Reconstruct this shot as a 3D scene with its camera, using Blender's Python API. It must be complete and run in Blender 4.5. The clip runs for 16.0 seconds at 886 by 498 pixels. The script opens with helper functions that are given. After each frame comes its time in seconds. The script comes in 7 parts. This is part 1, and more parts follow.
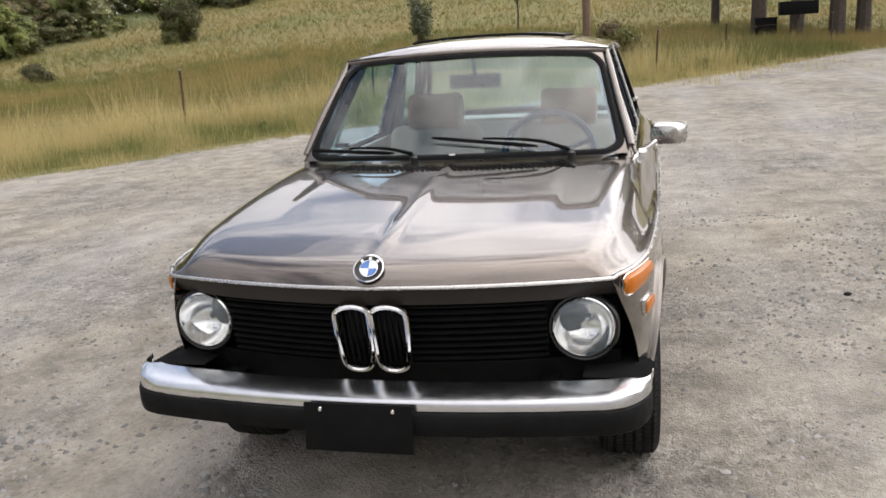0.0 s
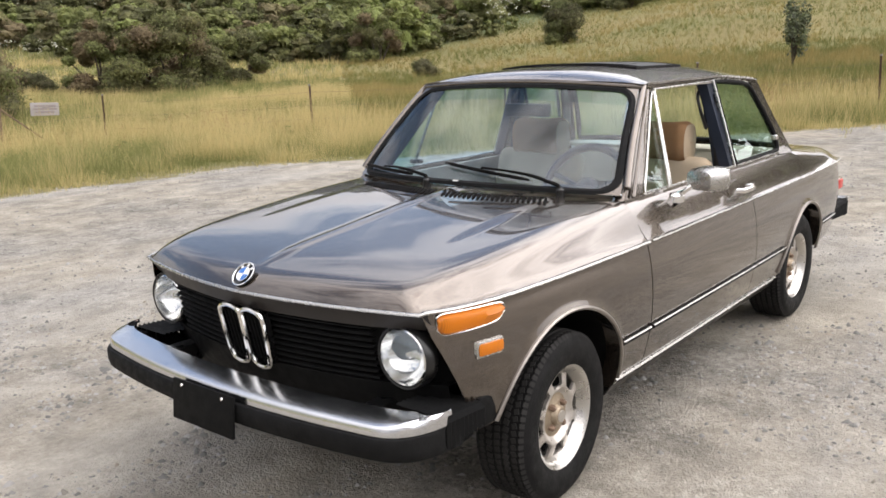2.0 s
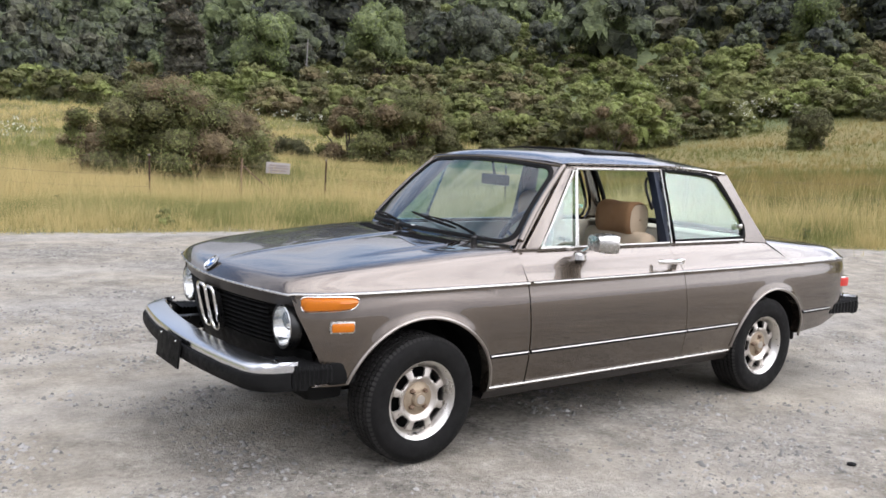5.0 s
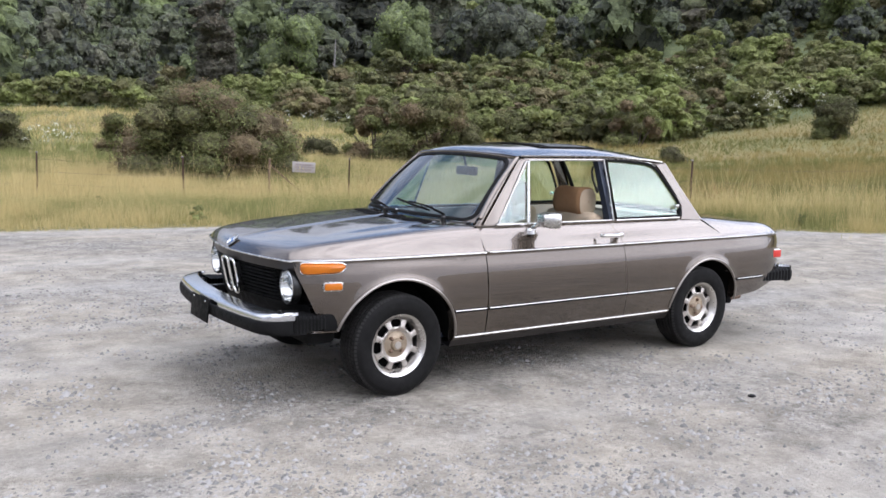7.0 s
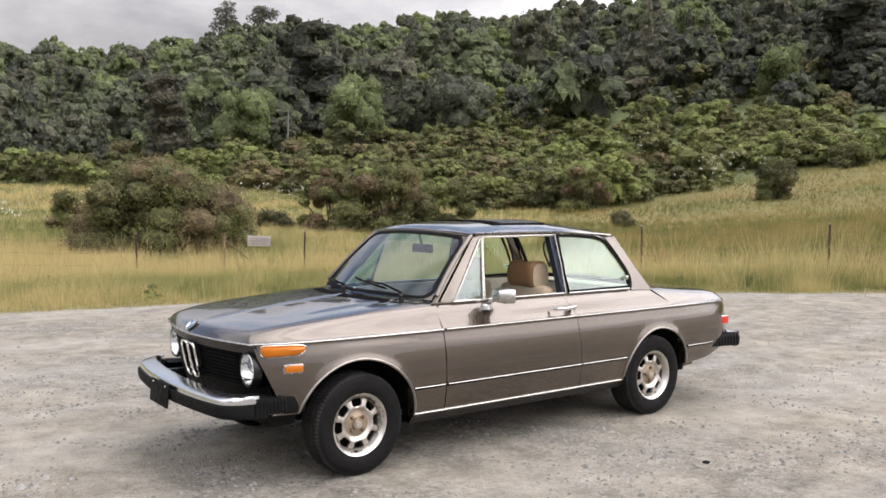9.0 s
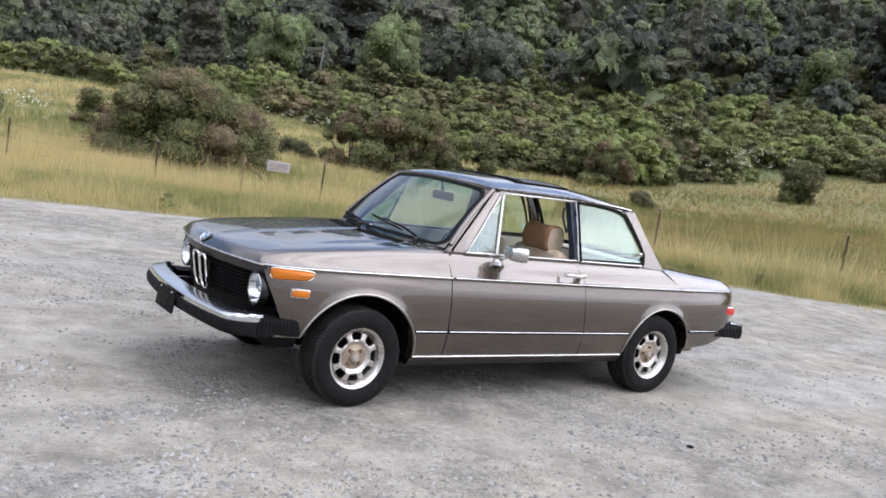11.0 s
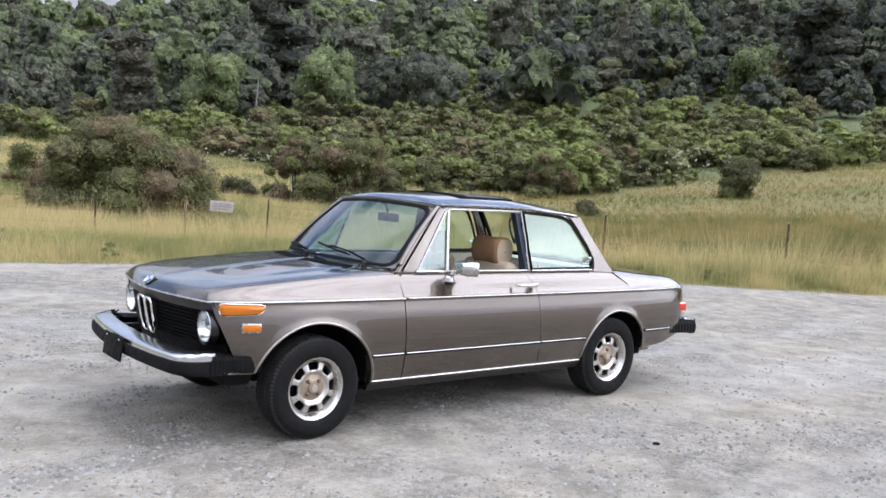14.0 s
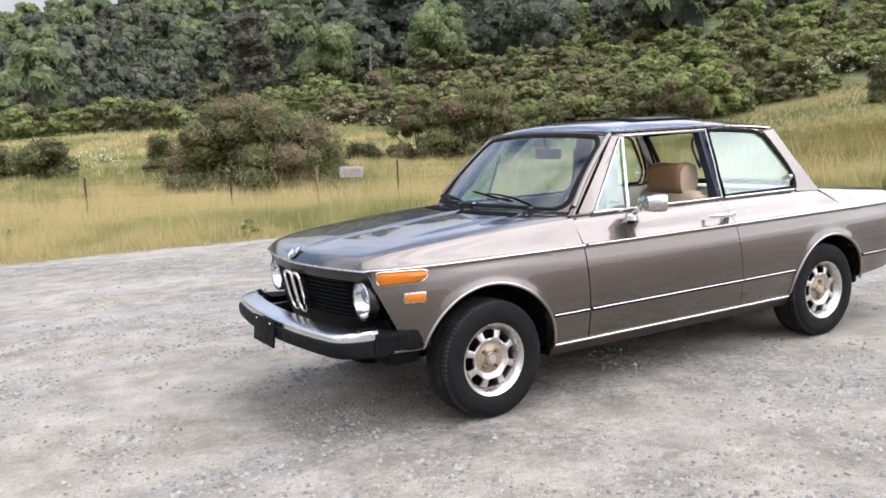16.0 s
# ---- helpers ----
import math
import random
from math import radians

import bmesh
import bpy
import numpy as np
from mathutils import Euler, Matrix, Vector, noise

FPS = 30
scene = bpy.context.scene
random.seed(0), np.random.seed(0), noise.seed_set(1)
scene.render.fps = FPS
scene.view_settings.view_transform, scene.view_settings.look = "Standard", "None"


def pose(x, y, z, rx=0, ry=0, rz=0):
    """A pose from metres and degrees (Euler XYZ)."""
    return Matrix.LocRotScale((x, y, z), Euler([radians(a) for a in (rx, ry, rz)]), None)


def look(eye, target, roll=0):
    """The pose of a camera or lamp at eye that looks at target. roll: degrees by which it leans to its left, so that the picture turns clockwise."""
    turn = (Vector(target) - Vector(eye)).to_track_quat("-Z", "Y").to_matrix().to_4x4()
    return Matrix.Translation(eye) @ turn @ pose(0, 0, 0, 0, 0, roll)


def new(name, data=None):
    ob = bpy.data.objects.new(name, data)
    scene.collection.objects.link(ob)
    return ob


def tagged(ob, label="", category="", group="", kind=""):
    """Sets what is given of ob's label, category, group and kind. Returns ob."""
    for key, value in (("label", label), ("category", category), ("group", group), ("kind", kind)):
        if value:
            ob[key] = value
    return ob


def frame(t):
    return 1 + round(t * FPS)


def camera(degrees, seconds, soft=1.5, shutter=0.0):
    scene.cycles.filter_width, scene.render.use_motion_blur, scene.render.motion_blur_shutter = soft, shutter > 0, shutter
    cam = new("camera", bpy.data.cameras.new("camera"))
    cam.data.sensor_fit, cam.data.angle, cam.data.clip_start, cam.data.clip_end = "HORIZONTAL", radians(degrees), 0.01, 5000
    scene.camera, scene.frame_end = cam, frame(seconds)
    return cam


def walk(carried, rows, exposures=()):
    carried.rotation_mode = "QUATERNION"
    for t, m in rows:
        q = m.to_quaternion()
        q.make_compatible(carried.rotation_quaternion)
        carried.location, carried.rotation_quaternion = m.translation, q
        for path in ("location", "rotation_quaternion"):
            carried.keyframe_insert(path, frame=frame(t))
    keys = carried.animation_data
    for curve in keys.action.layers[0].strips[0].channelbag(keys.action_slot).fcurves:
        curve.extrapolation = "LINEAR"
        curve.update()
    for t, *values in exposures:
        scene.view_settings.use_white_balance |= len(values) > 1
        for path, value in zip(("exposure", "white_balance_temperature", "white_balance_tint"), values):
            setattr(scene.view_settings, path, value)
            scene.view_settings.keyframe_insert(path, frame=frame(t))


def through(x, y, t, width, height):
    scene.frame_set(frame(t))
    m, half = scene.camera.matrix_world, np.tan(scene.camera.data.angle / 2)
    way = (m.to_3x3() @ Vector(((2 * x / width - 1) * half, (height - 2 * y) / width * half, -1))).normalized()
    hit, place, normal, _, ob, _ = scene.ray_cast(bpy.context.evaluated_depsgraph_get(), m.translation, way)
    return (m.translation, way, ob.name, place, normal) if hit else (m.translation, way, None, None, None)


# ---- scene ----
cam = camera(54.3, 16.0, soft=1.6)

PATH = [
    (0, (4.127, 0.749, 1.444), (2.242, 0.283, 0.962), -3.5),
    (0.5, (3.999, 1.096, 1.458), (2.194, 0.454, 0.885), -4.3),
    (1, (3.964, 1.481, 1.433), (2.251, 0.61, 0.88), -1.7),
    (1.5, (3.828, 1.843, 1.443), (2.297, 0.689, 0.872), -1.8),
    (2, (3.622, 2.145, 1.495), (2.101, 0.924, 1.053), -1.6),
    (2.5, (3.601, 2.541, 1.479), (2.137, 1.247, 1.055), 1.2),
    (3, (3.44, 2.839, 1.465), (1.983, 1.531, 1.055), 0.6),
    (3.5, (3.206, 3.039, 1.465), (1.712, 1.794, 0.997), 1.9),
    (4, (3.149, 3.313, 1.44), (1.935, 1.769, 1.064), 2.7),
    (4.2, (3.164, 3.405, 1.439), (2.005, 1.801, 1.151), 3.3),
    (6.3, (3.69, 4.53, 1.449), (2.54, 2.91, 1.216), 2.0),
    (6.5, (3.684, 4.623, 1.456), (2.493, 3.033, 1.219), 1.8),
    (7, (3.676, 4.837, 1.462), (2.585, 3.181, 1.203), 1.5),
    (7.5, (3.705, 4.92, 1.523), (2.522, 3.312, 1.397), -1.8),
    (8, (3.727, 4.935, 1.531), (2.524, 3.34, 1.43), -3.1),
    (8.2, (3.723, 4.932, 1.54), (2.538, 3.325, 1.435), -3.6),
    (10.3, (3.793, 4.93, 1.525), (2.629, 3.31, 1.386), 9.0),
    (10.5, (3.792, 4.932, 1.519), (2.634, 3.309, 1.359), 9.3),
    (11, (3.776, 4.916, 1.508), (2.615, 3.301, 1.295), 8.8),
    (11.5, (3.782, 4.893, 1.492), (2.623, 3.276, 1.288), 7.8),
    (12, (3.757, 4.845, 1.458), (2.562, 3.256, 1.239), 4.1),
    (12.5, (3.762, 4.872, 1.48), (2.521, 3.313, 1.309), 3.8),
    (13, (3.759, 4.903, 1.482), (2.508, 3.352, 1.317), 3.7),
    (13.5, (3.755, 4.913, 1.482), (2.516, 3.351, 1.328), 3.8),
    (14, (3.746, 4.909, 1.477), (2.498, 3.353, 1.331), 3.8),
    (14.5, (3.745, 4.903, 1.477), (2.501, 3.343, 1.331), 3.8),
    (15, (3.734, 4.823, 1.469), (2.569, 3.207, 1.292), 1.7),
    (15.5, (3.664, 4.507, 1.468), (2.596, 2.83, 1.256), -1.3),
    (16, (3.508, 4.181, 1.388), (2.512, 2.467, 1.125), -3.1),
]
LOOK = [(0.0, 0.0, 6850, 14), (0.5, 0.22, 6850, 14), (1.5, 0.32, 6930, 14), (2.2, 0.31, 6790, 14), (4.2, 0.28, 6630, 14), (6.3, 0.28, 6070, 16), (7.0, 0.28, 6070, 16), (7.5, 0.25, 6760, 15), (8.2, 0.25, 6860, 15), (10.3, 0.16, 6330, 15), (11.0, 0.25, 6010, 15), (11.6, 0.29, 5940, 15), (12.3, 0.64, 5940, 15), (13.0, 0.47, 5940, 15), (14.5, 0.35, 5940, 15), (15.3, 0.4, 6160, 15), (16.0, 0.5, 6250, 15)]
walk(cam, [(t, look(eye, target, roll)) for t, eye, target, roll in PATH], LOOK)

# ---- light ----
world = bpy.data.worlds.new("sky")
scene.world = world
world.use_nodes = True
SUN_EL, SUN_AZ = 50.0, 148.0      # height, and compass direction it stands in (degrees from +x to +y)
SUN_WAY = Vector((math.cos(radians(SUN_EL)) * math.cos(radians(SUN_AZ)), math.cos(radians(SUN_EL)) * math.sin(radians(SUN_AZ)), math.sin(radians(SUN_EL))))


def build_sky():
    nt = world.node_tree
    nt.nodes.clear()
    out = nt.nodes.new("ShaderNodeOutputWorld")
    bg = nt.nodes.new("ShaderNodeBackground")
    sky = nt.nodes.new("ShaderNodeTexSky")
    sky.sky_type = "NISHITA"
    sky.sun_disc = False
    sky.sun_elevation = radians(SUN_EL)
    sky.sun_rotation = radians(90 - SUN_AZ)
    sky.air_density, sky.dust_density = 1.0, 0.8
    co = nt.nodes.new("ShaderNodeTexCoord")
    mp = nt.nodes.new("ShaderNodeMapping")
    mp.inputs["Scale"].default_value = (1.0, 1.0, 2.6)
    mp.inputs["Rotation"].default_value = (0, 0, radians(180))
    mp.inputs["Location"].default_value = (27.9, 15.3, 8.1)
    big = nt.nodes.new("ShaderNodeTexNoise")
    big.inputs["Scale"].default_value = 2.2
    big.inputs["Detail"].default_value = 7.0
    big.inputs["Roughness"].default_value = 0.6
    big.inputs["Distortion"].default_value = 0.4
    ramp = nt.nodes.new("ShaderNodeValToRGB")
    ramp.color_ramp.elements[0].position, ramp.color_ramp.elements[0].color = 0.44, (0, 0, 0, 1)
    ramp.color_ramp.elements[1].position, ramp.color_ramp.elements[1].color = 0.58, (1, 1, 1, 1)
    tone = nt.nodes.new("ShaderNodeValToRGB")
    tone.color_ramp.elements[0].position, tone.color_ramp.elements[0].color = 0.40, (19.0, 19.3, 19.9, 1)
    tone.color_ramp.elements[1].position, tone.color_ramp.elements[1].color = 0.66, (8.4, 8.9, 10.0, 1)
    mix = nt.nodes.new("ShaderNodeMixRGB")
    nt.links.new(co.outputs["Generated"], mp.inputs["Vector"])
    nt.links.new(mp.outputs["Vector"], big.inputs["Vector"])
    height = nt.nodes.new("ShaderNodeSeparateXYZ")
    nt.links.new(co.outputs["Generated"], height.inputs["Vector"])
    # haze closes the horizon; the side away from the sun is broken cloud with blue between
    thin = nt.nodes.new("ShaderNodeMapRange")
    thin.inputs["From Min"].default_value, thin.inputs["From Max"].default_value = 0.19, 0.36
    thin.inputs["To Min"].default_value, thin.inputs["To Max"].default_value = 0.30, 0.03
    nt.links.new(height.outputs["Z"], thin.inputs["Value"])
    side = nt.nodes.new("ShaderNodeVectorMath")
    side.operation = "DOT_PRODUCT"
    side.inputs[1].default_value = (0.05, 0.20, 0.13)
    nt.links.new(co.outputs["Generated"], side.inputs[0])
    both = nt.nodes.new("ShaderNodeMath")
    nt.links.new(thin.outputs["Result"], both.inputs[0])
    nt.links.new(side.outputs["Value"], both.inputs[1])
    cover = nt.nodes.new("ShaderNodeMath")
    nt.links.new(big.outputs["Fac"], cover.inputs[0])
    nt.links.new(both.outputs["Value"], cover.inputs[1])
    nt.links.new(cover.outputs["Value"], ramp.inputs["Fac"])
    nt.links.new(big.outputs["Fac"], tone.inputs["Fac"])
    nt.links.new(ramp.outputs["Color"], mix.inputs["Fac"])
    nt.links.new(sky.outputs["Color"], mix.inputs["Color1"])
    # cloud is brightest round the veiled sun and overhead, dull on the far side
    toward = nt.nodes.new("ShaderNodeVectorMath")
    toward.operation = "DOT_PRODUCT"
    toward.inputs[1].default_value = SUN_WAY
    nt.links.new(co.outputs["Generated"], toward.inputs[0])
    glow = nt.nodes.new("ShaderNodeMapRange")
    nt.links.new(toward.outputs["Value"], glow.inputs["Value"])
    bloom = nt.nodes.new("ShaderNodeMath")
    bloom.operation = "POWER"
    bloom.inputs[1].default_value = 1.7
    nt.links.new(glow.outputs["Result"], bloom.inputs[0])
    rise = nt.nodes.new("ShaderNodeMapRange")
    rise.interpolation_type = "SMOOTHSTEP"
    rise.inputs["From Min"].default_value, rise.inputs["From Max"].default_value = 0.16, 0.39
    rise.inputs["To Min"].default_value, rise.inputs["To Max"].default_value = 0.21, 0.64
    nt.links.new(height.outputs["Z"], rise.inputs["Value"])
    bright = nt.nodes.new("ShaderNodeMath")
    bright.operation = "MULTIPLY_ADD"
    bright.inputs[1].default_value = 0.88
    nt.links.new(bloom.outputs["Value"], bright.inputs[0])
    nt.links.new(rise.outputs["Result"], bright.inputs[2])
    dome = nt.nodes.new("ShaderNodeVectorMath")
    dome.operation = "SCALE"
    nt.links.new(tone.outputs["Color"], dome.inputs[0])
    nt.links.new(bright.outputs["Value"], dome.inputs["Scale"])
    nt.links.new(dome.outputs["Vector"], mix.inputs["Color2"])
    nt.links.new(mix.outputs["Color"], bg.inputs["Color"])
    bg.inputs["Strength"].default_value = 0.15
    nt.links.new(bg.outputs["Background"], out.inputs["Surface"])


build_sky()
sun_data = bpy.data.lights.new("sun", "SUN")
sun_data.energy, sun_data.angle, sun_data.color = 0.8, radians(95), (1.0, 0.95, 0.87)
sun = new("sun", sun_data)
sun.matrix_world = look(SUN_WAY * 60, (0, 0, 0))


# ---- materials ----
def shader(name):
    m = bpy.data.materials.new(name)
    m.use_nodes = True
    nt = m.node_tree
    return m, nt, nt.nodes["Principled BSDF"]


def node(nt, kind, **values):
    n = nt.nodes.new(kind)
    for key, value in values.items():
        n.inputs[key].default_value = value
    return n


def blend(nt, fac, a, b, kind="MIX"):
    n = nt.nodes.new("ShaderNodeMixRGB")
    n.blend_type = kind
    for slot, value in (("Fac", fac), ("Color1", a), ("Color2", b)):
        if isinstance(value, bpy.types.NodeSocket):
            nt.links.new(value, n.inputs[slot])
        elif slot == "Fac":
            n.inputs[slot].default_value = value
        else:
            n.inputs[slot].default_value = (*value, 1)
    return n.outputs["Color"]


def grain(nt, scale, lo=0.3, hi=0.7, detail=5.0, vector=None, rough=0.55):
    n = node(nt, "ShaderNodeTexNoise", Scale=scale, Detail=detail, Roughness=rough)
    if vector is None:
        vector = nt.nodes.new("ShaderNodeTexCoord").outputs["Object"]
    nt.links.new(vector, n.inputs["Vector"])
    r = nt.nodes.new("ShaderNodeMapRange")
    r.inputs["From Min"].default_value, r.inputs["From Max"].default_value = lo, hi
    nt.links.new(n.outputs["Fac"], r.inputs["Value"])
    return r.outputs["Result"]


def bumped(nt, bsdf, height, strength=0.3, distance=0.01):
    b = node(nt, "ShaderNodeBump", Strength=strength, Distance=distance)
    nt.links.new(height, b.inputs["Height"])
    nt.links.new(b.outputs["Normal"], bsdf.inputs["Normal"])


def plain(name, colour, rough=0.5, metal=0.0, vary=0.25, scale=12.0, bump=0.0, fine=180.0, coat=0.0, coat_rough=0.04, gloss=0.5):
    """A surface with stains at two scales and a fine relief."""
    m, nt, b = shader(name)
    dark = tuple(c * (1 - vary) for c in colour)
    light = tuple(min(1, c * (1 + vary)) for c in colour)
    broad = blend(nt, grain(nt, scale), dark, light)
    both = blend(nt, 0.35, broad, blend(nt, grain(nt, fine), dark, light))
    nt.links.new(both, b.inputs["Base Color"])
    r = nt.nodes.new("ShaderNodeMapRange")
    r.inputs["To Min"].default_value, r.inputs["To Max"].default_value = rough * 0.8, min(1, rough * 1.2)
    nt.links.new(grain(nt, scale * 2.3), r.inputs["Value"])
    nt.links.new(r.outputs["Result"], b.inputs["Roughness"])
    b.inputs["Metallic"].default_value = metal
    b.inputs["Specular IOR Level"].default_value = gloss
    b.inputs["Coat Weight"].default_value = coat
    b.inputs["Coat Roughness"].default_value = coat_rough
    if bump:
        bumped(nt, b, grain(nt, fine, 0.2, 0.8), bump, 0.004)
    return m


def tinted(name, dark, light, straw=None, rough=0.75, through=0.0, fresh=None, spray=0.0):
    """Leaves or blades: colour by the mesh's own tint attribute, from dark to light, to straw and to fresh green."""
    m, nt, b = shader(name)
    a = nt.nodes.new("ShaderNodeAttribute")
    a.attribute_name = "tint"
    sep = nt.nodes.new("ShaderNodeSeparateColor")
    nt.links.new(a.outputs["Color"], sep.inputs["Color"])
    colour = blend(nt, sep.outputs["Red"], dark, light)
    if straw:
        colour = blend(nt, sep.outputs["Green"], colour, straw)
    if fresh:
        colour = blend(nt, sep.outputs["Blue"], colour, fresh)
    if spray:
        # leaf sprays: spray is their number in a metre
        place = nt.nodes.new("ShaderNodeNewGeometry").outputs["Position"]
        near, wide = grain(nt, spray, 0.30, 0.70, 3.0, place, 0.7), grain(nt, spray * 0.22, 0.3, 0.7, 3.0, place)
        colour = blend(nt, 1.0, colour, blend(nt, near, (0.58, 0.58, 0.60), (1.42, 1.42, 1.36)), "MULTIPLY")
        colour = blend(nt, 1.0, colour, blend(nt, wide, (0.86, 0.85, 0.86), (1.16, 1.15, 1.10)), "MULTIPLY")
        bumped(nt, b, near, 0.8, 0.55 / spray)
    nt.links.new(colour, b.inputs["Base Color"])
    b.inputs["Roughness"].default_value = rough
    b.inputs["Specular IOR Level"].default_value = 0.05
    if through:
        t = nt.nodes.new("ShaderNodeBsdfTranslucent")
        nt.links.new(colour, t.inputs["Color"])
        mix = nt.nodes.new("ShaderNodeMixShader")
        mix.inputs["Fac"].default_value = through
        nt.links.new(b.outputs["BSDF"], mix.inputs[1])
        nt.links.new(t.outputs["BSDF"], mix.inputs[2])
        nt.links.new(mix.outputs["Shader"], nt.nodes["Material Output"].inputs["Surface"])
    return m


def glass(name, tint, gloss=1.0, straight=0.05, milk=0.0):
    """A thin pane: clear with a tint, and mirroring by Fresnel. milk: share of painted pale blue haze."""
    m, nt, b = shader(name)
    nt.nodes.remove(b)
    clear = nt.nodes.new("ShaderNodeBsdfTransparent")
    clear.inputs["Color"].default_value = (*tint, 1)
    shine = nt.nodes.new("ShaderNodeBsdfGlossy")
    shine.inputs["Roughness"].default_value = 0.01
    shine.inputs["Color"].default_value = (gloss, gloss, gloss, 1)
    face = node(nt, "ShaderNodeLayerWeight", Blend=0.5)
    power = nt.nodes.new("ShaderNodeMath")
    power.operation = "POWER"
    power.inputs[1].default_value = 5.0
    nt.links.new(face.outputs["Facing"], power.inputs[0])
    f = nt.nodes.new("ShaderNodeMath")
    f.operation = "MULTIPLY_ADD"
    f.inputs[1].default_value, f.inputs[2].default_value = 1 - straight, straight
    nt.links.new(power.outputs["Value"], f.inputs[0])
    mix = nt.nodes.new("ShaderNodeMixShader")
    nt.links.new(f.outputs["Value"], mix.inputs["Fac"])
    body = clear
    if milk:
        white = nt.nodes.new("ShaderNodeBsdfDiffuse")
        white.inputs["Color"].default_value = (0.62, 0.74, 0.83, 1)
        haze = nt.nodes.new("ShaderNodeMixShader")
        haze.inputs["Fac"].default_value = milk
        nt.links.new(clear.outputs["BSDF"], haze.inputs[1])
        nt.links.new(white.outputs["BSDF"], haze.inputs[2])
        nt.links.new(haze.outputs["Shader"], mix.inputs[1])
    else:
        nt.links.new(clear.outputs["BSDF"], mix.inputs[1])
    nt.links.new(shine.outputs["BSDF"], mix.inputs[2])
    nt.links.new(mix.outputs["Shader"], nt.nodes["Material Output"].inputs["Surface"])
    return m


def paint_material():
    m, nt, b = shader("car_paint")
    flake = blend(nt, grain(nt, 900.0, 0.3, 0.7, 2.0), (0.087, 0.067, 0.051), (0.108, 0.084, 0.064))
    dusty = blend(nt, grain(nt, 3.5, 0.5, 0.9), flake, (0.098, 0.077, 0.060))
    nt.links.new(dusty, b.inputs["Base Color"])
    b.inputs["Metallic"].default_value = 0.9
    b.inputs["Roughness"].default_value = 0.26
    b.inputs["Coat IOR"].default_value = 1.75
    b.inputs["Coat Weight"].default_value = 1.0
    b.inputs["Coat Roughness"].default_value = 0.012
    return m


def lens_material(name, colour):
    m, nt, b = shader(name)
    ribs = node(nt, "ShaderNodeTexWave", Scale=60.0, Distortion=0.0)
    nt.links.new(nt.nodes.new("ShaderNodeTexCoord").outputs["Object"], ribs.inputs["Vector"])
    dark = tuple(c * 0.7 for c in colour)
    nt.links.new(blend(nt, ribs.outputs["Fac"], dark, colour), b.inputs["Base Color"])
    b.inputs["Roughness"].default_value = 0.3
    b.inputs["Specular IOR Level"].default_value = 0.3
    b.inputs["Coat Weight"].default_value = 0.35
    return m


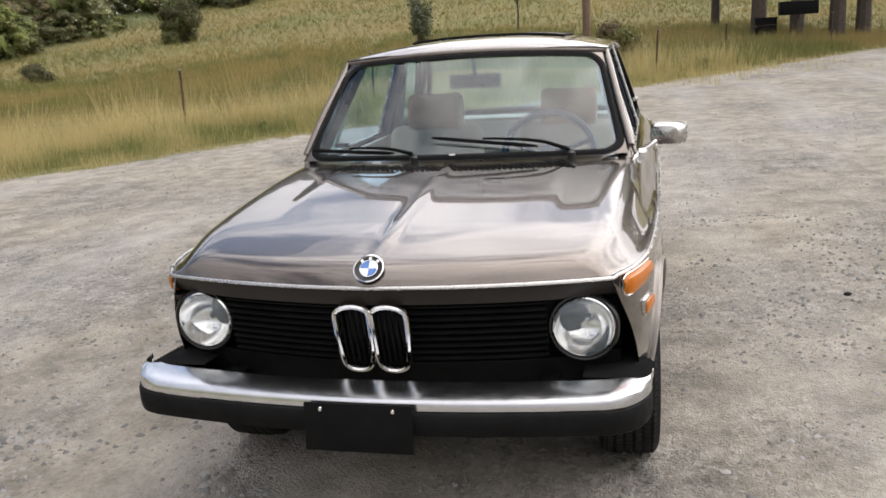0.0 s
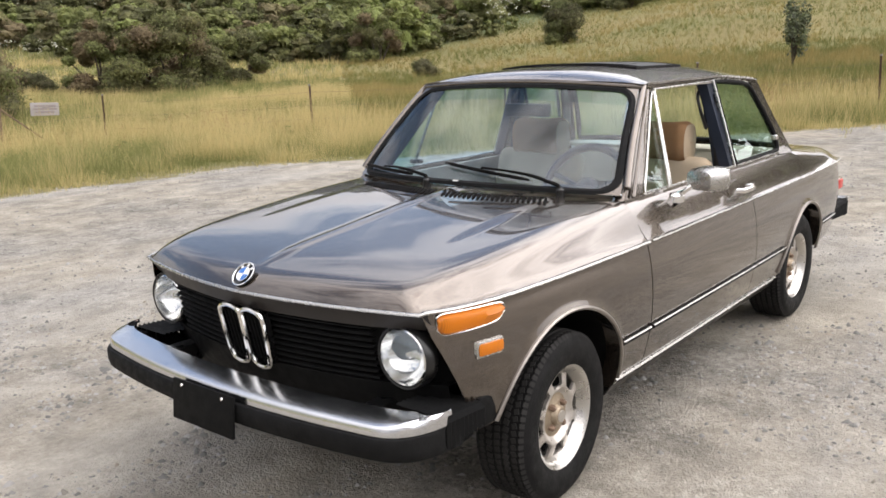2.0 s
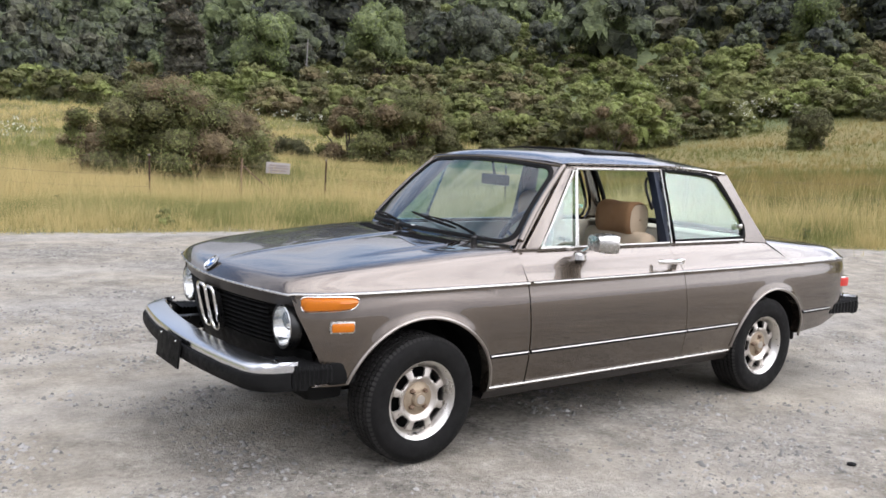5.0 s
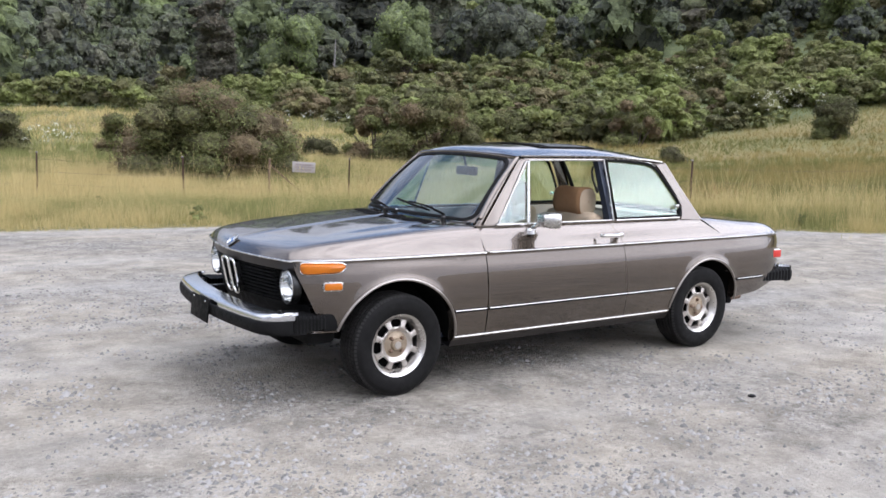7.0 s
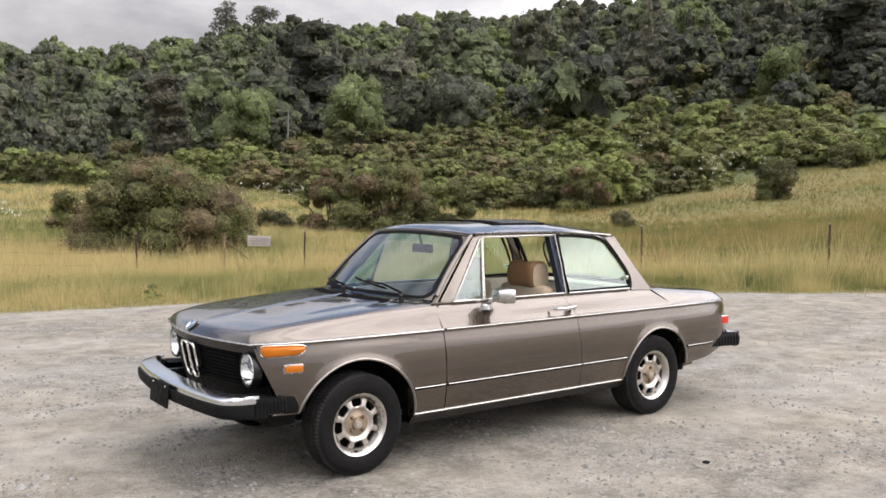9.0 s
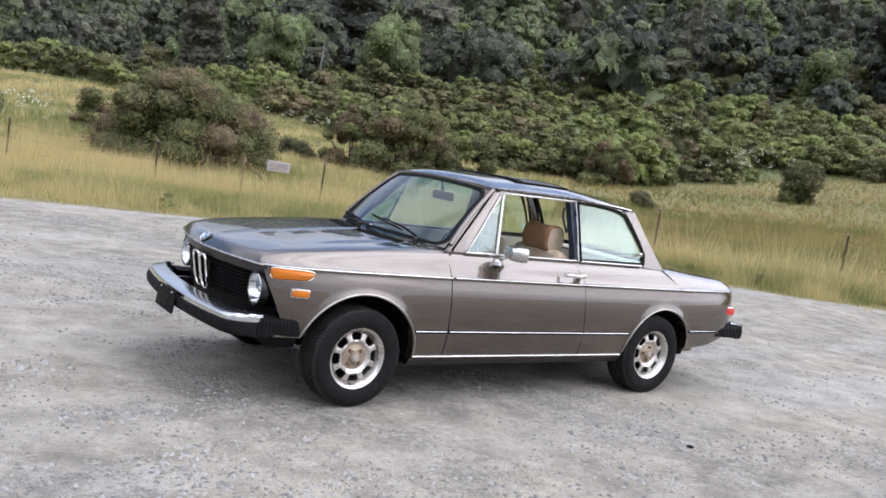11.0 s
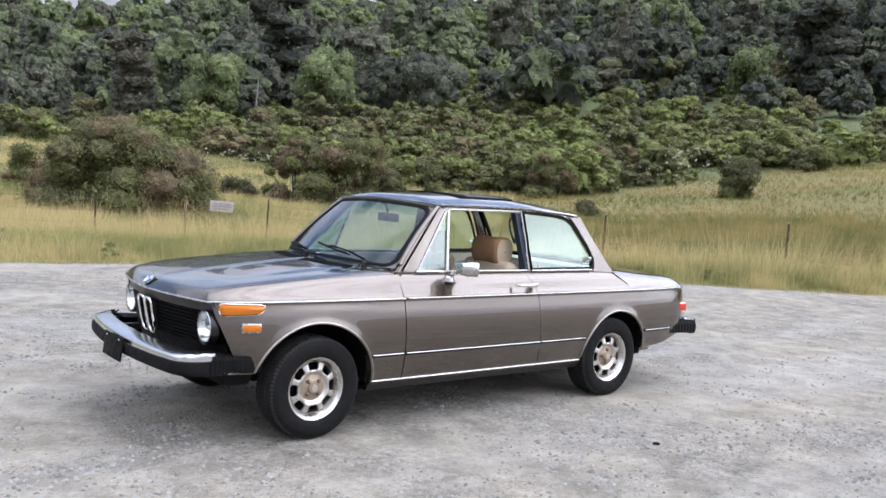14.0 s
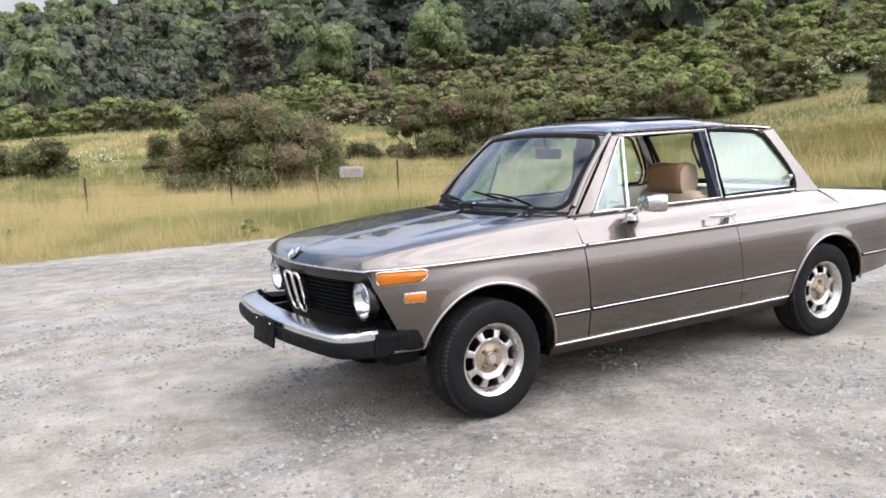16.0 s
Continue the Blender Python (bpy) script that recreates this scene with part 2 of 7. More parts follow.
def gravel_meadow_material():
    """Lot of crushed stone; past its edge dry meadow soil. The edge comes from the sheet's own attribute."""
    m, nt, b = shader("ground")
    co = nt.nodes.new("ShaderNodeTexCoord").outputs["Object"]
    a = nt.nodes.new("ShaderNodeAttribute")
    a.attribute_name = "meadow"
    ragged = nt.nodes.new("ShaderNodeMath")
    ragged.operation = "ADD"
    wob = nt.nodes.new("ShaderNodeMapRange")
    wob.inputs["To Min"].default_value, wob.inputs["To Max"].default_value = -0.35, 0.35
    nt.links.new(grain(nt, 1.6, 0.25, 0.75, 8.0, co), wob.inputs["Value"])
    nt.links.new(a.outputs["Fac"], ragged.inputs[0])
    nt.links.new(wob.outputs["Result"], ragged.inputs[1])
    edge = nt.nodes.new("ShaderNodeMapRange")
    edge.inputs["From Min"].default_value, edge.inputs["From Max"].default_value = -0.12, 0.12
    nt.links.new(ragged.outputs["Value"], edge.inputs["Value"])
    # stone
    cells = node(nt, "ShaderNodeTexVoronoi", Scale=62.0)
    nt.links.new(co, cells.inputs["Vector"])
    small = node(nt, "ShaderNodeTexVoronoi", Scale=150.0)
    nt.links.new(co, small.inputs["Vector"])
    grey = nt.nodes.new("ShaderNodeSeparateColor")
    nt.links.new(cells.outputs["Color"], grey.inputs["Color"])
    stones = blend(nt, grey.outputs["Red"], (0.18, 0.172, 0.157), (0.56, 0.535, 0.49))
    fine = blend(nt, grain(nt, 230.0, 0.3, 0.7, 3.0, co), (0.32, 0.305, 0.278), (0.55, 0.525, 0.485))
    bare = blend(nt, grain(nt, 9.0, 0.40, 0.62, 8.0, co), stones, fine)
    clod = blend(nt, grain(nt, 17.0, 0.35, 0.65, 9.0, co, 0.7), (0.66, 0.645, 0.625), (1.36, 1.345, 1.315))
    bare = blend(nt, 1.0, bare, clod, "MULTIPLY")
    patch = blend(nt, grain(nt, 3.6, 0.36, 0.64, 7.0, co, 0.65), (0.37, 0.367, 0.359), (0.65, 0.645, 0.633))
    dirt = blend(nt, grain(nt, 40.0, 0.3, 0.7, 6.0, co), (0.47, 0.42, 0.345), (0.66, 0.605, 0.51))
    warm = blend(nt, grain(nt, 0.5, 0.38, 0.58, 7.0, co, 0.62), bare, dirt)
    warm = blend(nt, 1.0, warm, patch, "MULTIPLY")
    streak = nt.nodes.new("ShaderNodeMapping")
    streak.inputs["Rotation"].default_value = (0, 0, radians(28))
    streak.inputs["Scale"].default_value = (0.16, 1.0, 1.0)
    nt.links.new(co, streak.inputs["Vector"])
    worn = blend(nt, grain(nt, 0.9, 0.45, 0.75, 6.0, streak.outputs["Vector"]), warm, blend(nt, 0.4, warm, (0.42, 0.415, 0.405)))
    # soil and thatch under the grass
    turf = blend(nt, grain(nt, 0.11, 0.38, 0.62, 6.0, co), (0.190, 0.150, 0.066), (0.128, 0.132, 0.048))
    thatch = blend(nt, grain(nt, 4.0, 0.3, 0.7, 9.0, co), turf, blend(nt, 0.4, turf, (0.33, 0.25, 0.11)))
    blades = blend(nt, grain(nt, 26.0, 0.3, 0.7, 5.0, co), blend(nt, 0.45, thatch, (0.09, 0.095, 0.035)), thatch)
    c = nt.nodes.new("ShaderNodeAttribute")
    c.attribute_name = "brush"
    wild = blend(nt, c.outputs["Fac"], blades, blend(nt, grain(nt, 0.5, 0.3, 0.7, 8.0, co), (0.070, 0.085, 0.040), (0.140, 0.165, 0.075)))
    nt.links.new(blend(nt, edge.outputs["Result"], worn, wild), b.inputs["Base Color"])
    b.inputs["Roughness"].default_value = 0.92
    b.inputs["Specular IOR Level"].default_value = 0.2
    h = nt.nodes.new("ShaderNodeMath")
    h.operation = "ADD"
    nt.links.new(cells.outputs["Distance"], h.inputs[0])
    nt.links.new(small.outputs["Distance"], h.inputs[1])
    bumped(nt, b, h.outputs["Value"], 0.8, 0.009)
    return m


PAINT = paint_material()
CHROME = plain("chrome", (0.78, 0.77, 0.75), 0.10, 1.0, 0.06, 20)
ALLOY = plain("bumper_aluminium", (0.70, 0.71, 0.73), 0.20, 1.0, 0.06, 14)
TRIM = plain("bright_trim", (0.50, 0.49, 0.465), 0.26, 1.0, 0.08, 20)
RUBBER = plain("black_rubber", (0.008, 0.008, 0.008), 0.62, 0.0, 0.3, 14, 0.2, gloss=0.09)
TREAD = plain("dusty_tread_rubber", (0.026, 0.025, 0.024), 0.85, 0.0, 0.35, 9, 0.3, gloss=0.12)
TYRE = plain("tyre_rubber", (0.008, 0.0078, 0.0076), 0.72, 0.0, 0.35, 9, 0.3, gloss=0.12)
BLACK = plain("black_paint", (0.006, 0.006, 0.006), 0.30, 0.0, 0.3, 8)
SATIN = plain("dark_satin_paint", (0.022, 0.0185, 0.0165), 0.35, 0.0, 0.3, 8, gloss=0.3)
MATTE = plain("black_plastic", (0.006, 0.006, 0.006), 0.6, 0.0, 0.3, 12, 0.15, gloss=0.09)
DARK = plain("underside_black", (0.006, 0.006, 0.006), 0.9, 0.0, 0.3, 6, gloss=0.05)
RIM = plain("bright_wheel_lip", (0.56, 0.54, 0.51), 0.30, 0.95, 0.10, 10, 0.05)
WHEEL = plain("wheel_silver_paint", (0.51, 0.475, 0.435), 0.32, 0.75, 0.14, 10, 0.05)
LIP = plain("catchlight_arch_lip", (0.30, 0.275, 0.25), 0.35, 0.85, 0.2, 15)
HUBM = plain("dull_hub_metal", (0.34, 0.275, 0.20), 0.42, 0.7, 0.25, 30, 0.1)
RUST = plain("worn_hub_metal", (0.20, 0.135, 0.095), 0.55, 0.5, 0.35, 40, 0.1)
CAMEL = plain("camel_cloth", (0.42, 0.33, 0.23), 0.9, 0.0, 0.15, 8, 0.4, 300)
TAN = plain("tan_cloth", (0.30, 0.165, 0.078), 0.9, 0.0, 0.22, 8, 0.4, 300)
BEIGE = plain("beige_vinyl", (0.50, 0.43, 0.35), 0.65, 0.0, 0.12, 8, 0.2)
LINER = plain("pale_headliner", (0.55, 0.52, 0.47), 0.9, 0.0, 0.08, 8)
NAVY = plain("dark_blue_vinyl", (0.012, 0.018, 0.034), 0.5, 0.0, 0.25, 8, 0.2)
AMBER = lens_material("amber_lens", (0.56, 0.155, 0.004))
RED = lens_material("red_lens", (0.55, 0.03, 0.02))
CLEAR = glass("clear_lens", (0.97, 0.97, 0.96), 1.0, 0.05, 0.15)
BOWL = plain("reflector_bowl", (0.90, 0.90, 0.89), 0.12, 1.0, 0.04, 20)
PANE = glass("window_glass", (0.80, 0.92, 0.88), 1.0, 0.075)
# blue tint and milk stand in for sky reflected in the windscreen
SCREEN = glass("windscreen_glass", (0.52, 0.74, 0.89), 1.0, 0.065, 0.01)
BAND = glass("windscreen_shade_band", (0.34, 0.62, 0.72), 1.0, 0.075)
ENAMEL_W = plain("white_enamel", (0.78, 0.78, 0.76), 0.25, 0, 0.03, 30, coat=1.0)
ENAMEL_B = plain("blue_enamel", (0.02, 0.13, 0.42), 0.25, 0, 0.05, 30, coat=1.0)
GROUND = gravel_meadow_material()
STONE = tinted("crushed_stone", (0.13, 0.126, 0.119), (0.31, 0.30, 0.283), (0.26, 0.228, 0.183), 0.9)
BLADE = tinted("meadow_grass", (0.128, 0.144, 0.050), (0.262, 0.280, 0.106), (0.585, 0.465, 0.228), 0.8, 0.35)
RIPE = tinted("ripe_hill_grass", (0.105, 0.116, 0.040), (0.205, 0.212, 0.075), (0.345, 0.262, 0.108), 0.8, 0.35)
LEAF = tinted("shrub_leaves", (0.082, 0.084, 0.050), (0.218, 0.217, 0.100), (0.200, 0.145, 0.098), 0.7, 0.28, (0.238, 0.287, 0.098), 2.4)
WOODS = tinted("tree_leaves", (0.054, 0.060, 0.056), (0.174, 0.192, 0.138), (0.155, 0.136, 0.104), 0.7, 0.26, (0.218, 0.275, 0.104), 1.5)
BARK = plain("bark", (0.075, 0.058, 0.045), 0.9, 0.0, 0.35, 6, 0.6, 40)
TIMBER = plain("weathered_timber", (0.16, 0.105, 0.07), 0.85, 0.0, 0.3, 7, 0.4, 60)
STEEL_POST = plain("rusted_post_steel", (0.075, 0.042, 0.030), 0.8, 0.3, 0.4, 9, 0.3)
WIRE = plain("fence_wire", (0.14, 0.115, 0.095), 0.6, 0.7, 0.3, 9)
BOARD = plain("faded_sign_board", (0.26, 0.24, 0.232), 0.7, 0.0, 0.12, 5)
INK = plain("faded_sign_ink", (0.20, 0.17, 0.16), 0.8, 0.0, 0.2, 20)
DOCK = tinted("dock_seed", (0.13, 0.055, 0.035), (0.26, 0.13, 0.085), (0.24, 0.12, 0.075), 0.8, 0.2)
BLOSSOM = tinted("pale_seed_heads", (0.50, 0.52, 0.40), (0.80, 0.79, 0.68), None, 0.8, 0.3)


# ---- building blocks ----
def smooth_curve(xs, ys):
    """A smooth function through points (cubic, no overshoot)."""
    xs, ys = np.array(xs, float), np.array(ys, float)
    h, d = np.diff(xs), np.diff(ys) / np.diff(xs)
    s = np.zeros(len(xs))
    s[0], s[-1] = d[0], d[-1]
    for i in range(1, len(xs) - 1):
        if d[i - 1] * d[i] > 0:
            w1, w2 = 2 * h[i] + h[i - 1], h[i] + 2 * h[i - 1]
            s[i] = (w1 + w2) / (w1 / d[i - 1] + w2 / d[i])

    def f(x):
        x = min(max(x, xs[0]), xs[-1])
        i = min(int(np.searchsorted(xs, x, side="right")) - 1, len(h) - 1)
        u = (x - xs[i]) / h[i]
        a, b = ys[i], ys[i + 1]
        return float((1 + 2 * u) * (1 - u) ** 2 * a + u * (1 - u) ** 2 * h[i] * s[i] + u * u * (3 - 2 * u) * b + u * u * (u - 1) * h[i] * s[i + 1])

    return f


def ease(a, b, x):
    u = np.clip((x - a) / (b - a), 0, 1)
    return u * u * (3 - 2 * u)


def thicken(bm, depth):
    """Gives an open sheet a back and a rim."""
    bm.normal_update()
    faces, rim = list(bm.faces), [e for e in bm.edges if len(e.link_faces) == 1]
    back = {v: bm.verts.new(v.co - depth * v.normal) for v in list(bm.verts)}
    for f in faces:
        bm.faces.new([back[v] for v in reversed(f.verts)])
    for e in rim:
        loop = e.link_loops[0]
        a, b = loop.vert, loop.link_loop_next.vert
        bm.faces.new((b, a, back[a], back[b]))


def part(name, bm, material, parent=None, label="", sharp=38, solid=0.0):
    """Links a bmesh as one mesh object, under a thing or a part."""
    me = bpy.data.meshes.new(name)
    bmesh.ops.remove_doubles(bm, verts=bm.verts, dist=1e-5)
    bmesh.ops.recalc_face_normals(bm, faces=bm.faces)
    if solid:
        thicken(bm, solid)
    bm.to_mesh(me)
    bm.free()
    for p in me.polygons:
        p.use_smooth = True
    me.set_sharp_from_angle(angle=radians(sharp))
    me.materials.append(material)
    ob = new(name, me)
    if parent is not None:
        ob.parent = parent
    if label:
        tagged(ob, label)
    return ob


def add_grid(bm, rows, closed=False):
    """Quads over rows of points; closed: each row runs round."""
    vs = [[bm.verts.new(p) for p in row] for row in rows]
    for a, b in zip(vs, vs[1:]):
        n = len(a)
        for i in range(n if closed else n - 1):
            j = (i + 1) % n
            try:
                bm.faces.new((a[i], a[j], b[j], b[i]))
            except ValueError:
                pass
    return vs


def add_box(bm, lo, hi, bevel=0.0, turn=None):
    m = Matrix.Translation([(a + b) / 2 for a, b in zip(lo, hi)]) @ Matrix.Diagonal([abs(b - a) for a, b in zip(lo, hi)] + [1])
    made = bmesh.ops.create_cube(bm, size=1.0, matrix=(turn or Matrix()) @ m)
    if bevel:
        edges = {e for v in made["verts"] for e in v.link_edges}
        bmesh.ops.bevel(bm, geom=list(edges), offset=bevel, segments=2, affect="EDGES", profile=0.6)


def add_tube(bm, points, radius, n=8, closed=False, flat=1.0, up=(0, 0, 1)):
    """A round bar swept along points; radius may be one number or one for each point."""
    pts = [Vector(p) for p in points]
    radii = radius if isinstance(radius, (list, tuple)) else [radius] * len(pts)
    rows = []
    span = pts[-1] - pts[0]
    if not closed and abs(span.z) > 0.9 * span.length and tuple(up) == (0, 0, 1):
        up = (1, 0, 0)
    for i, p in enumerate(pts):
        a = pts[i - 1] if i or closed else p
        b = pts[(i + 1) % len(pts)] if i < len(pts) - 1 or closed else p
        way = (b - a).normalized()
        side = way.cross(Vector(up))
        if side.length < 1e-3:
            side = way.cross(Vector((1, 0, 0)))
        side.normalize()
        over = side.cross(way)
        rows.append([p + radii[i] * (math.cos(k * math.tau / n) * side + flat * math.sin(k * math.tau / n) * over) for k in range(n)])
    if closed:
        rows.append(rows[0])
    vs = add_grid(bm, rows, True)
    if not closed:
        bm.faces.new(vs[0])
        bm.faces.new(vs[-1])


def add_lathe(bm, profile, n=48, centre=(0, 0, 0), axis="y"):
    """Turns a profile of (radius, along) about an axis through the centre."""
    rows = []
    for r, s in profile:
        row = []
        for k in range(n):
            c, d = r * math.cos(k * math.tau / n), r * math.sin(k * math.tau / n)
            p = {"y": (c, s, d), "x": (s, c, d), "z": (c, d, s)}[axis]
            row.append([u + v for u, v in zip(centre, p)])
        rows.append(row)
    return add_grid(bm, rows, True)


def add_slab(bm, outline, thick):
    """A plate from an outline of points, thickened along thick."""
    t = Vector(thick)
    a = [bm.verts.new(p) for p in outline]
    b = [bm.verts.new(Vector(p) + t) for p in outline]
    bm.faces.new(a)
    bm.faces.new(b[::-1])
    for i in range(len(a)):
        j = (i + 1) % len(a)
        bm.faces.new((a[i], a[j], b[j], b[i]))


def big_mesh(name, verts, faces, material, tint=None, parent=None, smooth=False):
    """One mesh from arrays: verts (n, 3), faces (m, k), tint (n, 3), or (n, 6) with soft normals."""
    me = bpy.data.meshes.new(name)
    m, k = faces.shape
    me.vertices.add(len(verts))
    me.vertices.foreach_set("co", np.ascontiguousarray(verts, np.float32).ravel())
    me.loops.add(m * k)
    me.loops.foreach_set("vertex_index", np.ascontiguousarray(faces, np.int32).ravel())
    me.polygons.add(m)
    me.polygons.foreach_set("loop_start", np.arange(0, m * k, k, dtype=np.int32))
    me.polygons.foreach_set("use_smooth", np.full(m, smooth))
    if tint is not None:
        a = me.attributes.new("tint", "FLOAT_COLOR", "POINT")
        a.data.foreach_set("color", np.c_[tint[:, :3], np.ones(len(tint))].astype(np.float32).ravel())
        if tint.shape[1] == 6:
            a = me.attributes.new("custom_normal", "FLOAT_VECTOR", "POINT")
            a.data.foreach_set("vector", np.ascontiguousarray(tint[:, 3:], np.float32).ravel())
    me.update(calc_edges=True)
    me.validate()
    me.materials.append(material)
    ob = new(name, me)
    if parent is not None:
        ob.parent = parent
    return ob


# ---- the land ----
MID = np.array([3.7, 3.5])
EDGE = np.array([(60, -16), (25, -11), (8, -8.9), (2, -8.45), (-1, -8.1), (-4.1, -7.85), (-6.2, -6.3), (-8.7, -5.0), (-10.4, -3.6), (-13.0, -1.9), (-16.3, 0.3), (-30, 8.6), (-60, 26), (-140, 60)])
AZ = np.radians([-230, -205, -190, -175, -164, -156, -148, -140, -130, -116, -104, -90, -60, -20])
FAR = np.array([0, 24, 55, 72, 95, 140, 300, 700.0])
RISE = np.array([
    (0, 0, 0, 0, -.1, -.15, -.2, -.25, -.3, -.4, -.4, -.4, -.1, 0),
    (0, 0, .05, -.05, -.15, -.25, -.3, -.33, -.4, -.45, -.45, -.4, -.1, 0),
    (0.5, .4, 1.0, 1.4, 1.7, 1.5, .9, .4, .35, .3, .25, .2, .2, 0.5),
    (2, .7, 2.2, 3.6, 4.6, 4.0, 2.7, 1.7, 1.5, 1.4, 1.4, 1.2, .5, 2),
    (6, 1, 4, 7, 8, 6.6, 6.3, 6.2, 6.0, 4.4, 3.3, 2.8, 1, 6),
    (14, 2, 7, 12, 16, 18, 18, 17.5, 16, 12, 7, 5, 2, 14),
    (40, 6, 25, 50, 66, 72, 67, 62.5, 56.5, 53, 42.5, 34, 20, 40),
    (60, 10, 30, 56, 75, 82, 75, 70, 65, 62, 45, 37, 22, 60)])


def edge_distance(x, y):
    """Metres past the lot's edge, into the meadow (minus: on the gravel)."""
    best = np.full(np.shape(x), 1e9)
    sign = np.ones(np.shape(x))
    for (ax, ay), (bx, by) in zip(EDGE, EDGE[1:]):
        dx, dy = bx - ax, by - ay
        u = np.clip(((x - ax) * dx + (y - ay) * dy) / (dx * dx + dy * dy), 0, 1)
        d = np.hypot(x - ax - u * dx, y - ay - u * dy)
        side = np.where((x - ax) * dy - (y - ay) * dx > 0, -1.0, 1.0)
        near = d < best
        best, sign = np.where(near, d, best), np.where(near, side, sign)
    return best * sign


def land(x, y):
    """The height of the ground."""
    x, y = np.asarray(x, float), np.asarray(y, float)
    far = np.hypot(x - MID[0], y - MID[1])
    az = np.arctan2(y - MID[1], x - MID[0])
    az = np.where(az > radians(130), az - math.tau, az)
    a = np.clip(np.interp(az, AZ, np.arange(len(AZ))), 0, len(AZ) - 1.001)
    d = np.clip(np.interp(far, FAR, np.arange(len(FAR))), 0, len(FAR) - 1.001)
    ia, i_d = a.astype(int), d.astype(int)
    ua, ud = a - ia, d - i_d
    ua = ua * ua * (3 - 2 * ua)
    z = (RISE[i_d, ia] * (1 - ud) + RISE[i_d + 1, ia] * ud) * (1 - ua) + (RISE[i_d, ia + 1] * (1 - ud) + RISE[i_d + 1, ia + 1] * ud) * ua
    s = edge_distance(x, y)
    rough = 0.12 * np.sin(0.31 * x + 1.3 * np.sin(0.17 * y)) * np.sin(0.27 * y + 0.6) * ease(2, 20, s) + 1.2 * np.sin(0.055 * x + 2) * np.sin(0.07 * y + 1) * ease(90, 200, far)
    return z * ease(-1.0, 9.0, s) + rough + 0.03 * ease(0.0, 1.2, s)


def brush_line(az):
    """How far off the brush begins, by compass angle."""
    return np.interp(az, [-180, -164, -158, -154, -148, -143, -137, -130, -121, -117, -110, -104, -97, -85], [150, 125, 100, 88, 80, 74, 68, 66, 68, 80, 88, 93, 98, 100])


def build_ground():
    az = np.radians(np.r_[np.arange(-200, -85, 0.4), np.arange(-85, 160, 4.0)])
    far = np.r_[0.0, np.geomspace(0.6, 8, 26), np.linspace(8.3, 24, 90), np.geomspace(24.5, 3000, 110)]
    aa, ff = np.meshgrid(az, far)
    x, y = MID[0] + ff * np.cos(aa), MID[1] + ff * np.sin(aa)
    v = np.stack([x, y, land(x, y)], -1).reshape(-1, 3)
    n, r = len(az), len(far)
    i, j = np.meshgrid(np.arange(r - 1), np.arange(n), indexing="ij")
    k = (j + 1) % n
    f = np.stack([i * n + j, i * n + k, (i + 1) * n + k, (i + 1) * n + j], -1).reshape(-1, 4)
    ob = big_mesh("ground", v, f, GROUND, smooth=True)
    a = ob.data.attributes.new("meadow", "FLOAT", "POINT")
    a.data.foreach_set("value", edge_distance(v[:, 0], v[:, 1]).astype(np.float32))
    a = ob.data.attributes.new("brush", "FLOAT", "POINT")
    far_v = np.hypot(v[:, 0] - MID[0], v[:, 1] - MID[1])
    az_v = np.degrees(np.arctan2(v[:, 1] - MID[1], v[:, 0] - MID[0]))
    az_v = np.where(az_v > 130, az_v - 360, az_v)
    near = brush_line(az_v)
    a.data.foreach_set("value", (ease(near - 3, near + 4, far_v) * ease(-172, -160, az_v)).astype(np.float32))
    tagged(ob, "grey crushed-stone lot bordered by dry sloping meadow", "ground", kind="structure")


build_ground()


def polar(az, far):
    """A place on the land by compass angle in degrees and distance from the middle of the walk."""
    x, y = MID[0] + far * math.cos(radians(az)), MID[1] + far * math.sin(radians(az))
    return x, y, float(land(x, y))


# ---- plants ----
rng = np.random.default_rng(7)


def leaf_cards(centres, size, tint, up=0.0, facing=None, corners=4):
    """A small leaf of four or three corners at each centre, turned at random; returns verts, faces, tints with soft normals."""
    n = len(centres)
    a = rng.normal(size=(n, 3))
    a[:, 2] += up
    if facing is not None:
        a = 0.55 * a + 1.1 * facing
    a /= np.linalg.norm(a, axis=1, keepdims=True)
    soft = a
    if facing is not None:
        way = facing / np.linalg.norm(facing, axis=1, keepdims=True)
        a = np.where(np.sum(a * way, 1, keepdims=True) < 0, -a, a)
        soft = 0.65 * a + 0.5 * way + (0, 0, 0.2)
        soft /= np.linalg.norm(soft, axis=1, keepdims=True)
    b = np.cross(a, rng.normal(size=(n, 3)))
    b /= np.linalg.norm(b, axis=1, keepdims=True)
    s = (size * rng.uniform(0.6, 1.4, n))[:, None]
    c = np.cross(a, b)
    if corners == 3:
        ends = [centres + s * b, centres - s * (0.5 * b - 0.65 * c), centres - s * (0.5 * b + 0.65 * c)]
    else:
        ends = [centres + s * b, centres + s * 0.55 * c, centres - s * b, centres - s * 0.55 * c]
    return np.stack(ends, 1).reshape(-1, 3), np.arange(corners * n).reshape(-1, corners), np.repeat(np.c_[tint, soft], corners, 0)


def ball_points(n):
    d = rng.normal(size=(n, 3))
    return d / np.linalg.norm(d, axis=1, keepdims=True)


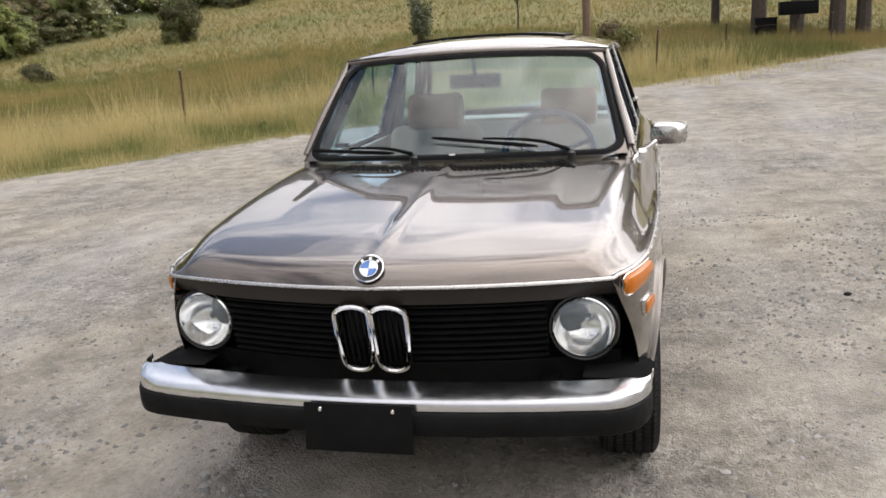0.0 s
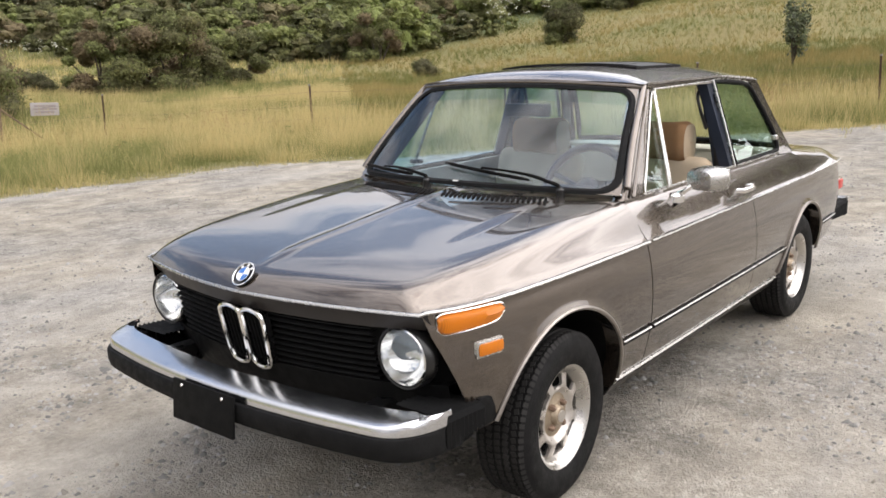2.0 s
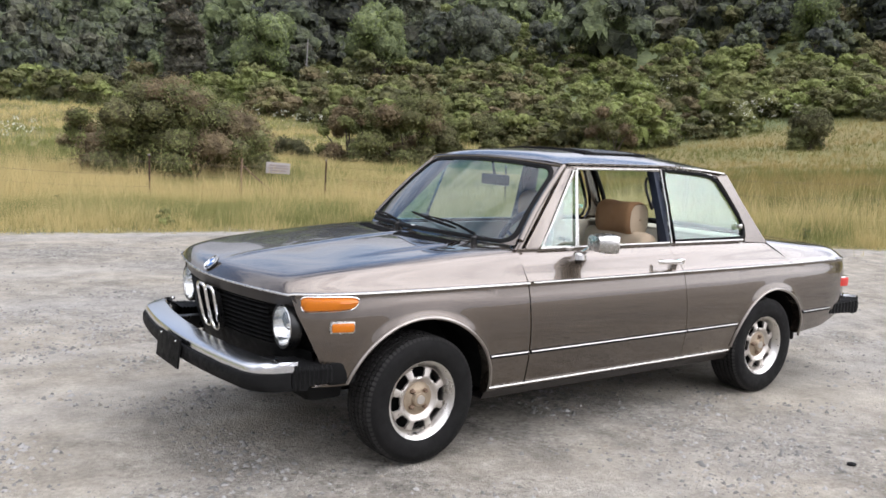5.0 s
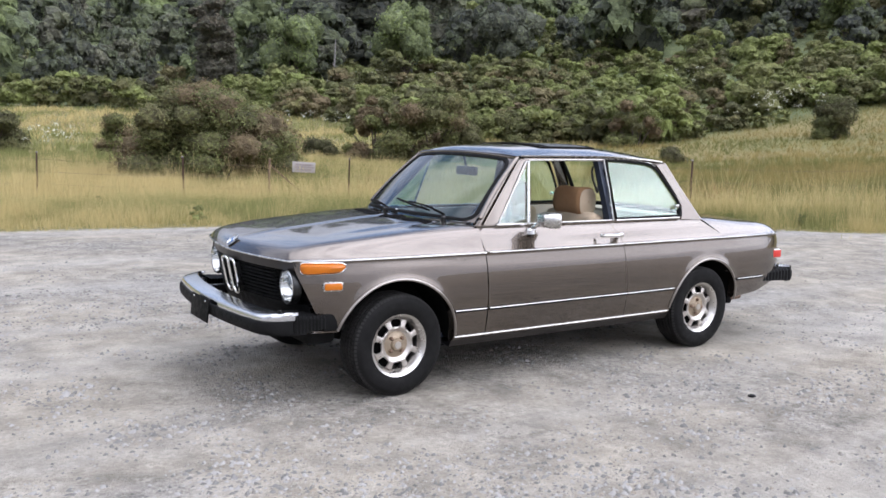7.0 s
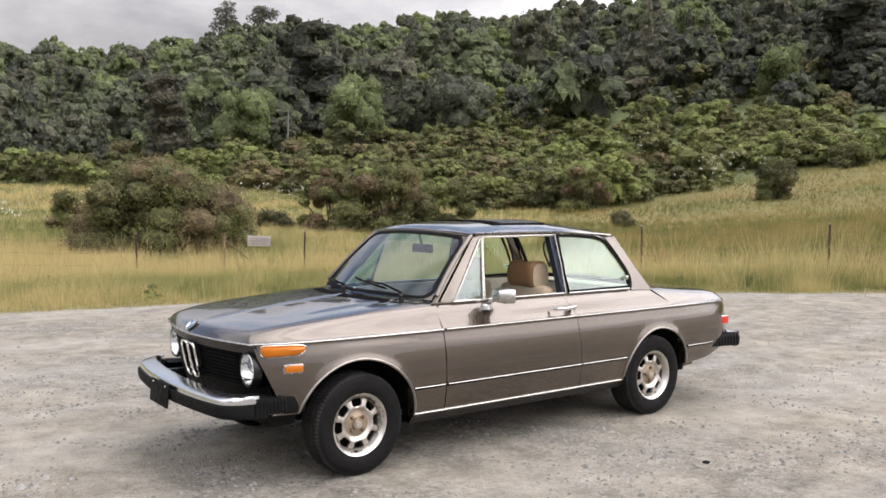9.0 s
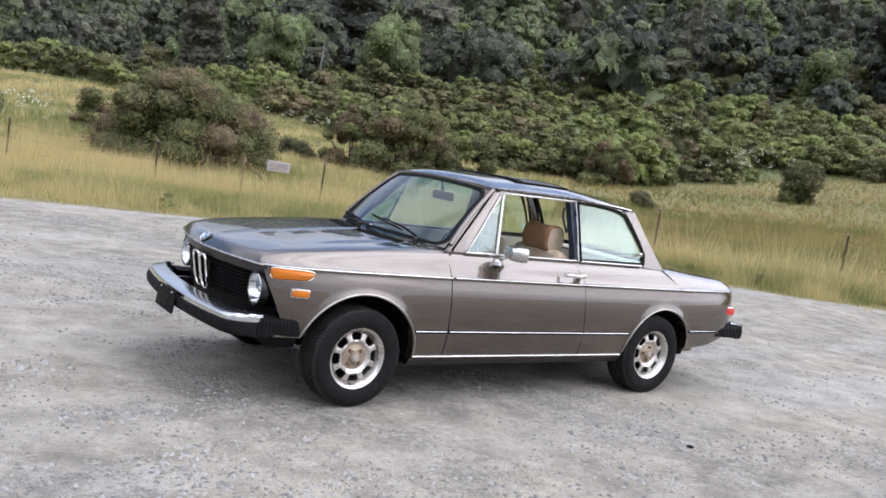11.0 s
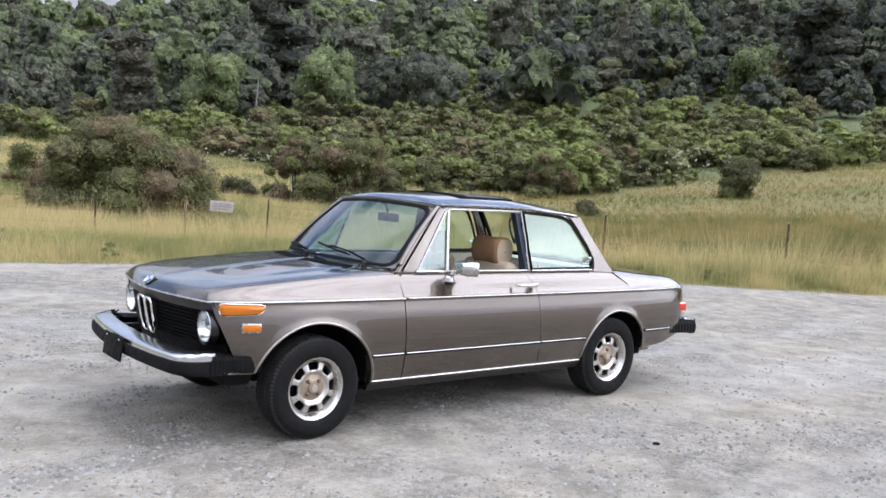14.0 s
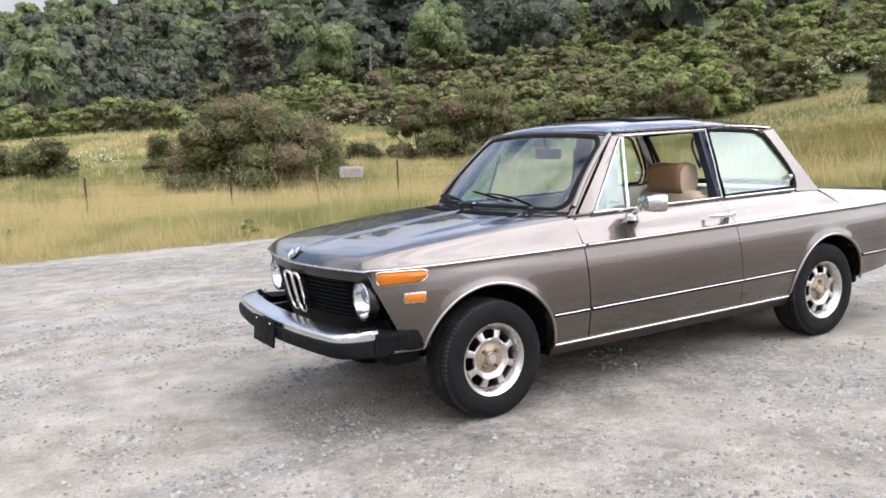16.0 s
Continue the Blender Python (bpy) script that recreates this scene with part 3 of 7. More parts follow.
def crown_points(n, lumps, fill=0.35):
    """Points near the skin of several lumps (x, y, z, rx, ry, rz); also gives how far up and out each lies."""
    lumps = np.array(lumps, float)
    w = (lumps[:, 3] * lumps[:, 4] + lumps[:, 3] * lumps[:, 5]) + 1e-6
    pick = rng.choice(len(lumps), n, p=w / w.sum())
    d = ball_points(n)
    rad = 1 - fill * rng.random(n) ** 1.6 + 0.10 * rng.normal(size=n)
    p = lumps[pick, :3] + d * lumps[pick, 3:] * rad[:, None]
    out = d / lumps[pick, 3:]
    out /= np.linalg.norm(out, axis=1, keepdims=True)
    light = np.clip(0.55 + 0.16 * rng.normal(size=n), 0, 1)
    return p, light, pick, out


def lumps_of(width, depth, height, n, flatness=0.75):
    """Lumps that fill a bush's outline unevenly."""
    out = []
    for _ in range(n):
        u, v = rng.uniform(-1, 1), rng.uniform(-1, 1)
        top = height * (1 - 0.55 * (abs(u) ** 2.2)) * rng.uniform(0.65, 1.0)
        r = (rng.uniform(0.09, 0.17) if n > 16 else rng.uniform(0.19, 0.30)) * min(width, 1.8 * height)
        z = max(r * 0.5, (top - r * flatness) * (1.0 if rng.random() < 0.55 else rng.uniform(0.05, 0.85)))
        out.append((u * (width / 2 - r * 0.6), v * depth * 0.35, z, r, r, r * flatness))
    return out


def unit_ball(fine):
    """Corners and faces of a small ball, open underneath."""
    bm = bmesh.new()
    bmesh.ops.create_icosphere(bm, subdivisions=fine, radius=1.0)
    v = np.array([p.co[:] for p in bm.verts])
    f = np.array([[p.index for p in face.verts] for face in bm.faces if face.calc_center_median().z > (-0.3 if fine == 2 else -0.6)])
    bm.free()
    return v, f


BALLS = {2: unit_ball(2), 3: unit_ball(3)}


def core_mesh(lumps, tints, shrink=0.8, uneven=0.22, fine=2, speckle=0.07):
    """The dense inside of a crown as ragged sprays, facet by facet; returns verts, faces, tints with normals."""
    ball, faces = BALLS[fine]
    lumps = np.array(lumps, float)
    m, n, k = len(lumps), len(ball), len(faces)
    r = shrink * (1 + uneven * rng.normal(size=(m, n, 1)))
    v = lumps[:, None, :3] + ball[None] * lumps[:, None, 3:] * r
    tri = v[:, faces]
    flat = np.cross(tri[:, :, 1] - tri[:, :, 0], tri[:, :, 2] - tri[:, :, 0])
    flat /= np.linalg.norm(flat, axis=2, keepdims=True) + 1e-9
    way = ball[faces].mean(1)[None] / lumps[:, None, 3:]
    way = way / np.linalg.norm(way, axis=2, keepdims=True)
    flat = 0.24 * flat + 0.78 * way
    flat /= np.linalg.norm(flat, axis=2, keepdims=True)
    own = np.clip(np.array(tints)[:, None] + speckle * rng.normal(size=(m, k, 1)), 0, 1)
    t = np.concatenate([np.broadcast_to(own, (m, k, 3)), flat], 2)
    return tri.reshape(-1, 3), np.arange(m * k * 3).reshape(-1, 3), np.repeat(t.reshape(-1, 6), 3, 0)


def shrub(az, far, width, height, leaves, size, label, brown=0.15, lumps=14, sink=0.05, shade=0.0):
    x, y, z = polar(az, far)
    ls = lumps_of(width, width * 0.8, height, lumps)
    thing = new("shrub")
    thing.location = (x, y, z - sink)
    thing.rotation_euler = (0, 0, radians(az + 90))
    tagged(thing, label, "shrub", "brush at the meadow")
    p, light, pick, out = crown_points(leaves, ls, 0.30)
    hue, age = rng.random(len(ls)), rng.random(len(ls))
    dry = np.clip(np.where(hue < 1.4 * brown, 0.55 + 0.35 * age, 0.10 * age), 0, 0.9)
    own = np.c_[np.clip(0.32 + shade + 0.42 * (age - 0.5), 0, 1), dry, np.clip(np.where(dry > 0.3, 0.0, 0.75 * (hue - 0.35)) + 0.5 * min(shade, 0), 0, 0.8)]
    tint = np.clip(own[pick] + rng.normal(size=(len(p), 3)) * (0.12, 0.07, 0.08), 0, 1)
    keep = p[:, 2] > 0.02
    v, f, t = leaf_cards(p[keep], size, tint[keep], 0.3, out[keep])
    big_mesh("crown", v, f, LEAF, t, thing)
    # core tinted darker than the leaves, painting the shade inside the bush
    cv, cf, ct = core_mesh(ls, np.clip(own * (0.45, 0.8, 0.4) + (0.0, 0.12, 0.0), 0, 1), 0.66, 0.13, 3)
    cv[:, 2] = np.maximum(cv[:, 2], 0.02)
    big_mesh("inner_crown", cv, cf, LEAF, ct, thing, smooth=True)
    bm = bmesh.new()
    for lx, ly, lz, r, *_ in ls[:10]:
        add_tube(bm, [(lx * 0.15, ly * 0.15, -0.1), (lx * 0.5, ly * 0.5, lz * 0.5), (lx, ly, lz)], [0.06, 0.045, 0.02], 5)
    part("stem", bm, BARK, thing)
    return thing


def build_shrubs():
    shrub(-109.2, 31, 6.5, 3.7, 50000, 0.042, "broad dense brown-green shrub on the meadow", 0.34, 60)
    shrub(-103.2, 44, 2.0, 2.6, 4500, 0.065, "upright yellow-green shrub on the meadow", 0.3, 12, shade=0.3)
    shrub(-123.5, 44, 5.6, 4.2, 22000, 0.065, "wide olive-green shrub on the meadow", 0.12, 42, shade=0.14)
    shrub(-119.6, 45, 3.4, 3.6, 14000, 0.062, "twiggy brownish shrub on the meadow", 0.45, 24)
    shrub(-127.0, 46, 3.8, 3.2, 12000, 0.065, "low spreading olive-green shrub", 0.12, 24)
    shrub(-115.9, 47, 2.0, 1.7, 5000, 0.05, "small round dark green shrub", 0.03, 13, shade=-0.3)
    shrub(-148.3, 64, 3.1, 3.1, 12000, 0.085, "rounded dark shrub on the grassy slope", 0.05, 15, shade=-0.3)
    shrub(-139.2, 48, 1.7, 1.15, 3500, 0.05, "small dark green bush in the grass", 0.0, 13, shade=-0.35)
    shrub(-96.0, 48, 3.2, 2.6, 5000, 0.09, "dense dark green shrub in the field", 0.12, 9)
    shrub(-92.5, 52, 4.2, 3.0, 5000, 0.09, "dense dark green shrub in the field", 0.12, 9)
    shrub(-136.6, 65, 4.4, 4.2, 6000, 0.09, "brown-stemmed olive shrub by the grassy slope", 0.25, 22)
    shrub(-152.5, 82, 3.0, 2.6, 3500, 0.10, "rounded green shrub on the hillside", 0.1, 8)
    shrub(-173.0, 31, 1.9, 1.6, 2500, 0.06, "straggling olive bush by the fence", 0.3, 7)


build_shrubs()


def tree_crown(centre_z, width, height, n, size, lumps=14, fresh=0.2):
    ls = []
    for _ in range(lumps):
        d = ball_points(1)[0] * rng.uniform(0.2, 0.75)
        r = rng.uniform(0.22, 0.42)
        ls.append((d[0] * width / 2, d[1] * width / 2, centre_z + d[2] * height / 2, r * width / 2, r * width / 2, r * height / 2 * 1.1))
    p, light, pick, out = crown_points(n, ls, 0.5)
    age = rng.random(len(ls))
    tint = np.c_[np.clip(light + 0.4 * (age[pick] - 0.5), 0, 1), 0.4 * rng.random(n) * (rng.random(n) < 0.2), np.clip(fresh * (0.6 + 0.6 * age[pick]) + 0.12 * rng.normal(size=n), 0, 1)]
    # inner lumps get a darker tint, shade within the crown put into colour
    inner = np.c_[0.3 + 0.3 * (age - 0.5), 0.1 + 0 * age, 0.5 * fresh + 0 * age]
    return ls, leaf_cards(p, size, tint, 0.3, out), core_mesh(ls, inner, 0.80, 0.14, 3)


def tree(az, far, height, width, label, trunk=0.12, leaves=3000, size=0.09, clear=0.35, name="tree", lean=0.0, group="trees of the meadow", fresh=0.2):
    """A trunk with limbs and a crown of loose leaves."""
    x, y, z = polar(az, far)
    thing = new(name)
    thing.location = (x, y, z - 0.05)
    tagged(thing, label, "tree", group)
    ls, (v, f, t), inner = tree_crown(height * (clear + 1) / 2, width, height * (1 - clear), leaves, size, 22 if far > 60 else 14, fresh)
    big_mesh("crown", v, f, WOODS, t, thing)
    if far > 41:
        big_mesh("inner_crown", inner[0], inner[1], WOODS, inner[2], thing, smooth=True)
    bm = bmesh.new()
    add_tube(bm, [(0, 0, 0), (lean * 0.4, 0.03, height * 0.3), (lean, -0.04, height * 0.6), (lean * 1.1, 0, height * 0.85)], [trunk, trunk * 0.8, trunk * 0.55, trunk * 0.2], 8)
    for lx, ly, lz, *_ in ls:
        add_tube(bm, [(lean * 0.6, 0, height * clear * rng.uniform(0.8, 1.2)), (lx * 0.5, ly * 0.5, lz - 0.12 * height), (lx, ly, lz)], [trunk * 0.4, trunk * 0.28, trunk * 0.1], 5)
    part("trunk", bm, BARK, thing)
    return thing


def build_single_trees():
    tree(-161.2, 37.5, 2.8, 1.6, "slender green sapling on the grassy slope", 0.06, 1300, 0.075, 0.06)
    tree(-168.6, 50, 3.7, 2.6, "young thin-trunked tree on the slope", 0.06, 1500, 0.10, 0.4)
    # last tree stands out of view, added to darken the quarter window's reflection
    for az, far, h, w, r in ((179.5, 45.5, 12.5, 7.0, 0.22), (177.3, 41.4, 13.5, 7.5, 0.34), (175.1, 41.3, 14.5, 8.0, 0.32), (172.8, 42.1, 14.0, 8.0, 0.36), (171.3, 43.1, 13.5, 8.0, 0.34), (168.4, 46, 16.0, 10.0, 0.34), (163.8, 47, 15.0, 10.0, 0.32)):
        tree(az, far, h, w, "dark-barked tree with a bare lower trunk", r, 5000, 0.30, 0.22)


build_single_trees()


def many_crowns(name, label, category, spots, material):
    """Woods or brush as one mesh: spots (x, y, z, width, height, shade, brown, fresh, shape, leaves, card)."""
    vs, fs, ts, base = [], [], [], 0
    for x, y, z, w, h, shade, brown, fresh, shape, leaves, card in spots:
        ls = []
        if shape == "cone":
            for k in range(10):
                u = (k + 0.5) / 10
                a, r = rng.uniform(0, math.tau), (0.50 - 0.40 * u) * rng.uniform(0.75, 1.1)
                ls.append((x + math.cos(a) * 0.22 * w * (1 - u), y + math.sin(a) * 0.22 * w * (1 - u), z + h * (0.12 + 0.84 * u), r * w * 0.62, r * w * 0.62, h * 0.10))
        else:
            low = shape == "low"
            ls.append((x, y, z + 0.26 * h, 0.24 * w, 0.24 * w, 0.26 * h))
            for k in range(11 if low else 28 if card < 0.25 else 20):
                a, u = rng.uniform(0, math.tau), rng.uniform(0.05, 1.0)
                d = 0.37 * w * math.sqrt(u) * rng.uniform(0.85, 1.1)
                r = rng.uniform(0.085, 0.16) * w * (0.88 if card < 0.25 and not low else 1.0)
                top = h * (1 - 0.55 * u ** 1.6) * rng.uniform(0.88, 1.06)
                rz = r * (0.72 if low else 1.05)
                ls.append((x + d * math.cos(a), y + d * math.sin(a), z + max(top - rz, rz * 0.6), r, r, rz))
        p, light, pick, out = crown_points(leaves, ls, 0.15)
        own = rng.normal(size=(len(ls), 3)) * (0.10, 0.09, 0.12) + (shade, brown, fresh)
        tint = np.clip(own[pick] + rng.normal(size=(leaves, 3)) * (0.13, 0.08, 0.08), 0, 1)
        v, f, t = leaf_cards(p, card, tint, 0.4, 0.45 * out, 3)
        # cores take the lump's tint darkened, as painted shade behind the leaves
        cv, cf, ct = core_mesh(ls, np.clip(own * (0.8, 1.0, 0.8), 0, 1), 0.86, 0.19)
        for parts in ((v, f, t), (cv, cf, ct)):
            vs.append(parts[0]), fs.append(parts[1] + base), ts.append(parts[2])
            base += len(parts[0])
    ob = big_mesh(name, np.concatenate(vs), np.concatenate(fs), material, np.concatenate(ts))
    tagged(ob, label, category, kind="stuff")
    return ob


def build_brush_band():
    spots = []
    while len(spots) < 820:
        az, far = rng.uniform(-163, -88), 60 + 100 * rng.random() ** 1.5
        near = brush_line(az)
        if far < near or rng.random() < (far - near) / 220:
            continue
        x, y, z = polar(az, far)
        clump = noise.noise((x * 0.06, y * 0.06, 5.0))
        if clump < -0.28 and rng.random() < 0.8:
            continue
        s = rng.choice([0.55, 0.8, 1.0, 1.35], p=[0.3, 0.35, 0.25, 0.1]) * rng.uniform(0.85, 1.15) * np.interp(far, [50, 150], [0.95, 1.45])
        kind = rng.random()
        shade, brown, fresh = (rng.uniform(0.35, 0.7), 0.03, rng.uniform(0.2, 0.8)) if kind < 0.62 else ((rng.uniform(0.15, 0.45), 0.03, 0.1) if kind < 0.88 else (rng.uniform(0.35, 0.6), rng.uniform(0.25, 0.6), 0.0))
        spots.append((x, y, z - 0.25, 4.2 * s, 2.6 * s * rng.uniform(0.8, 1.25), shade, brown, fresh, "low", int(400 * s ** 1.3), 0.12 + 0.0004 * far))
    many_crowns("hillside_brush", "dense olive-green coastal brush covering the lower hillside", "brush", spots, LEAF)


def build_woods():
    spots, taken = [], np.zeros((0, 2))
    for _ in range(9000):
        if len(spots) >= 800:
            break
        az, far = rng.uniform(-164, -88), math.sqrt(rng.uniform(98 ** 2, 325 ** 2))
        near = np.interp(az, [-190, -160, -150, -140, -125, -112, -104, -80], [150, 132, 116, 118, 114, 112, 108, 106])
        here = np.array(polar(az, far)[:2])
        if far < near or (len(taken) and np.min(np.sum((taken - here) ** 2, 1)) < (5.6 + 0.010 * far) ** 2):
            continue
        taken = np.vstack([taken, here])
        x, y, z = polar(az, far)
        wide = 0.0 if far < 230 else 0.8
        s = (1 - wide) * rng.choice([0.65, 0.85, 1.1, 1.45], p=[0.25, 0.35, 0.28, 0.12]) + wide
        s *= rng.uniform(0.9, 1.1) * np.interp(far, [98, 335], [1.0, 1.4])
        kind = rng.random()
        group = noise.noise((x * 0.02, y * 0.02, 9.0))
        if az < -135 and far < 200:
            kind = 0.5 if kind < 0.6 else 0.05
        card, many = 0.13 + 0.0007 * far, int(np.interp(far, [100, 320], [560, 260]) * s ** 1.2)
        if kind < (0.13 - 0.2 * group) * (far < 190):
            spots.append((x, y, z - 0.5, 6.5 * s, 11.5 * s, rng.uniform(0.0, 0.2), rng.uniform(0.0, 0.5), 0.0, "cone", int(0.8 * many), card))
        elif kind < 0.42:
            spots.append((x, y, z - 0.6, 9.0 * s, 8.5 * s, rng.uniform(0.3, 0.65), 0.0, rng.uniform(0.25, 0.75), "round", many, card))
        elif kind < 0.80:
            spots.append((x, y, z - 0.6, 9.5 * s, 8.0 * s, rng.uniform(0.05, 0.4) * (1 if az > -142 else 0.4), 0.05, rng.uniform(0.0, 0.2), "round", many, card))
        else:
            spots.append((x, y, z - 0.6, 8.0 * s, 8.5 * s, rng.uniform(0.3, 0.6), rng.uniform(0.1, 0.5), 0.0, "round", many, card))
    many_crowns("hillside_woods", "dark green mixed woods covering the hill", "woods", spots, WOODS)


build_brush_band()
build_woods()


def tall_pine(az, far, height, width, label, rust=0.2):
    x, y, z = polar(az, far)
    thing = new("tree")
    thing.location = (x, y, z - 0.3)
    tagged(thing, label, "tree", "tall trees of the wooded hill")
    ls = []
    for k in range(12):
        u = k / 11
        r = width * (0.28 - 0.08 * u) * rng.uniform(0.7, 1.2)
        a = rng.uniform(0, math.tau)
        ls.append((math.cos(a) * width * 0.28 * (1.1 - u * 0.6), math.sin(a) * width * 0.28, height * ((0.45 if far > 200 else 0.15) + (0.5 if far > 200 else 0.8) * u), r, r, r * 0.55))
    p, light, _, out = crown_points(2600, ls, 0.4)
    dry = np.clip(rust * (0.4 + p[:, 2] / height) + 0.1 * rng.normal(size=len(p)), 0, 1)
    v, f, t = leaf_cards(p, 0.35, np.c_[light * (0.8 if far > 200 else 0.25), dry, np.zeros(len(p))], 0.3, 0.5 * out)
    big_mesh("crown", v, f, WOODS, t, thing)
    if far < 200:
        # solid core toned below the needles, its inner shade painted on
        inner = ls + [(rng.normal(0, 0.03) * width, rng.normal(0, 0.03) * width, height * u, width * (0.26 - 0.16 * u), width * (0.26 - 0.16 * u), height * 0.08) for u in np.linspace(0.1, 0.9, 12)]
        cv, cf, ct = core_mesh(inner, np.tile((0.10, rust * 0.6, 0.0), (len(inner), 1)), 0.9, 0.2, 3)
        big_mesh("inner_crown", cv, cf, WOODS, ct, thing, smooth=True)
    bm = bmesh.new()
    add_tube(bm, [(0, 0, 0), (0.2, 0, height * 0.5), (0, 0.1, height * 0.95)], [0.26, 0.2, 0.06], 7)
    for lx, ly, lz, *_ in ls:
        add_tube(bm, [(0.1, 0, lz - height * 0.06), (lx, ly, lz)], [0.14, 0.05], 5)
    part("trunk", bm, BARK, thing)


tall_pine(-112.3, 296, 17, 11, "tall open-crowned eucalyptus on the ridge")
tall_pine(-114.6, 300, 15, 12, "tall open-crowned eucalyptus on the ridge")
tall_pine(-116.6, 300, 12, 7, "tall dark conifer on the ridge")
tree(-121.0, 108, 11.0, 10.0, "bright green rounded tree at the foot of the woods", 0.25, 5000, 0.20, 0.1, group="trees at the foot of the woods", fresh=0.85)
tree(-113.8, 106, 11.0, 9.0, "bright green rounded tree at the foot of the woods", 0.25, 4500, 0.20, 0.1, group="trees at the foot of the woods", fresh=0.85)
tree(-127.6, 112, 10.0, 10.0, "dark round-crowned tree at the foot of the woods", 0.28, 5000, 0.20, 0.1, group="trees at the foot of the woods", fresh=0.0)
tree(-135.5, 118, 8.0, 7.0, "bright green rounded tree at the foot of the woods", 0.25, 4500, 0.20, 0.1, group="trees at the foot of the woods", fresh=0.7)
tree(-148.0, 128, 10.0, 9.0, "bright green rounded tree at the foot of the woods", 0.25, 4500, 0.22, 0.1, group="trees at the foot of the woods", fresh=0.75)
tall_pine(-108.3, 112, 12, 7, "dark reddish-brown conifer at the foot of the woods", 0.65)
tall_pine(-117.5, 125, 18, 11, "tall dark conifer among the woods")
tall_pine(-152.0, 135, 15, 11, "dark round-topped tree among the woods")


def dead_snag():
    x, y, z = polar(-116.4, 112)
    thing = new("dead_tree")
    thing.location = (x, y, z - 0.2)
    tagged(thing, "pale bare dead trunk standing among the brush", "dead tree")
    bm = bmesh.new()
    add_tube(bm, [(0, 0, 0), (0.1, 0, 3.0), (0.0, 0.05, 6.2)], [0.15, 0.11, 0.04], 6)
    add_tube(bm, [(0.08, 0, 2.6), (0.5, 0.1, 3.5)], [0.06, 0.02], 5)
    part("trunk", bm, BOARD, thing)


dead_snag()


# ---- grass ----
def blades(n, pick, tall, wide, name, label, straw=0.0, lush=0.0, material=None):
    """Tufts of thin blades as one mesh. pick() gives places; straw grows in patches and on top."""
    x, y = pick(n)
    s = edge_distance(x, y)
    z = land(x, y)
    patch = np.array([noise.noise((a * 0.16, b * 0.16, 3.0)) for a, b in zip(x, y)])
    far, az = np.hypot(x - MID[0], y - MID[1]), np.degrees(np.arctan2(y - MID[1], x - MID[0]))
    streak = np.exp(-(((far - 73 + 4.2 * (az + 98)) / 4.0) ** 2)) * ease(-105, -102, az)
    fine = np.array([noise.noise((a * 0.9, b * 0.9, 8.0)) for a, b in zip(x, y)])
    dry = np.clip(0.41 + 1.8 * patch + 1.3 * fine + 0.35 * np.exp(-((s - 0.1) / 0.35) ** 2) + 0.10 * ease(3, 6, s) * (1 - ease(13, 22, s)) + 0.75 * ease(-9, -4, x) * ease(8.2, 9.8, s) * (1 - ease(14, 18, s)) - 0.34 * ease(-9, -4, x) * (1 - ease(7.0, 9.0, s)) + 0.9 * streak - 0.20 * ease(8, 30, -x) - 0.26 * ease(0.6, 2.2, s) * (1 - ease(3.0, 7.5, s)) - 0.45 * ease(17, 22, s) * (1 - streak) * ease(-14, -6, x), 0.03, 0.97)
    dry = np.maximum(dry, straw) * (1 - lush)
    h = tall * rng.uniform(0.45, 1.15, n) * (0.35 + 0.65 * ease(-0.1, 1.3, s)) * (1 + 0.9 * fine)
    per = 6
    root = np.repeat(np.c_[x, y, z - 0.02], per, 0)
    hh = np.repeat(h, per) * rng.uniform(0.55, 1.1, n * per)
    a = rng.uniform(0, math.tau, n * per)
    spread = rng.uniform(0.0, 0.10, n * per) * tall / 0.5
    root[:, 0] += spread * np.cos(a)
    root[:, 1] += spread * np.sin(a)
    bend = rng.uniform(0.1, 0.55, n * per) * hh
    tip = root + np.c_[bend * np.cos(a), bend * np.sin(a), hh]
    midp = root + np.c_[0.3 * bend * np.cos(a), 0.3 * bend * np.sin(a), 0.62 * hh]
    w = wide * rng.uniform(0.6, 1.4, n * per)
    b = rng.uniform(0, math.tau, n * per)
    side = np.c_[np.cos(b), np.sin(b), 0 * b] * w[:, None]
    v = np.stack([root - side * 0.7, root + side * 0.7, midp + side, tip, midp - side], 1).reshape(-1, 3)
    k = np.arange(n * per)[:, None] * 5
    dd = np.repeat(dry, per)
    is_dry = rng.random(n * per) < dd
    shade = np.clip(0.5 + 0.5 * np.repeat(fine, per) + 0.25 * rng.normal(size=n * per), 0, 1)
    straw_foot, straw_top = np.where(is_dry, 0.6, 0.05), np.where(is_dry, 0.95, 0.35 * dd)
    t = np.zeros((n * per, 5, 3))
    t[:, :, 0] = shade[:, None]
    t[:, :2, 1], t[:, 2, 1], t[:, 4, 1], t[:, 3, 1] = straw_foot[:, None], straw_top, straw_top, straw_top
    ob = big_mesh(name, v, k + [0, 1, 3], material or BLADE, t.reshape(-1, 3))
    tagged(ob, label, "grass", kind="stuff")


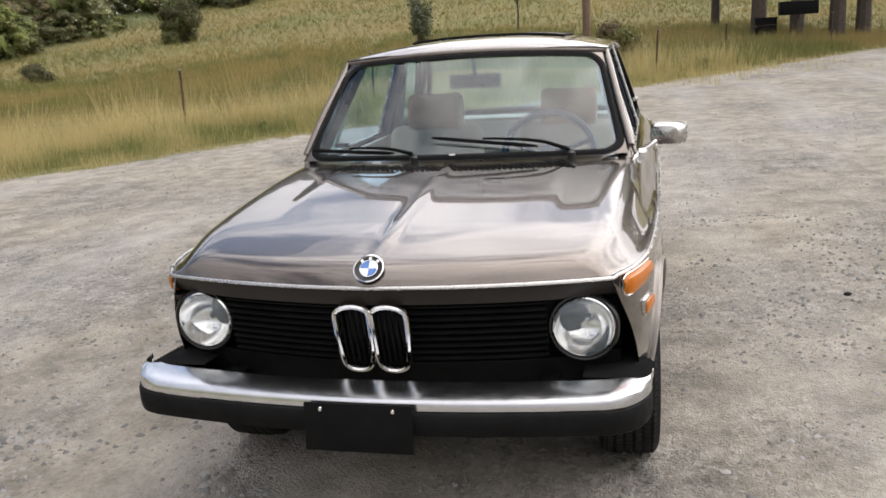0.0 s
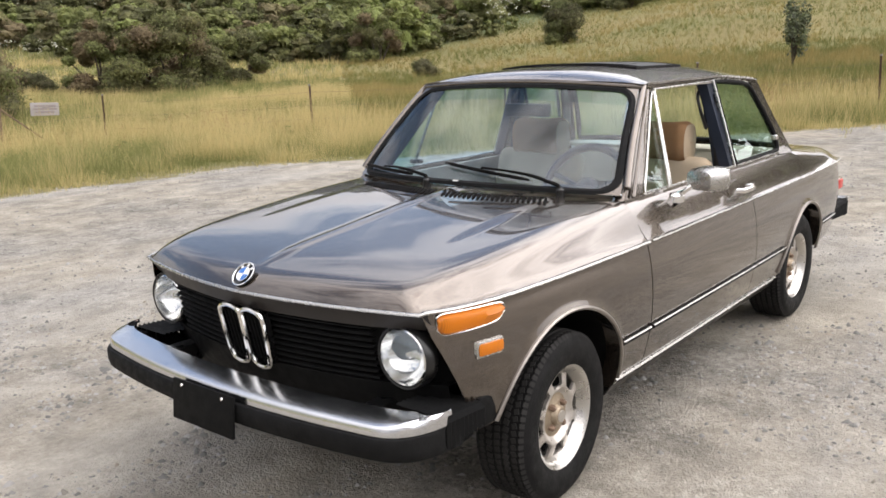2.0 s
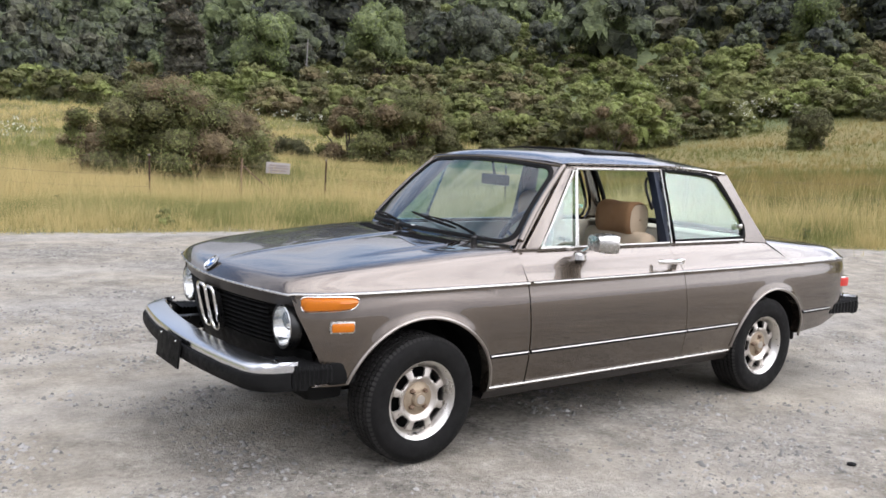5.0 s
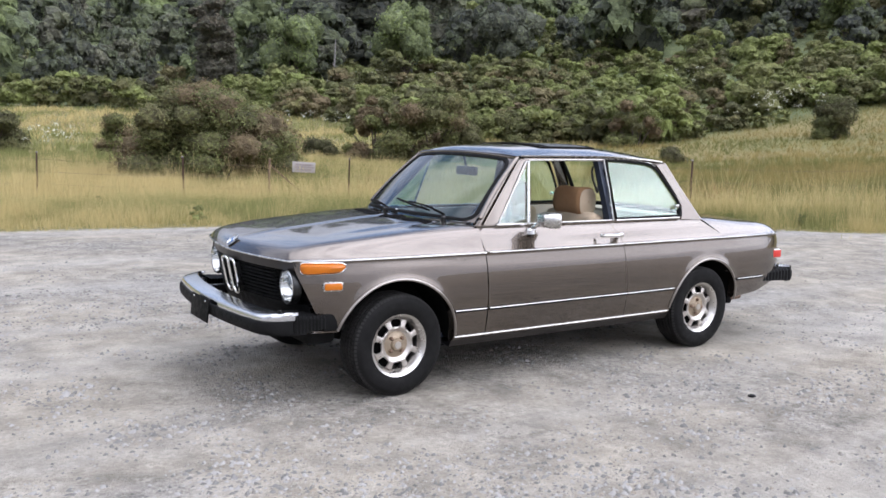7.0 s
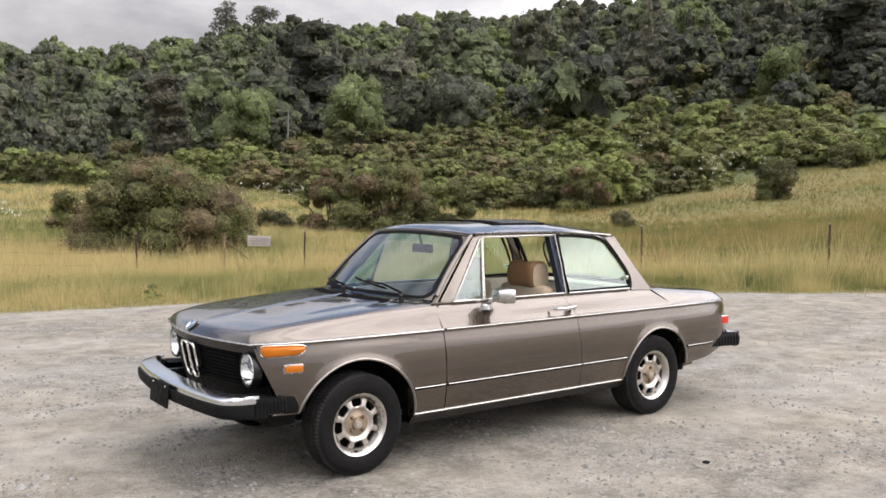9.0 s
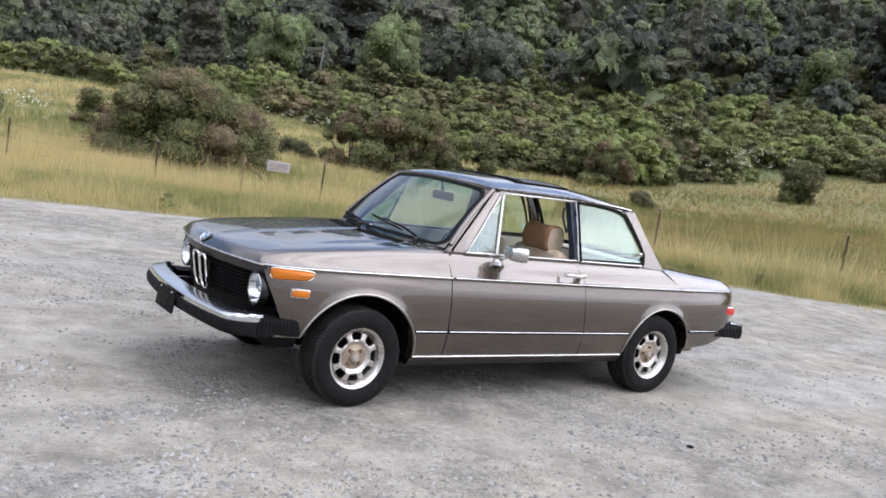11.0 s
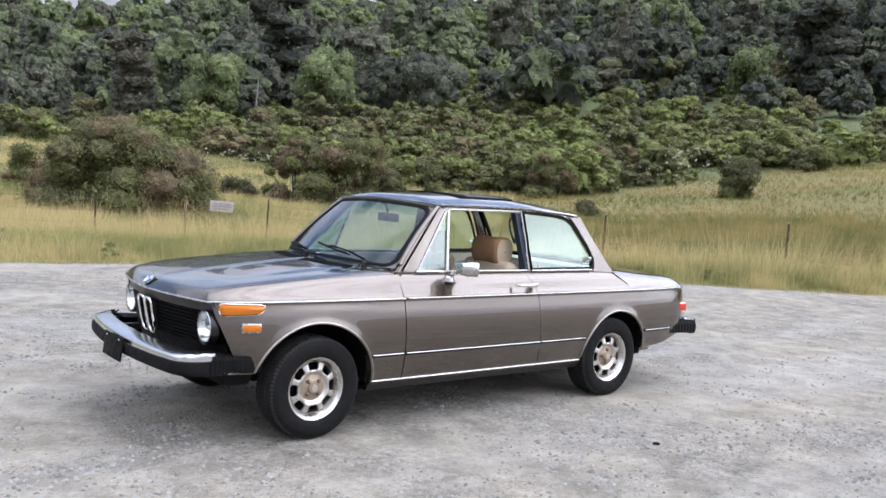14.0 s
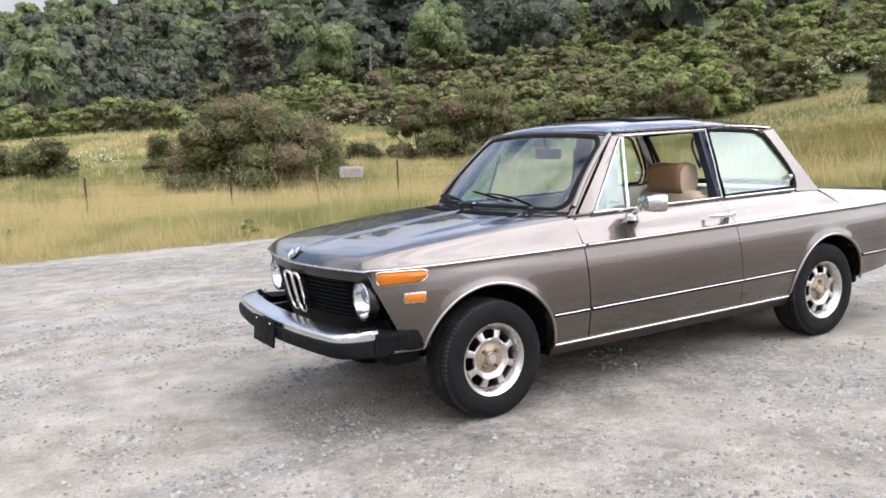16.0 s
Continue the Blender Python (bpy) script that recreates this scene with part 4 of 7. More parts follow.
def in_meadow(lo, hi, s_min, az_lo=-192, az_hi=-88):
    def pick(n):
        xs, ys = np.zeros(0), np.zeros(0)
        while len(xs) < n:
            far = np.sqrt(rng.uniform(lo * lo, hi * hi, n))
            az = np.radians(rng.uniform(az_lo, az_hi, n))
            x, y = MID[0] + far * np.cos(az), MID[1] + far * np.sin(az)
            s = edge_distance(x, y)
            keep = (s > s_min) & (rng.random(n) < 0.15 + 0.85 * ease(s_min, 0.7, s))
            xs, ys = np.r_[xs, x[keep]], np.r_[ys, y[keep]]
        return xs[:n], ys[:n]
    return pick


blades(57000, in_meadow(10, 24, -0.25), 0.40, 0.0042, "meadow_grass", "knee-high green and straw-coloured meadow grass by the lot")
def by_the_fence(n):
    """Tufts of long stalks along the fence."""
    i = rng.integers(0, len(POSTS) - 2, n)
    u = rng.random(n)
    a, b = np.array(POSTS)[i], np.array(POSTS)[i + 1]
    p = a + (b - a) * u[:, None] + rng.normal(0, 1.3, (n, 2))
    return p[:, 0], p[:, 1]


def along_edge(n):
    """Places within a hand of the lot's edge, in tufts."""
    x, y = in_meadow(9, 26, -0.3)(n * 6)
    e = edge_distance(x, y)
    tuft = np.array([noise.noise((a * 1.1, b * 1.1, 6.0)) for a, b in zip(x, y)])
    order = np.argsort(np.abs(e - 0.15) - 1.2 * tuft + 0.3 * rng.random(len(x)))[:n]
    return x[order], y[order]


POSTS = [(8.8, -18.7), (4.8, -18.9), (0.35, -18.5), (-2.92, -17.3), (-6.97, -16.0), (-10.3, -12.8), (-11.4, -8.15), (-13.5, -4.9), (-16.4, -2.1), (-20.0, 0.9), (-24.0, 3.0), (-33.3, 7.7)]
blades(5000, by_the_fence, 0.95, 0.008, "tall_grass", "long pale straw stalks growing along the fence", 0.8)
blades(28000, in_meadow(24, 45, 0.0, -134, -88), 0.48, 0.010, "meadow_grass", "tall dry golden meadow grass beyond the fence")
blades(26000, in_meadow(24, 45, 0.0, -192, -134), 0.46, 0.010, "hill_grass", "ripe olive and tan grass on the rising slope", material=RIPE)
blades(15000, in_meadow(45, 95, 0.0, -134, -88), 0.50, 0.026, "meadow_grass", "far meadow grass below the woods")
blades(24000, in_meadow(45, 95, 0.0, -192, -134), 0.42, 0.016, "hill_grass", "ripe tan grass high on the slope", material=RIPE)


blades(9000, along_edge, 0.17, 0.007, "edge_weeds", "low green weeds and grass tufts spilling over the gravel edge", 0.0, 0.55)


def oat_heads(n, pick, tall, name, label, material, shade):
    """Nodding seed heads on top of the grass: a few thin flakes each."""
    x, y = pick(n)
    clump = np.array([noise.noise((a * 0.45, b * 0.45, 2.0)) for a, b in zip(x, y)])
    keep = rng.random(n) < 0.45 + 1.2 * clump
    x, y = x[keep], y[keep]
    n = len(x)
    z = land(x, y) + tall * rng.uniform(0.7, 1.25, n)
    p = np.repeat(np.c_[x, y, z], 5, 0) + rng.normal(0, 1, (n * 5, 3)) * (0.022, 0.022, 0.075)
    v, f, t = leaf_cards(p, 0.010, np.c_[np.clip(shade + 0.25 * rng.normal(size=n * 5), 0, 1), np.clip(0.85 + 0.15 * rng.normal(size=n * 5), 0, 1), np.zeros(n * 5)], 0.0, None, 3)
    ob = big_mesh(name, v, f, material, t)
    tagged(ob, label, "grass", kind="stuff")


def build_weeds():
    spots = []
    x, y = in_meadow(10, 30, 0.4)(1500)
    for a, b in zip(x, y):
        if noise.noise((a * 0.35, b * 0.35, 4.0)) > 0.18 and len(spots) < 90:
            w = rng.uniform(0.16, 0.4)
            spots.append((a, b, float(land(a, b)) - 0.02, w, w * rng.uniform(0.6, 1.1), rng.uniform(0.25, 0.75), rng.uniform(0.0, 0.25), rng.uniform(0.1, 0.8), "low", 90, 0.028))
    many_crowns("meadow_weeds", "leafy green weed clumps dotted through the meadow grass", "weeds", spots, LEAF)


build_weeds()
oat_heads(13000, in_meadow(10, 26, 0.3), 0.42, "oat_seed_heads", "pale straw seed heads nodding over the meadow grass", BLADE, 0.3)


def dock_patch(n):
    """Where the reddish dock stands: in patches by the lot's edge and the fence."""
    places = np.array([(-4.6, -9.3), (-3.2, -9.0), (-5.4, -15.9), (-4.6, -16.4), (-9.6, -6.0), (-12.5, -3.4)])
    p = places[rng.integers(0, len(places), n)] + rng.normal(0, 0.55, (n, 2))
    return p[:, 0], p[:, 1]


oat_heads(1500, dock_patch, 0.60, "dock_stalks", "rusty red-brown dock seed stalks among the grass", DOCK, 0.5)


def seed_heads(az, far, n, spread, tall):
    """Pale flowering umbels over the brush."""
    x0, y0, _ = polar(az, far)
    x, y = x0 + rng.normal(0, spread, n), y0 + rng.normal(0, spread * 0.6, n)
    z = land(x, y) + tall * rng.uniform(0.55, 1.0, n)
    p = np.repeat(np.c_[x, y, z], 9, 0) + rng.normal(0, 0.11, (n * 9, 3)) * (1, 1, 0.5)
    v, f, t = leaf_cards(p, 0.05, np.c_[rng.random(len(p)), np.zeros((len(p), 2))], 1.5)
    return v, f, t


def build_seed_heads():
    vs, fs, ts, base = [], [], [], 0
    for az, far, n, spread, tall in ((-144.3, 70, 20, 1.6, 3.4), (-146.0, 71, 20, 1.6, 3.4), (-118, 68, 20, 2.6, 2.0), (-115, 70, 18, 2.8, 1.9), (-99, 42, 14, 0.8, 1.6), (-151, 95, 26, 2.0, 3.2), (-140, 92, 18, 2.5, 3.4), (-106, 50, 14, 2.5, 1.7), (-118, 98, 22, 5, 3.4)):
        v, f, t = seed_heads(az, far, n, spread, tall)
        vs.append(v), fs.append(f + base), ts.append(t)
        base += len(v)
    ob = big_mesh("flowering_umbels", np.concatenate(vs), np.concatenate(fs), BLOSSOM, np.concatenate(ts))
    tagged(ob, "pale cream flowering umbels standing among the brush", "wildflowers", kind="stuff")


build_seed_heads()


# ---- fence ----


def fence_post(x, y, tall=1.2, lean=0.0):
    z = float(land(x, y))
    thing = new("fence_post")
    thing.location = (x, y, z)
    thing.rotation_euler = (radians(lean), radians(-lean * 0.6), 0.3 * x)
    bm = bmesh.new()
    add_box(bm, (-0.022, -0.005, -0.1), (0.022, 0.005, tall))
    add_box(bm, (-0.005, 0.005, -0.1), (0.005, 0.034, tall))
    for k in range(9):
        add_box(bm, (-0.008, -0.011, tall - 0.09 - 0.11 * k), (0.008, -0.005, tall - 0.065 - 0.11 * k))
    part("shaft", bm, STEEL_POST, thing)
    bm = bmesh.new()
    add_box(bm, (-0.024, -0.007, tall), (0.024, 0.036, tall + 0.03), 0.004)
    part("cap", bm, BOARD, thing, "pale painted tip")
    return tagged(thing, "rusted steel fence post leaning slightly in the grass", "fence post", "posts of the wire fence")


def build_fence():
    leans = [1, -2, 2, -1, 1, -3, 3, -1, 2, -2, 1, 0]
    tops = []
    for (x, y), lean in zip(POSTS, leans):
        fence_post(x, y, 1.2, lean)
        tops.append((x, y, float(land(x, y))))
    for h in (0.45, 0.75, 1.05):
        bm = bmesh.new()
        pts = []
        for a, b in zip(tops, tops[1:]):
            for u in (0, 0.25, 0.5, 0.75):
                sag = 0.05 * 4 * u * (1 - u)
                pts.append([a[k] + (b[k] - a[k]) * u + ((h - sag) if k == 2 else 0) for k in range(3)])
        add_tube(bm, pts, 0.0025, 4)
        tagged(part("fence_wire", bm, WIRE), "thin rusted strand of fence wire between the posts", "fence wire", "strands of the wire fence")


build_fence()


def build_sign():
    """Faded notice hung on the wire by the braced timber post."""
    x, y = -5.86, -16.45
    z = float(land(x, y))
    thing = new("notice_sign")
    thing.matrix_world = pose(x, y, z + 0.98, 90, 3, 203)
    bm = bmesh.new()
    add_box(bm, (-0.44, -0.14, -0.008), (0.44, 0.14, 0.008), 0.004)
    part("board", bm, BOARD, thing)
    for row, w in ((0.065, 0.33), (0.0, 0.37), (-0.065, 0.29)):
        bm = bmesh.new()
        add_box(bm, (-w, row - 0.02, 0.009), (w, row + 0.02, 0.012))
        part("text_bar", bm, INK, thing)
    for sx in (-0.36, 0.36):
        bm = bmesh.new()
        add_tube(bm, [(sx, 0.14, 0), (sx, 0.19, 0.0)], 0.004, 5)
        part("wire_tie", bm, WIRE, thing)
    tagged(thing, "small faded white notice board hanging on the wire fence", "sign")
    post = new("brace_post")
    bx, by = -4.95, -16.6
    bz = float(land(bx, by))
    post.location = (bx, by, bz)
    bm = bmesh.new()
    add_tube(bm, [(0, 0, -0.1), (0.01, 0, 0.6), (0, 0.01, 1.2)], [0.034, 0.032, 0.028], 8)
    part("upright", bm, TIMBER, post)
    bm = bmesh.new()
    add_tube(bm, [(0, 0, 1.05), (-1.15, 0.35, 0.0)], [0.02, 0.02], 6)
    part("diagonal_brace", bm, TIMBER, post)
    tagged(post, "weathered timber fence post with a diagonal brace", "fence post")


build_sign()


def build_pole():
    x, y, z = polar(-171.3, 33)
    thing = new("utility_pole")
    thing.location = (x, y, z)
    bm = bmesh.new()
    add_tube(bm, [(0, 0, -0.2), (0, 0, 3.5), (0.03, 0, 7.5)], [0.15, 0.14, 0.11], 12)
    part("shaft", bm, TIMBER, thing)
    bm = bmesh.new()
    add_box(bm, (-0.9, -0.05, 6.7), (0.9, 0.05, 6.82), 0.01)
    part("crossarm", bm, TIMBER, thing)
    tagged(thing, "orange-brown timber utility pole standing in the grass", "utility pole")
    for az, far, w, h, raise_by in ((177.0, 40.3, 0.9, 0.75, 0.0), (175.2, 39.8, 1.5, 0.55, 1.0)):
        x, y, z = polar(az, far)
        box = new("bin" if raise_by == 0 else "notice_board")
        box.location = (x, y, z)
        bm = bmesh.new()
        add_box(bm, (-w / 4, -w / 2, raise_by), (w / 4, w / 2, raise_by + h), 0.03)
        part("body", bm, MATTE, box)
        bm = bmesh.new()
        if raise_by:
            add_box(bm, (-0.05, -0.05, -0.05), (0.05, 0.05, raise_by))
            part("leg", bm, BARK, box)
        else:
            add_box(bm, (-w / 4 - 0.03, -w / 2 - 0.03, h), (w / 4 + 0.03, w / 2 + 0.03, h + 0.05), 0.01)
            part("lid", bm, MATTE, box)
        tagged(box, "dark bin standing under the trees" if raise_by == 0 else "dark board on a post under the trees", "bin" if raise_by == 0 else "board")


build_pole()


# ---- loose stones on the lot ----
def build_stones(n=125000):
    close = rng.random(n) < 0.4
    far = np.where(close, 0.9 + 5.0 * rng.random(n) ** 0.8, 1.2 + 13.0 * rng.random(n) ** 0.85)
    az = np.radians(rng.uniform(-215, -60, n))
    x, y = MID[0] - 0.4 + far * np.cos(az), MID[1] - 1.0 + far * np.sin(az)
    keep = edge_distance(x, y) < 0.3
    clump = np.array([noise.noise((a * 0.7, b * 0.7, 1.0)) for a, b in zip(x, y)])
    patch = np.array([noise.noise((a * 2.3, b * 2.3, 4.0)) for a, b in zip(x, y)])
    keep &= rng.random(n) < 0.40 + 1.0 * clump + 0.8 * patch
    x, y, patch = x[keep], y[keep], patch[keep]
    n = len(x)
    r = 0.0034 + 0.0105 * rng.random(n) ** 3.0 * (1 + 0.9 * np.clip(patch, 0, 1))
    shape = np.array([(1, 0, -.3), (.3, .95, -.2), (-.8, .6, -.3), (-.8, -.6, -.25), (.3, -.95, -.3), (.2, .15, .85), (-.35, -.25, .7)])
    faces = np.array([(0, 1, 5), (1, 2, 5), (2, 6, 5), (2, 3, 6), (3, 4, 6), (4, 5, 6), (4, 0, 5)])
    a = rng.uniform(0, math.tau, n)
    c, s = np.cos(a)[:, None], np.sin(a)[:, None]
    v = shape[None] * (1 + 0.34 * rng.normal(size=(n, 7, 3))) * (r[:, None, None] * np.stack([rng.uniform(0.8, 1.4, n), np.ones(n), rng.uniform(0.5, 0.9, n)], -1)[:, None])
    px = v[:, :, 0] * c - v[:, :, 1] * s + x[:, None]
    py = v[:, :, 0] * s + v[:, :, 1] * c + y[:, None]
    pz = v[:, :, 2] + r[:, None] * 0.18
    verts = np.stack([px, py, pz], -1).reshape(-1, 3)
    f = (faces[None] + 7 * np.arange(n)[:, None, None]).reshape(-1, 3)
    tone = np.where(rng.random(n) < 0.55, 0.35 * rng.random(n), 0.75 + 0.25 * rng.random(n))
    tint = np.c_[tone, (rng.random(n) < 0.25) * rng.random(n), np.zeros(n)]
    ob = big_mesh("loose_gravel", verts, f, STONE, np.repeat(tint, 7, 0), smooth=True)
    tagged(ob, "loose grey and tan crushed stones scattered over the lot", "gravel", kind="stuff")


build_stones()


def big_stone(x, y, r, label):
    bm = bmesh.new()
    bmesh.ops.create_icosphere(bm, subdivisions=2, radius=r)
    for v in bm.verts:
        v.co *= 1 + 0.35 * noise.noise(v.co * (1.4 / r) + Vector((x, y, 0)))
        v.co.z *= 0.45
    ob = part("stone", bm, MATTE)
    ob.location = (x, y, r * 0.3)
    tagged(ob, label, "stone")


big_stone(-0.54, 1.753, 0.021, "dark flat stone lying on the gravel")


# ---- the car ----
car = new("car")
tagged(car, "brown metallic two-door vintage sedan parked on the gravel, driver window open", "car")

BELT = 0.795
half_width = smooth_curve([-2.17, -2.12, -2.0, -1.8, -1.37, -0.43, 0.7, 1.2, 1.6, 1.78, 1.87],
                          [0.675, 0.715, 0.748, 0.765, 0.778, 0.785, 0.782, 0.770, 0.742, 0.700, 0.655])
side_swell = smooth_curve([0.24, 0.28, 0.33, 0.38, 0.45, 0.52, 0.60, 0.68, 0.74, 0.78, 0.795], [-0.082, -0.042, -0.024, -0.011, 0.004, 0.012, 0.015, 0.010, 0.002, -0.006, -0.004])
nose_rise = smooth_curve([0.6, 0.95, 1.3, 1.6, 1.85, 2.0], [0.164, 0.149, 0.121, 0.092, 0.062, 0.050])
boot_rise = smooth_curve([-2.2, -2.0, -1.8, -1.5, -1.2], [0.062, 0.080, 0.094, 0.122, 0.150])


def front_edge(y):
    return 1.988 - 0.03 * abs(y) - 0.225 * y * y


def side_y(x, z):
    return half_width(x) + side_swell(z)


def shoulder(d):
    """How much of the rise is reached d metres in from the belt line."""
    return 1 - math.exp(-(max(d, 0.0) / 0.068) ** 1.8)


def lip(d):
    """The same at the nose and tail, where the edge turns more sharply."""
    return 1 - math.exp(-(max(d, 0.0) / 0.034) ** 1.1)


def shoulder_z(f):
    return BELT - 0.004 + 0.150 * shoulder(f) + 0.003 * f / 0.1


def hood_z(x, y):
    d_side = half_width(min(x, 1.87)) - abs(y)
    d_front = front_edge(y) - x
    a, b, k = shoulder(d_side), lip(d_front), 0.25
    h = max(k - abs(a - b), 0) / k
    z = BELT - 0.004 + nose_rise(x) * max(0.0, min(a, b) - h * h * k * 0.25) + 0.014 * (1 - (abs(y) / 0.75) ** 2) * ease(0, 0.25, d_front)
    z += 0.006 * math.exp(-((y / 0.016) ** 2)) * ease(0.05, 0.25, d_front)
    fold = ease(0.9, 0.3, abs(x - 0.95) / 0.7)
    z += 0.007 * fold * (1 - ease(0.44, 0.47, abs(y)))
    return z


def arch_low(x, bottom):
    """Lower edge of the side, over both wheel arches."""
    z = bottom
    for cx, cz, r in ARCHES:
        if abs(x - cx) < r:
            z = max(z, cz + math.sqrt(r * r - (x - cx) ** 2))
    return z


ARCHES = ((1.275, 0.285, 0.378), (-1.255, 0.295, 0.342))


def columns(x0, x1):
    xs = set(np.linspace(x0, x1, max(4, int(abs(x1 - x0) / 0.045))).round(4).tolist())
    for cx, cz, r in ARCHES:
        for k in range(33):
            x = round(cx + r * math.cos(math.pi * k / 32), 4)
            if x0 < x < x1:
                xs.add(x)
        for e in (-r - 0.0006, r + 0.0006):
            if x0 < cx + e < x1:
                xs.add(round(cx + e, 4))
    return sorted(xs)


def bottom_edge(x):
    """Lower edge of the bodywork away from the arches."""
    if x > 1.4:
        return 0.40
    if x < -1.5:
        return float(np.interp(x, [-2.17, -1.98, -1.87, -1.59], [0.46, 0.40, 0.36, 0.335]))
    return 0.268


def side_sheet(bm, s, x0, x1, slant0=0.0, slant1=0.0, top=BELT, with_shoulder=False, front_cut=False):
    """Side of the body between two joints; slants lean the joints. s: 1 for the left side, -1 for the right."""
    rows = []
    for x in columns(x0, x1):
        low = arch_low(x, bottom_edge(x))
        u = (x - x0) / (x1 - x0)
        lean = slant0 * max(0, 1 - u * 6) + slant1 * max(0, 1 - (1 - u) * 6)
        col = []
        zs = [low + (top - low) * f for f in (0, 0.03, 0.10, 0.2, 0.32, 0.45, 0.58, 0.7, 0.8, 0.88, 0.95, 0.975, 1.0)]
        in_arch = low > bottom_edge(x) + 1e-6
        xx = x + lean * (zs[0] - 0.6)
        col.append((xx, s * (side_y(xx, max(zs[0], 0.3)) - 0.05), zs[0] + (0.012 if in_arch else 0.0)))
        if in_arch:
            col.append((xx, s * (side_y(xx, zs[0]) + 0.006), zs[0]))
        else:
            col.append((xx, s * (side_y(xx, zs[0]) + 0.0), zs[0]))
        for z in zs[1:]:
            xx = x + lean * (z - 0.6)
            if front_cut:
                limit = float(np.interp(z, [0.40, 0.48, 0.6, 0.72, 0.80], [1.715, 1.745, 1.80, 1.85, 1.868]))
                xx = min(xx, limit)
            flare = 0.0
            for cx, cz, r in ARCHES:
                d = math.hypot(xx - cx, z - cz) - r
                if 0 <= d < 0.07 and z > cz - 0.05:
                    flare = max(flare, 0.004 * (1 - d / 0.07) ** 2 + (0.004 if d < 0.022 else 0))
            col.append((xx, s * (side_y(xx, z) + flare), z))
        if with_shoulder:
            for f in (0.010, 0.022, 0.036, 0.050, 0.065, 0.082, 0.0995, 0.10):
                z = shoulder_z(f) if f < 0.10 else 0.942
                xx = x + lean * (z - 0.6) * (1.8 if z > 0.86 and u < 0.3 else 1)
                col.append((xx, s * (half_width(xx) - f), z))
        rows.append(col)
    add_grid(bm, rows)


def tube_part(name, pts, r, material, parent, label="", n=8, flat=1.0, closed=False, up=(0, 0, 1)):
    bm = bmesh.new()
    add_tube(bm, pts, r, n, closed, flat, up)
    return part(name, bm, material, parent, label)


def hood_back(y):
    return max(0.7025, 0.70 + 0.16 * (1 - (y / 0.70) ** 2))


def build_hood():
    bm = bmesh.new()
    rows = []
    us = np.r_[np.linspace(0, 0.8, 24), np.linspace(0.83, 0.95, 8), np.linspace(0.96, 1.0, 9)]
    vs = np.r_[np.linspace(-1, -0.80, 11), np.linspace(-0.77, 0.77, 61), np.linspace(0.80, 1, 11)]
    for u in us:
        row = []
        for v in vs:
            y = v * 0.70
            for _ in range(4):
                x = 0.70 + (front_edge(y) - 0.70) * u
                y = v * half_width(min(x, 1.87))
            back = hood_back(y)
            x = back + (front_edge(y) - back) * u
            row.append((x, y, hood_z(x, y)))
        rows.append(row)
    add_grid(bm, rows)
    hood = part("hood", bm, PAINT, car, solid=0.003, sharp=60)
    # bright strip round the nose and along the fender tops
    pts = []
    for y in np.linspace(-0.655, 0.655, 41):
        pts.append((front_edge(y) + 0.004, y, BELT - 0.008))
    left = [(x, half_width(x) + 0.004, BELT - 0.004) for x in np.linspace(1.86, 0.70, 30)]
    right = [(x, -y, z) for x, y, z in left[::-1]]
    tube_part("nose_trim", right + pts + left, 0.0054, TRIM, hood, "bright metal strip", 8)
    # round badge, plain quarters
    c, t = Vector((1.953, 0, 0.0)), 28
    c.z = hood_z(1.953, 0) + 0.003
    turn = Matrix.Translation(c) @ pose(0, 0, 0, 0, 45, 0)
    bm = bmesh.new()
    add_lathe(bm, [(0.0, 0.0), (0.041, 0.0), (0.043, 0.004), (0.041, 0.007), (0.038, 0.006), (0.0, 0.006)], 40, axis="z")
    bm.transform(turn)
    badge = part("badge", bm, BLACK, hood, "round enamel badge on the nose")
    bm = bmesh.new()
    add_lathe(bm, [(0.040, 0.004), (0.0435, 0.0085), (0.040, 0.0095), (0.0385, 0.007)], 40, axis="z")
    add_lathe(bm, [(0.024, 0.006), (0.0265, 0.0088), (0.025, 0.009), (0.0235, 0.007)], 40, axis="z")
    bm.transform(turn)
    part("badge_ring", bm, CHROME, badge)
    for k in range(4):
        bm = bmesh.new()
        fan = [(0, 0, 0.0072)] + [(0.0245 * math.cos(a), 0.0245 * math.sin(a), 0.0072) for a in np.linspace(k * math.pi / 2, (k + 1) * math.pi / 2, 9)]
        add_slab(bm, fan, (0, 0, 0.0012))
        bm.transform(turn)
        part("badge_quarter", bm, ENAMEL_W if k % 2 else ENAMEL_B, badge)
    # small letter ticks on the badge rim
    for k in (-1, 0, 1):
        bm = bmesh.new()
        a = math.pi + k * 0.75
        add_box(bm, (-0.0045, -0.004, 0.0062), (0.0045, 0.004, 0.0078), turn=pose(0.0325 * math.cos(a), 0.0325 * math.sin(a), 0, 0, 0, math.degrees(a)))
        bm.transform(turn)
        part("badge_mark", bm, ENAMEL_W, badge)


build_hood()


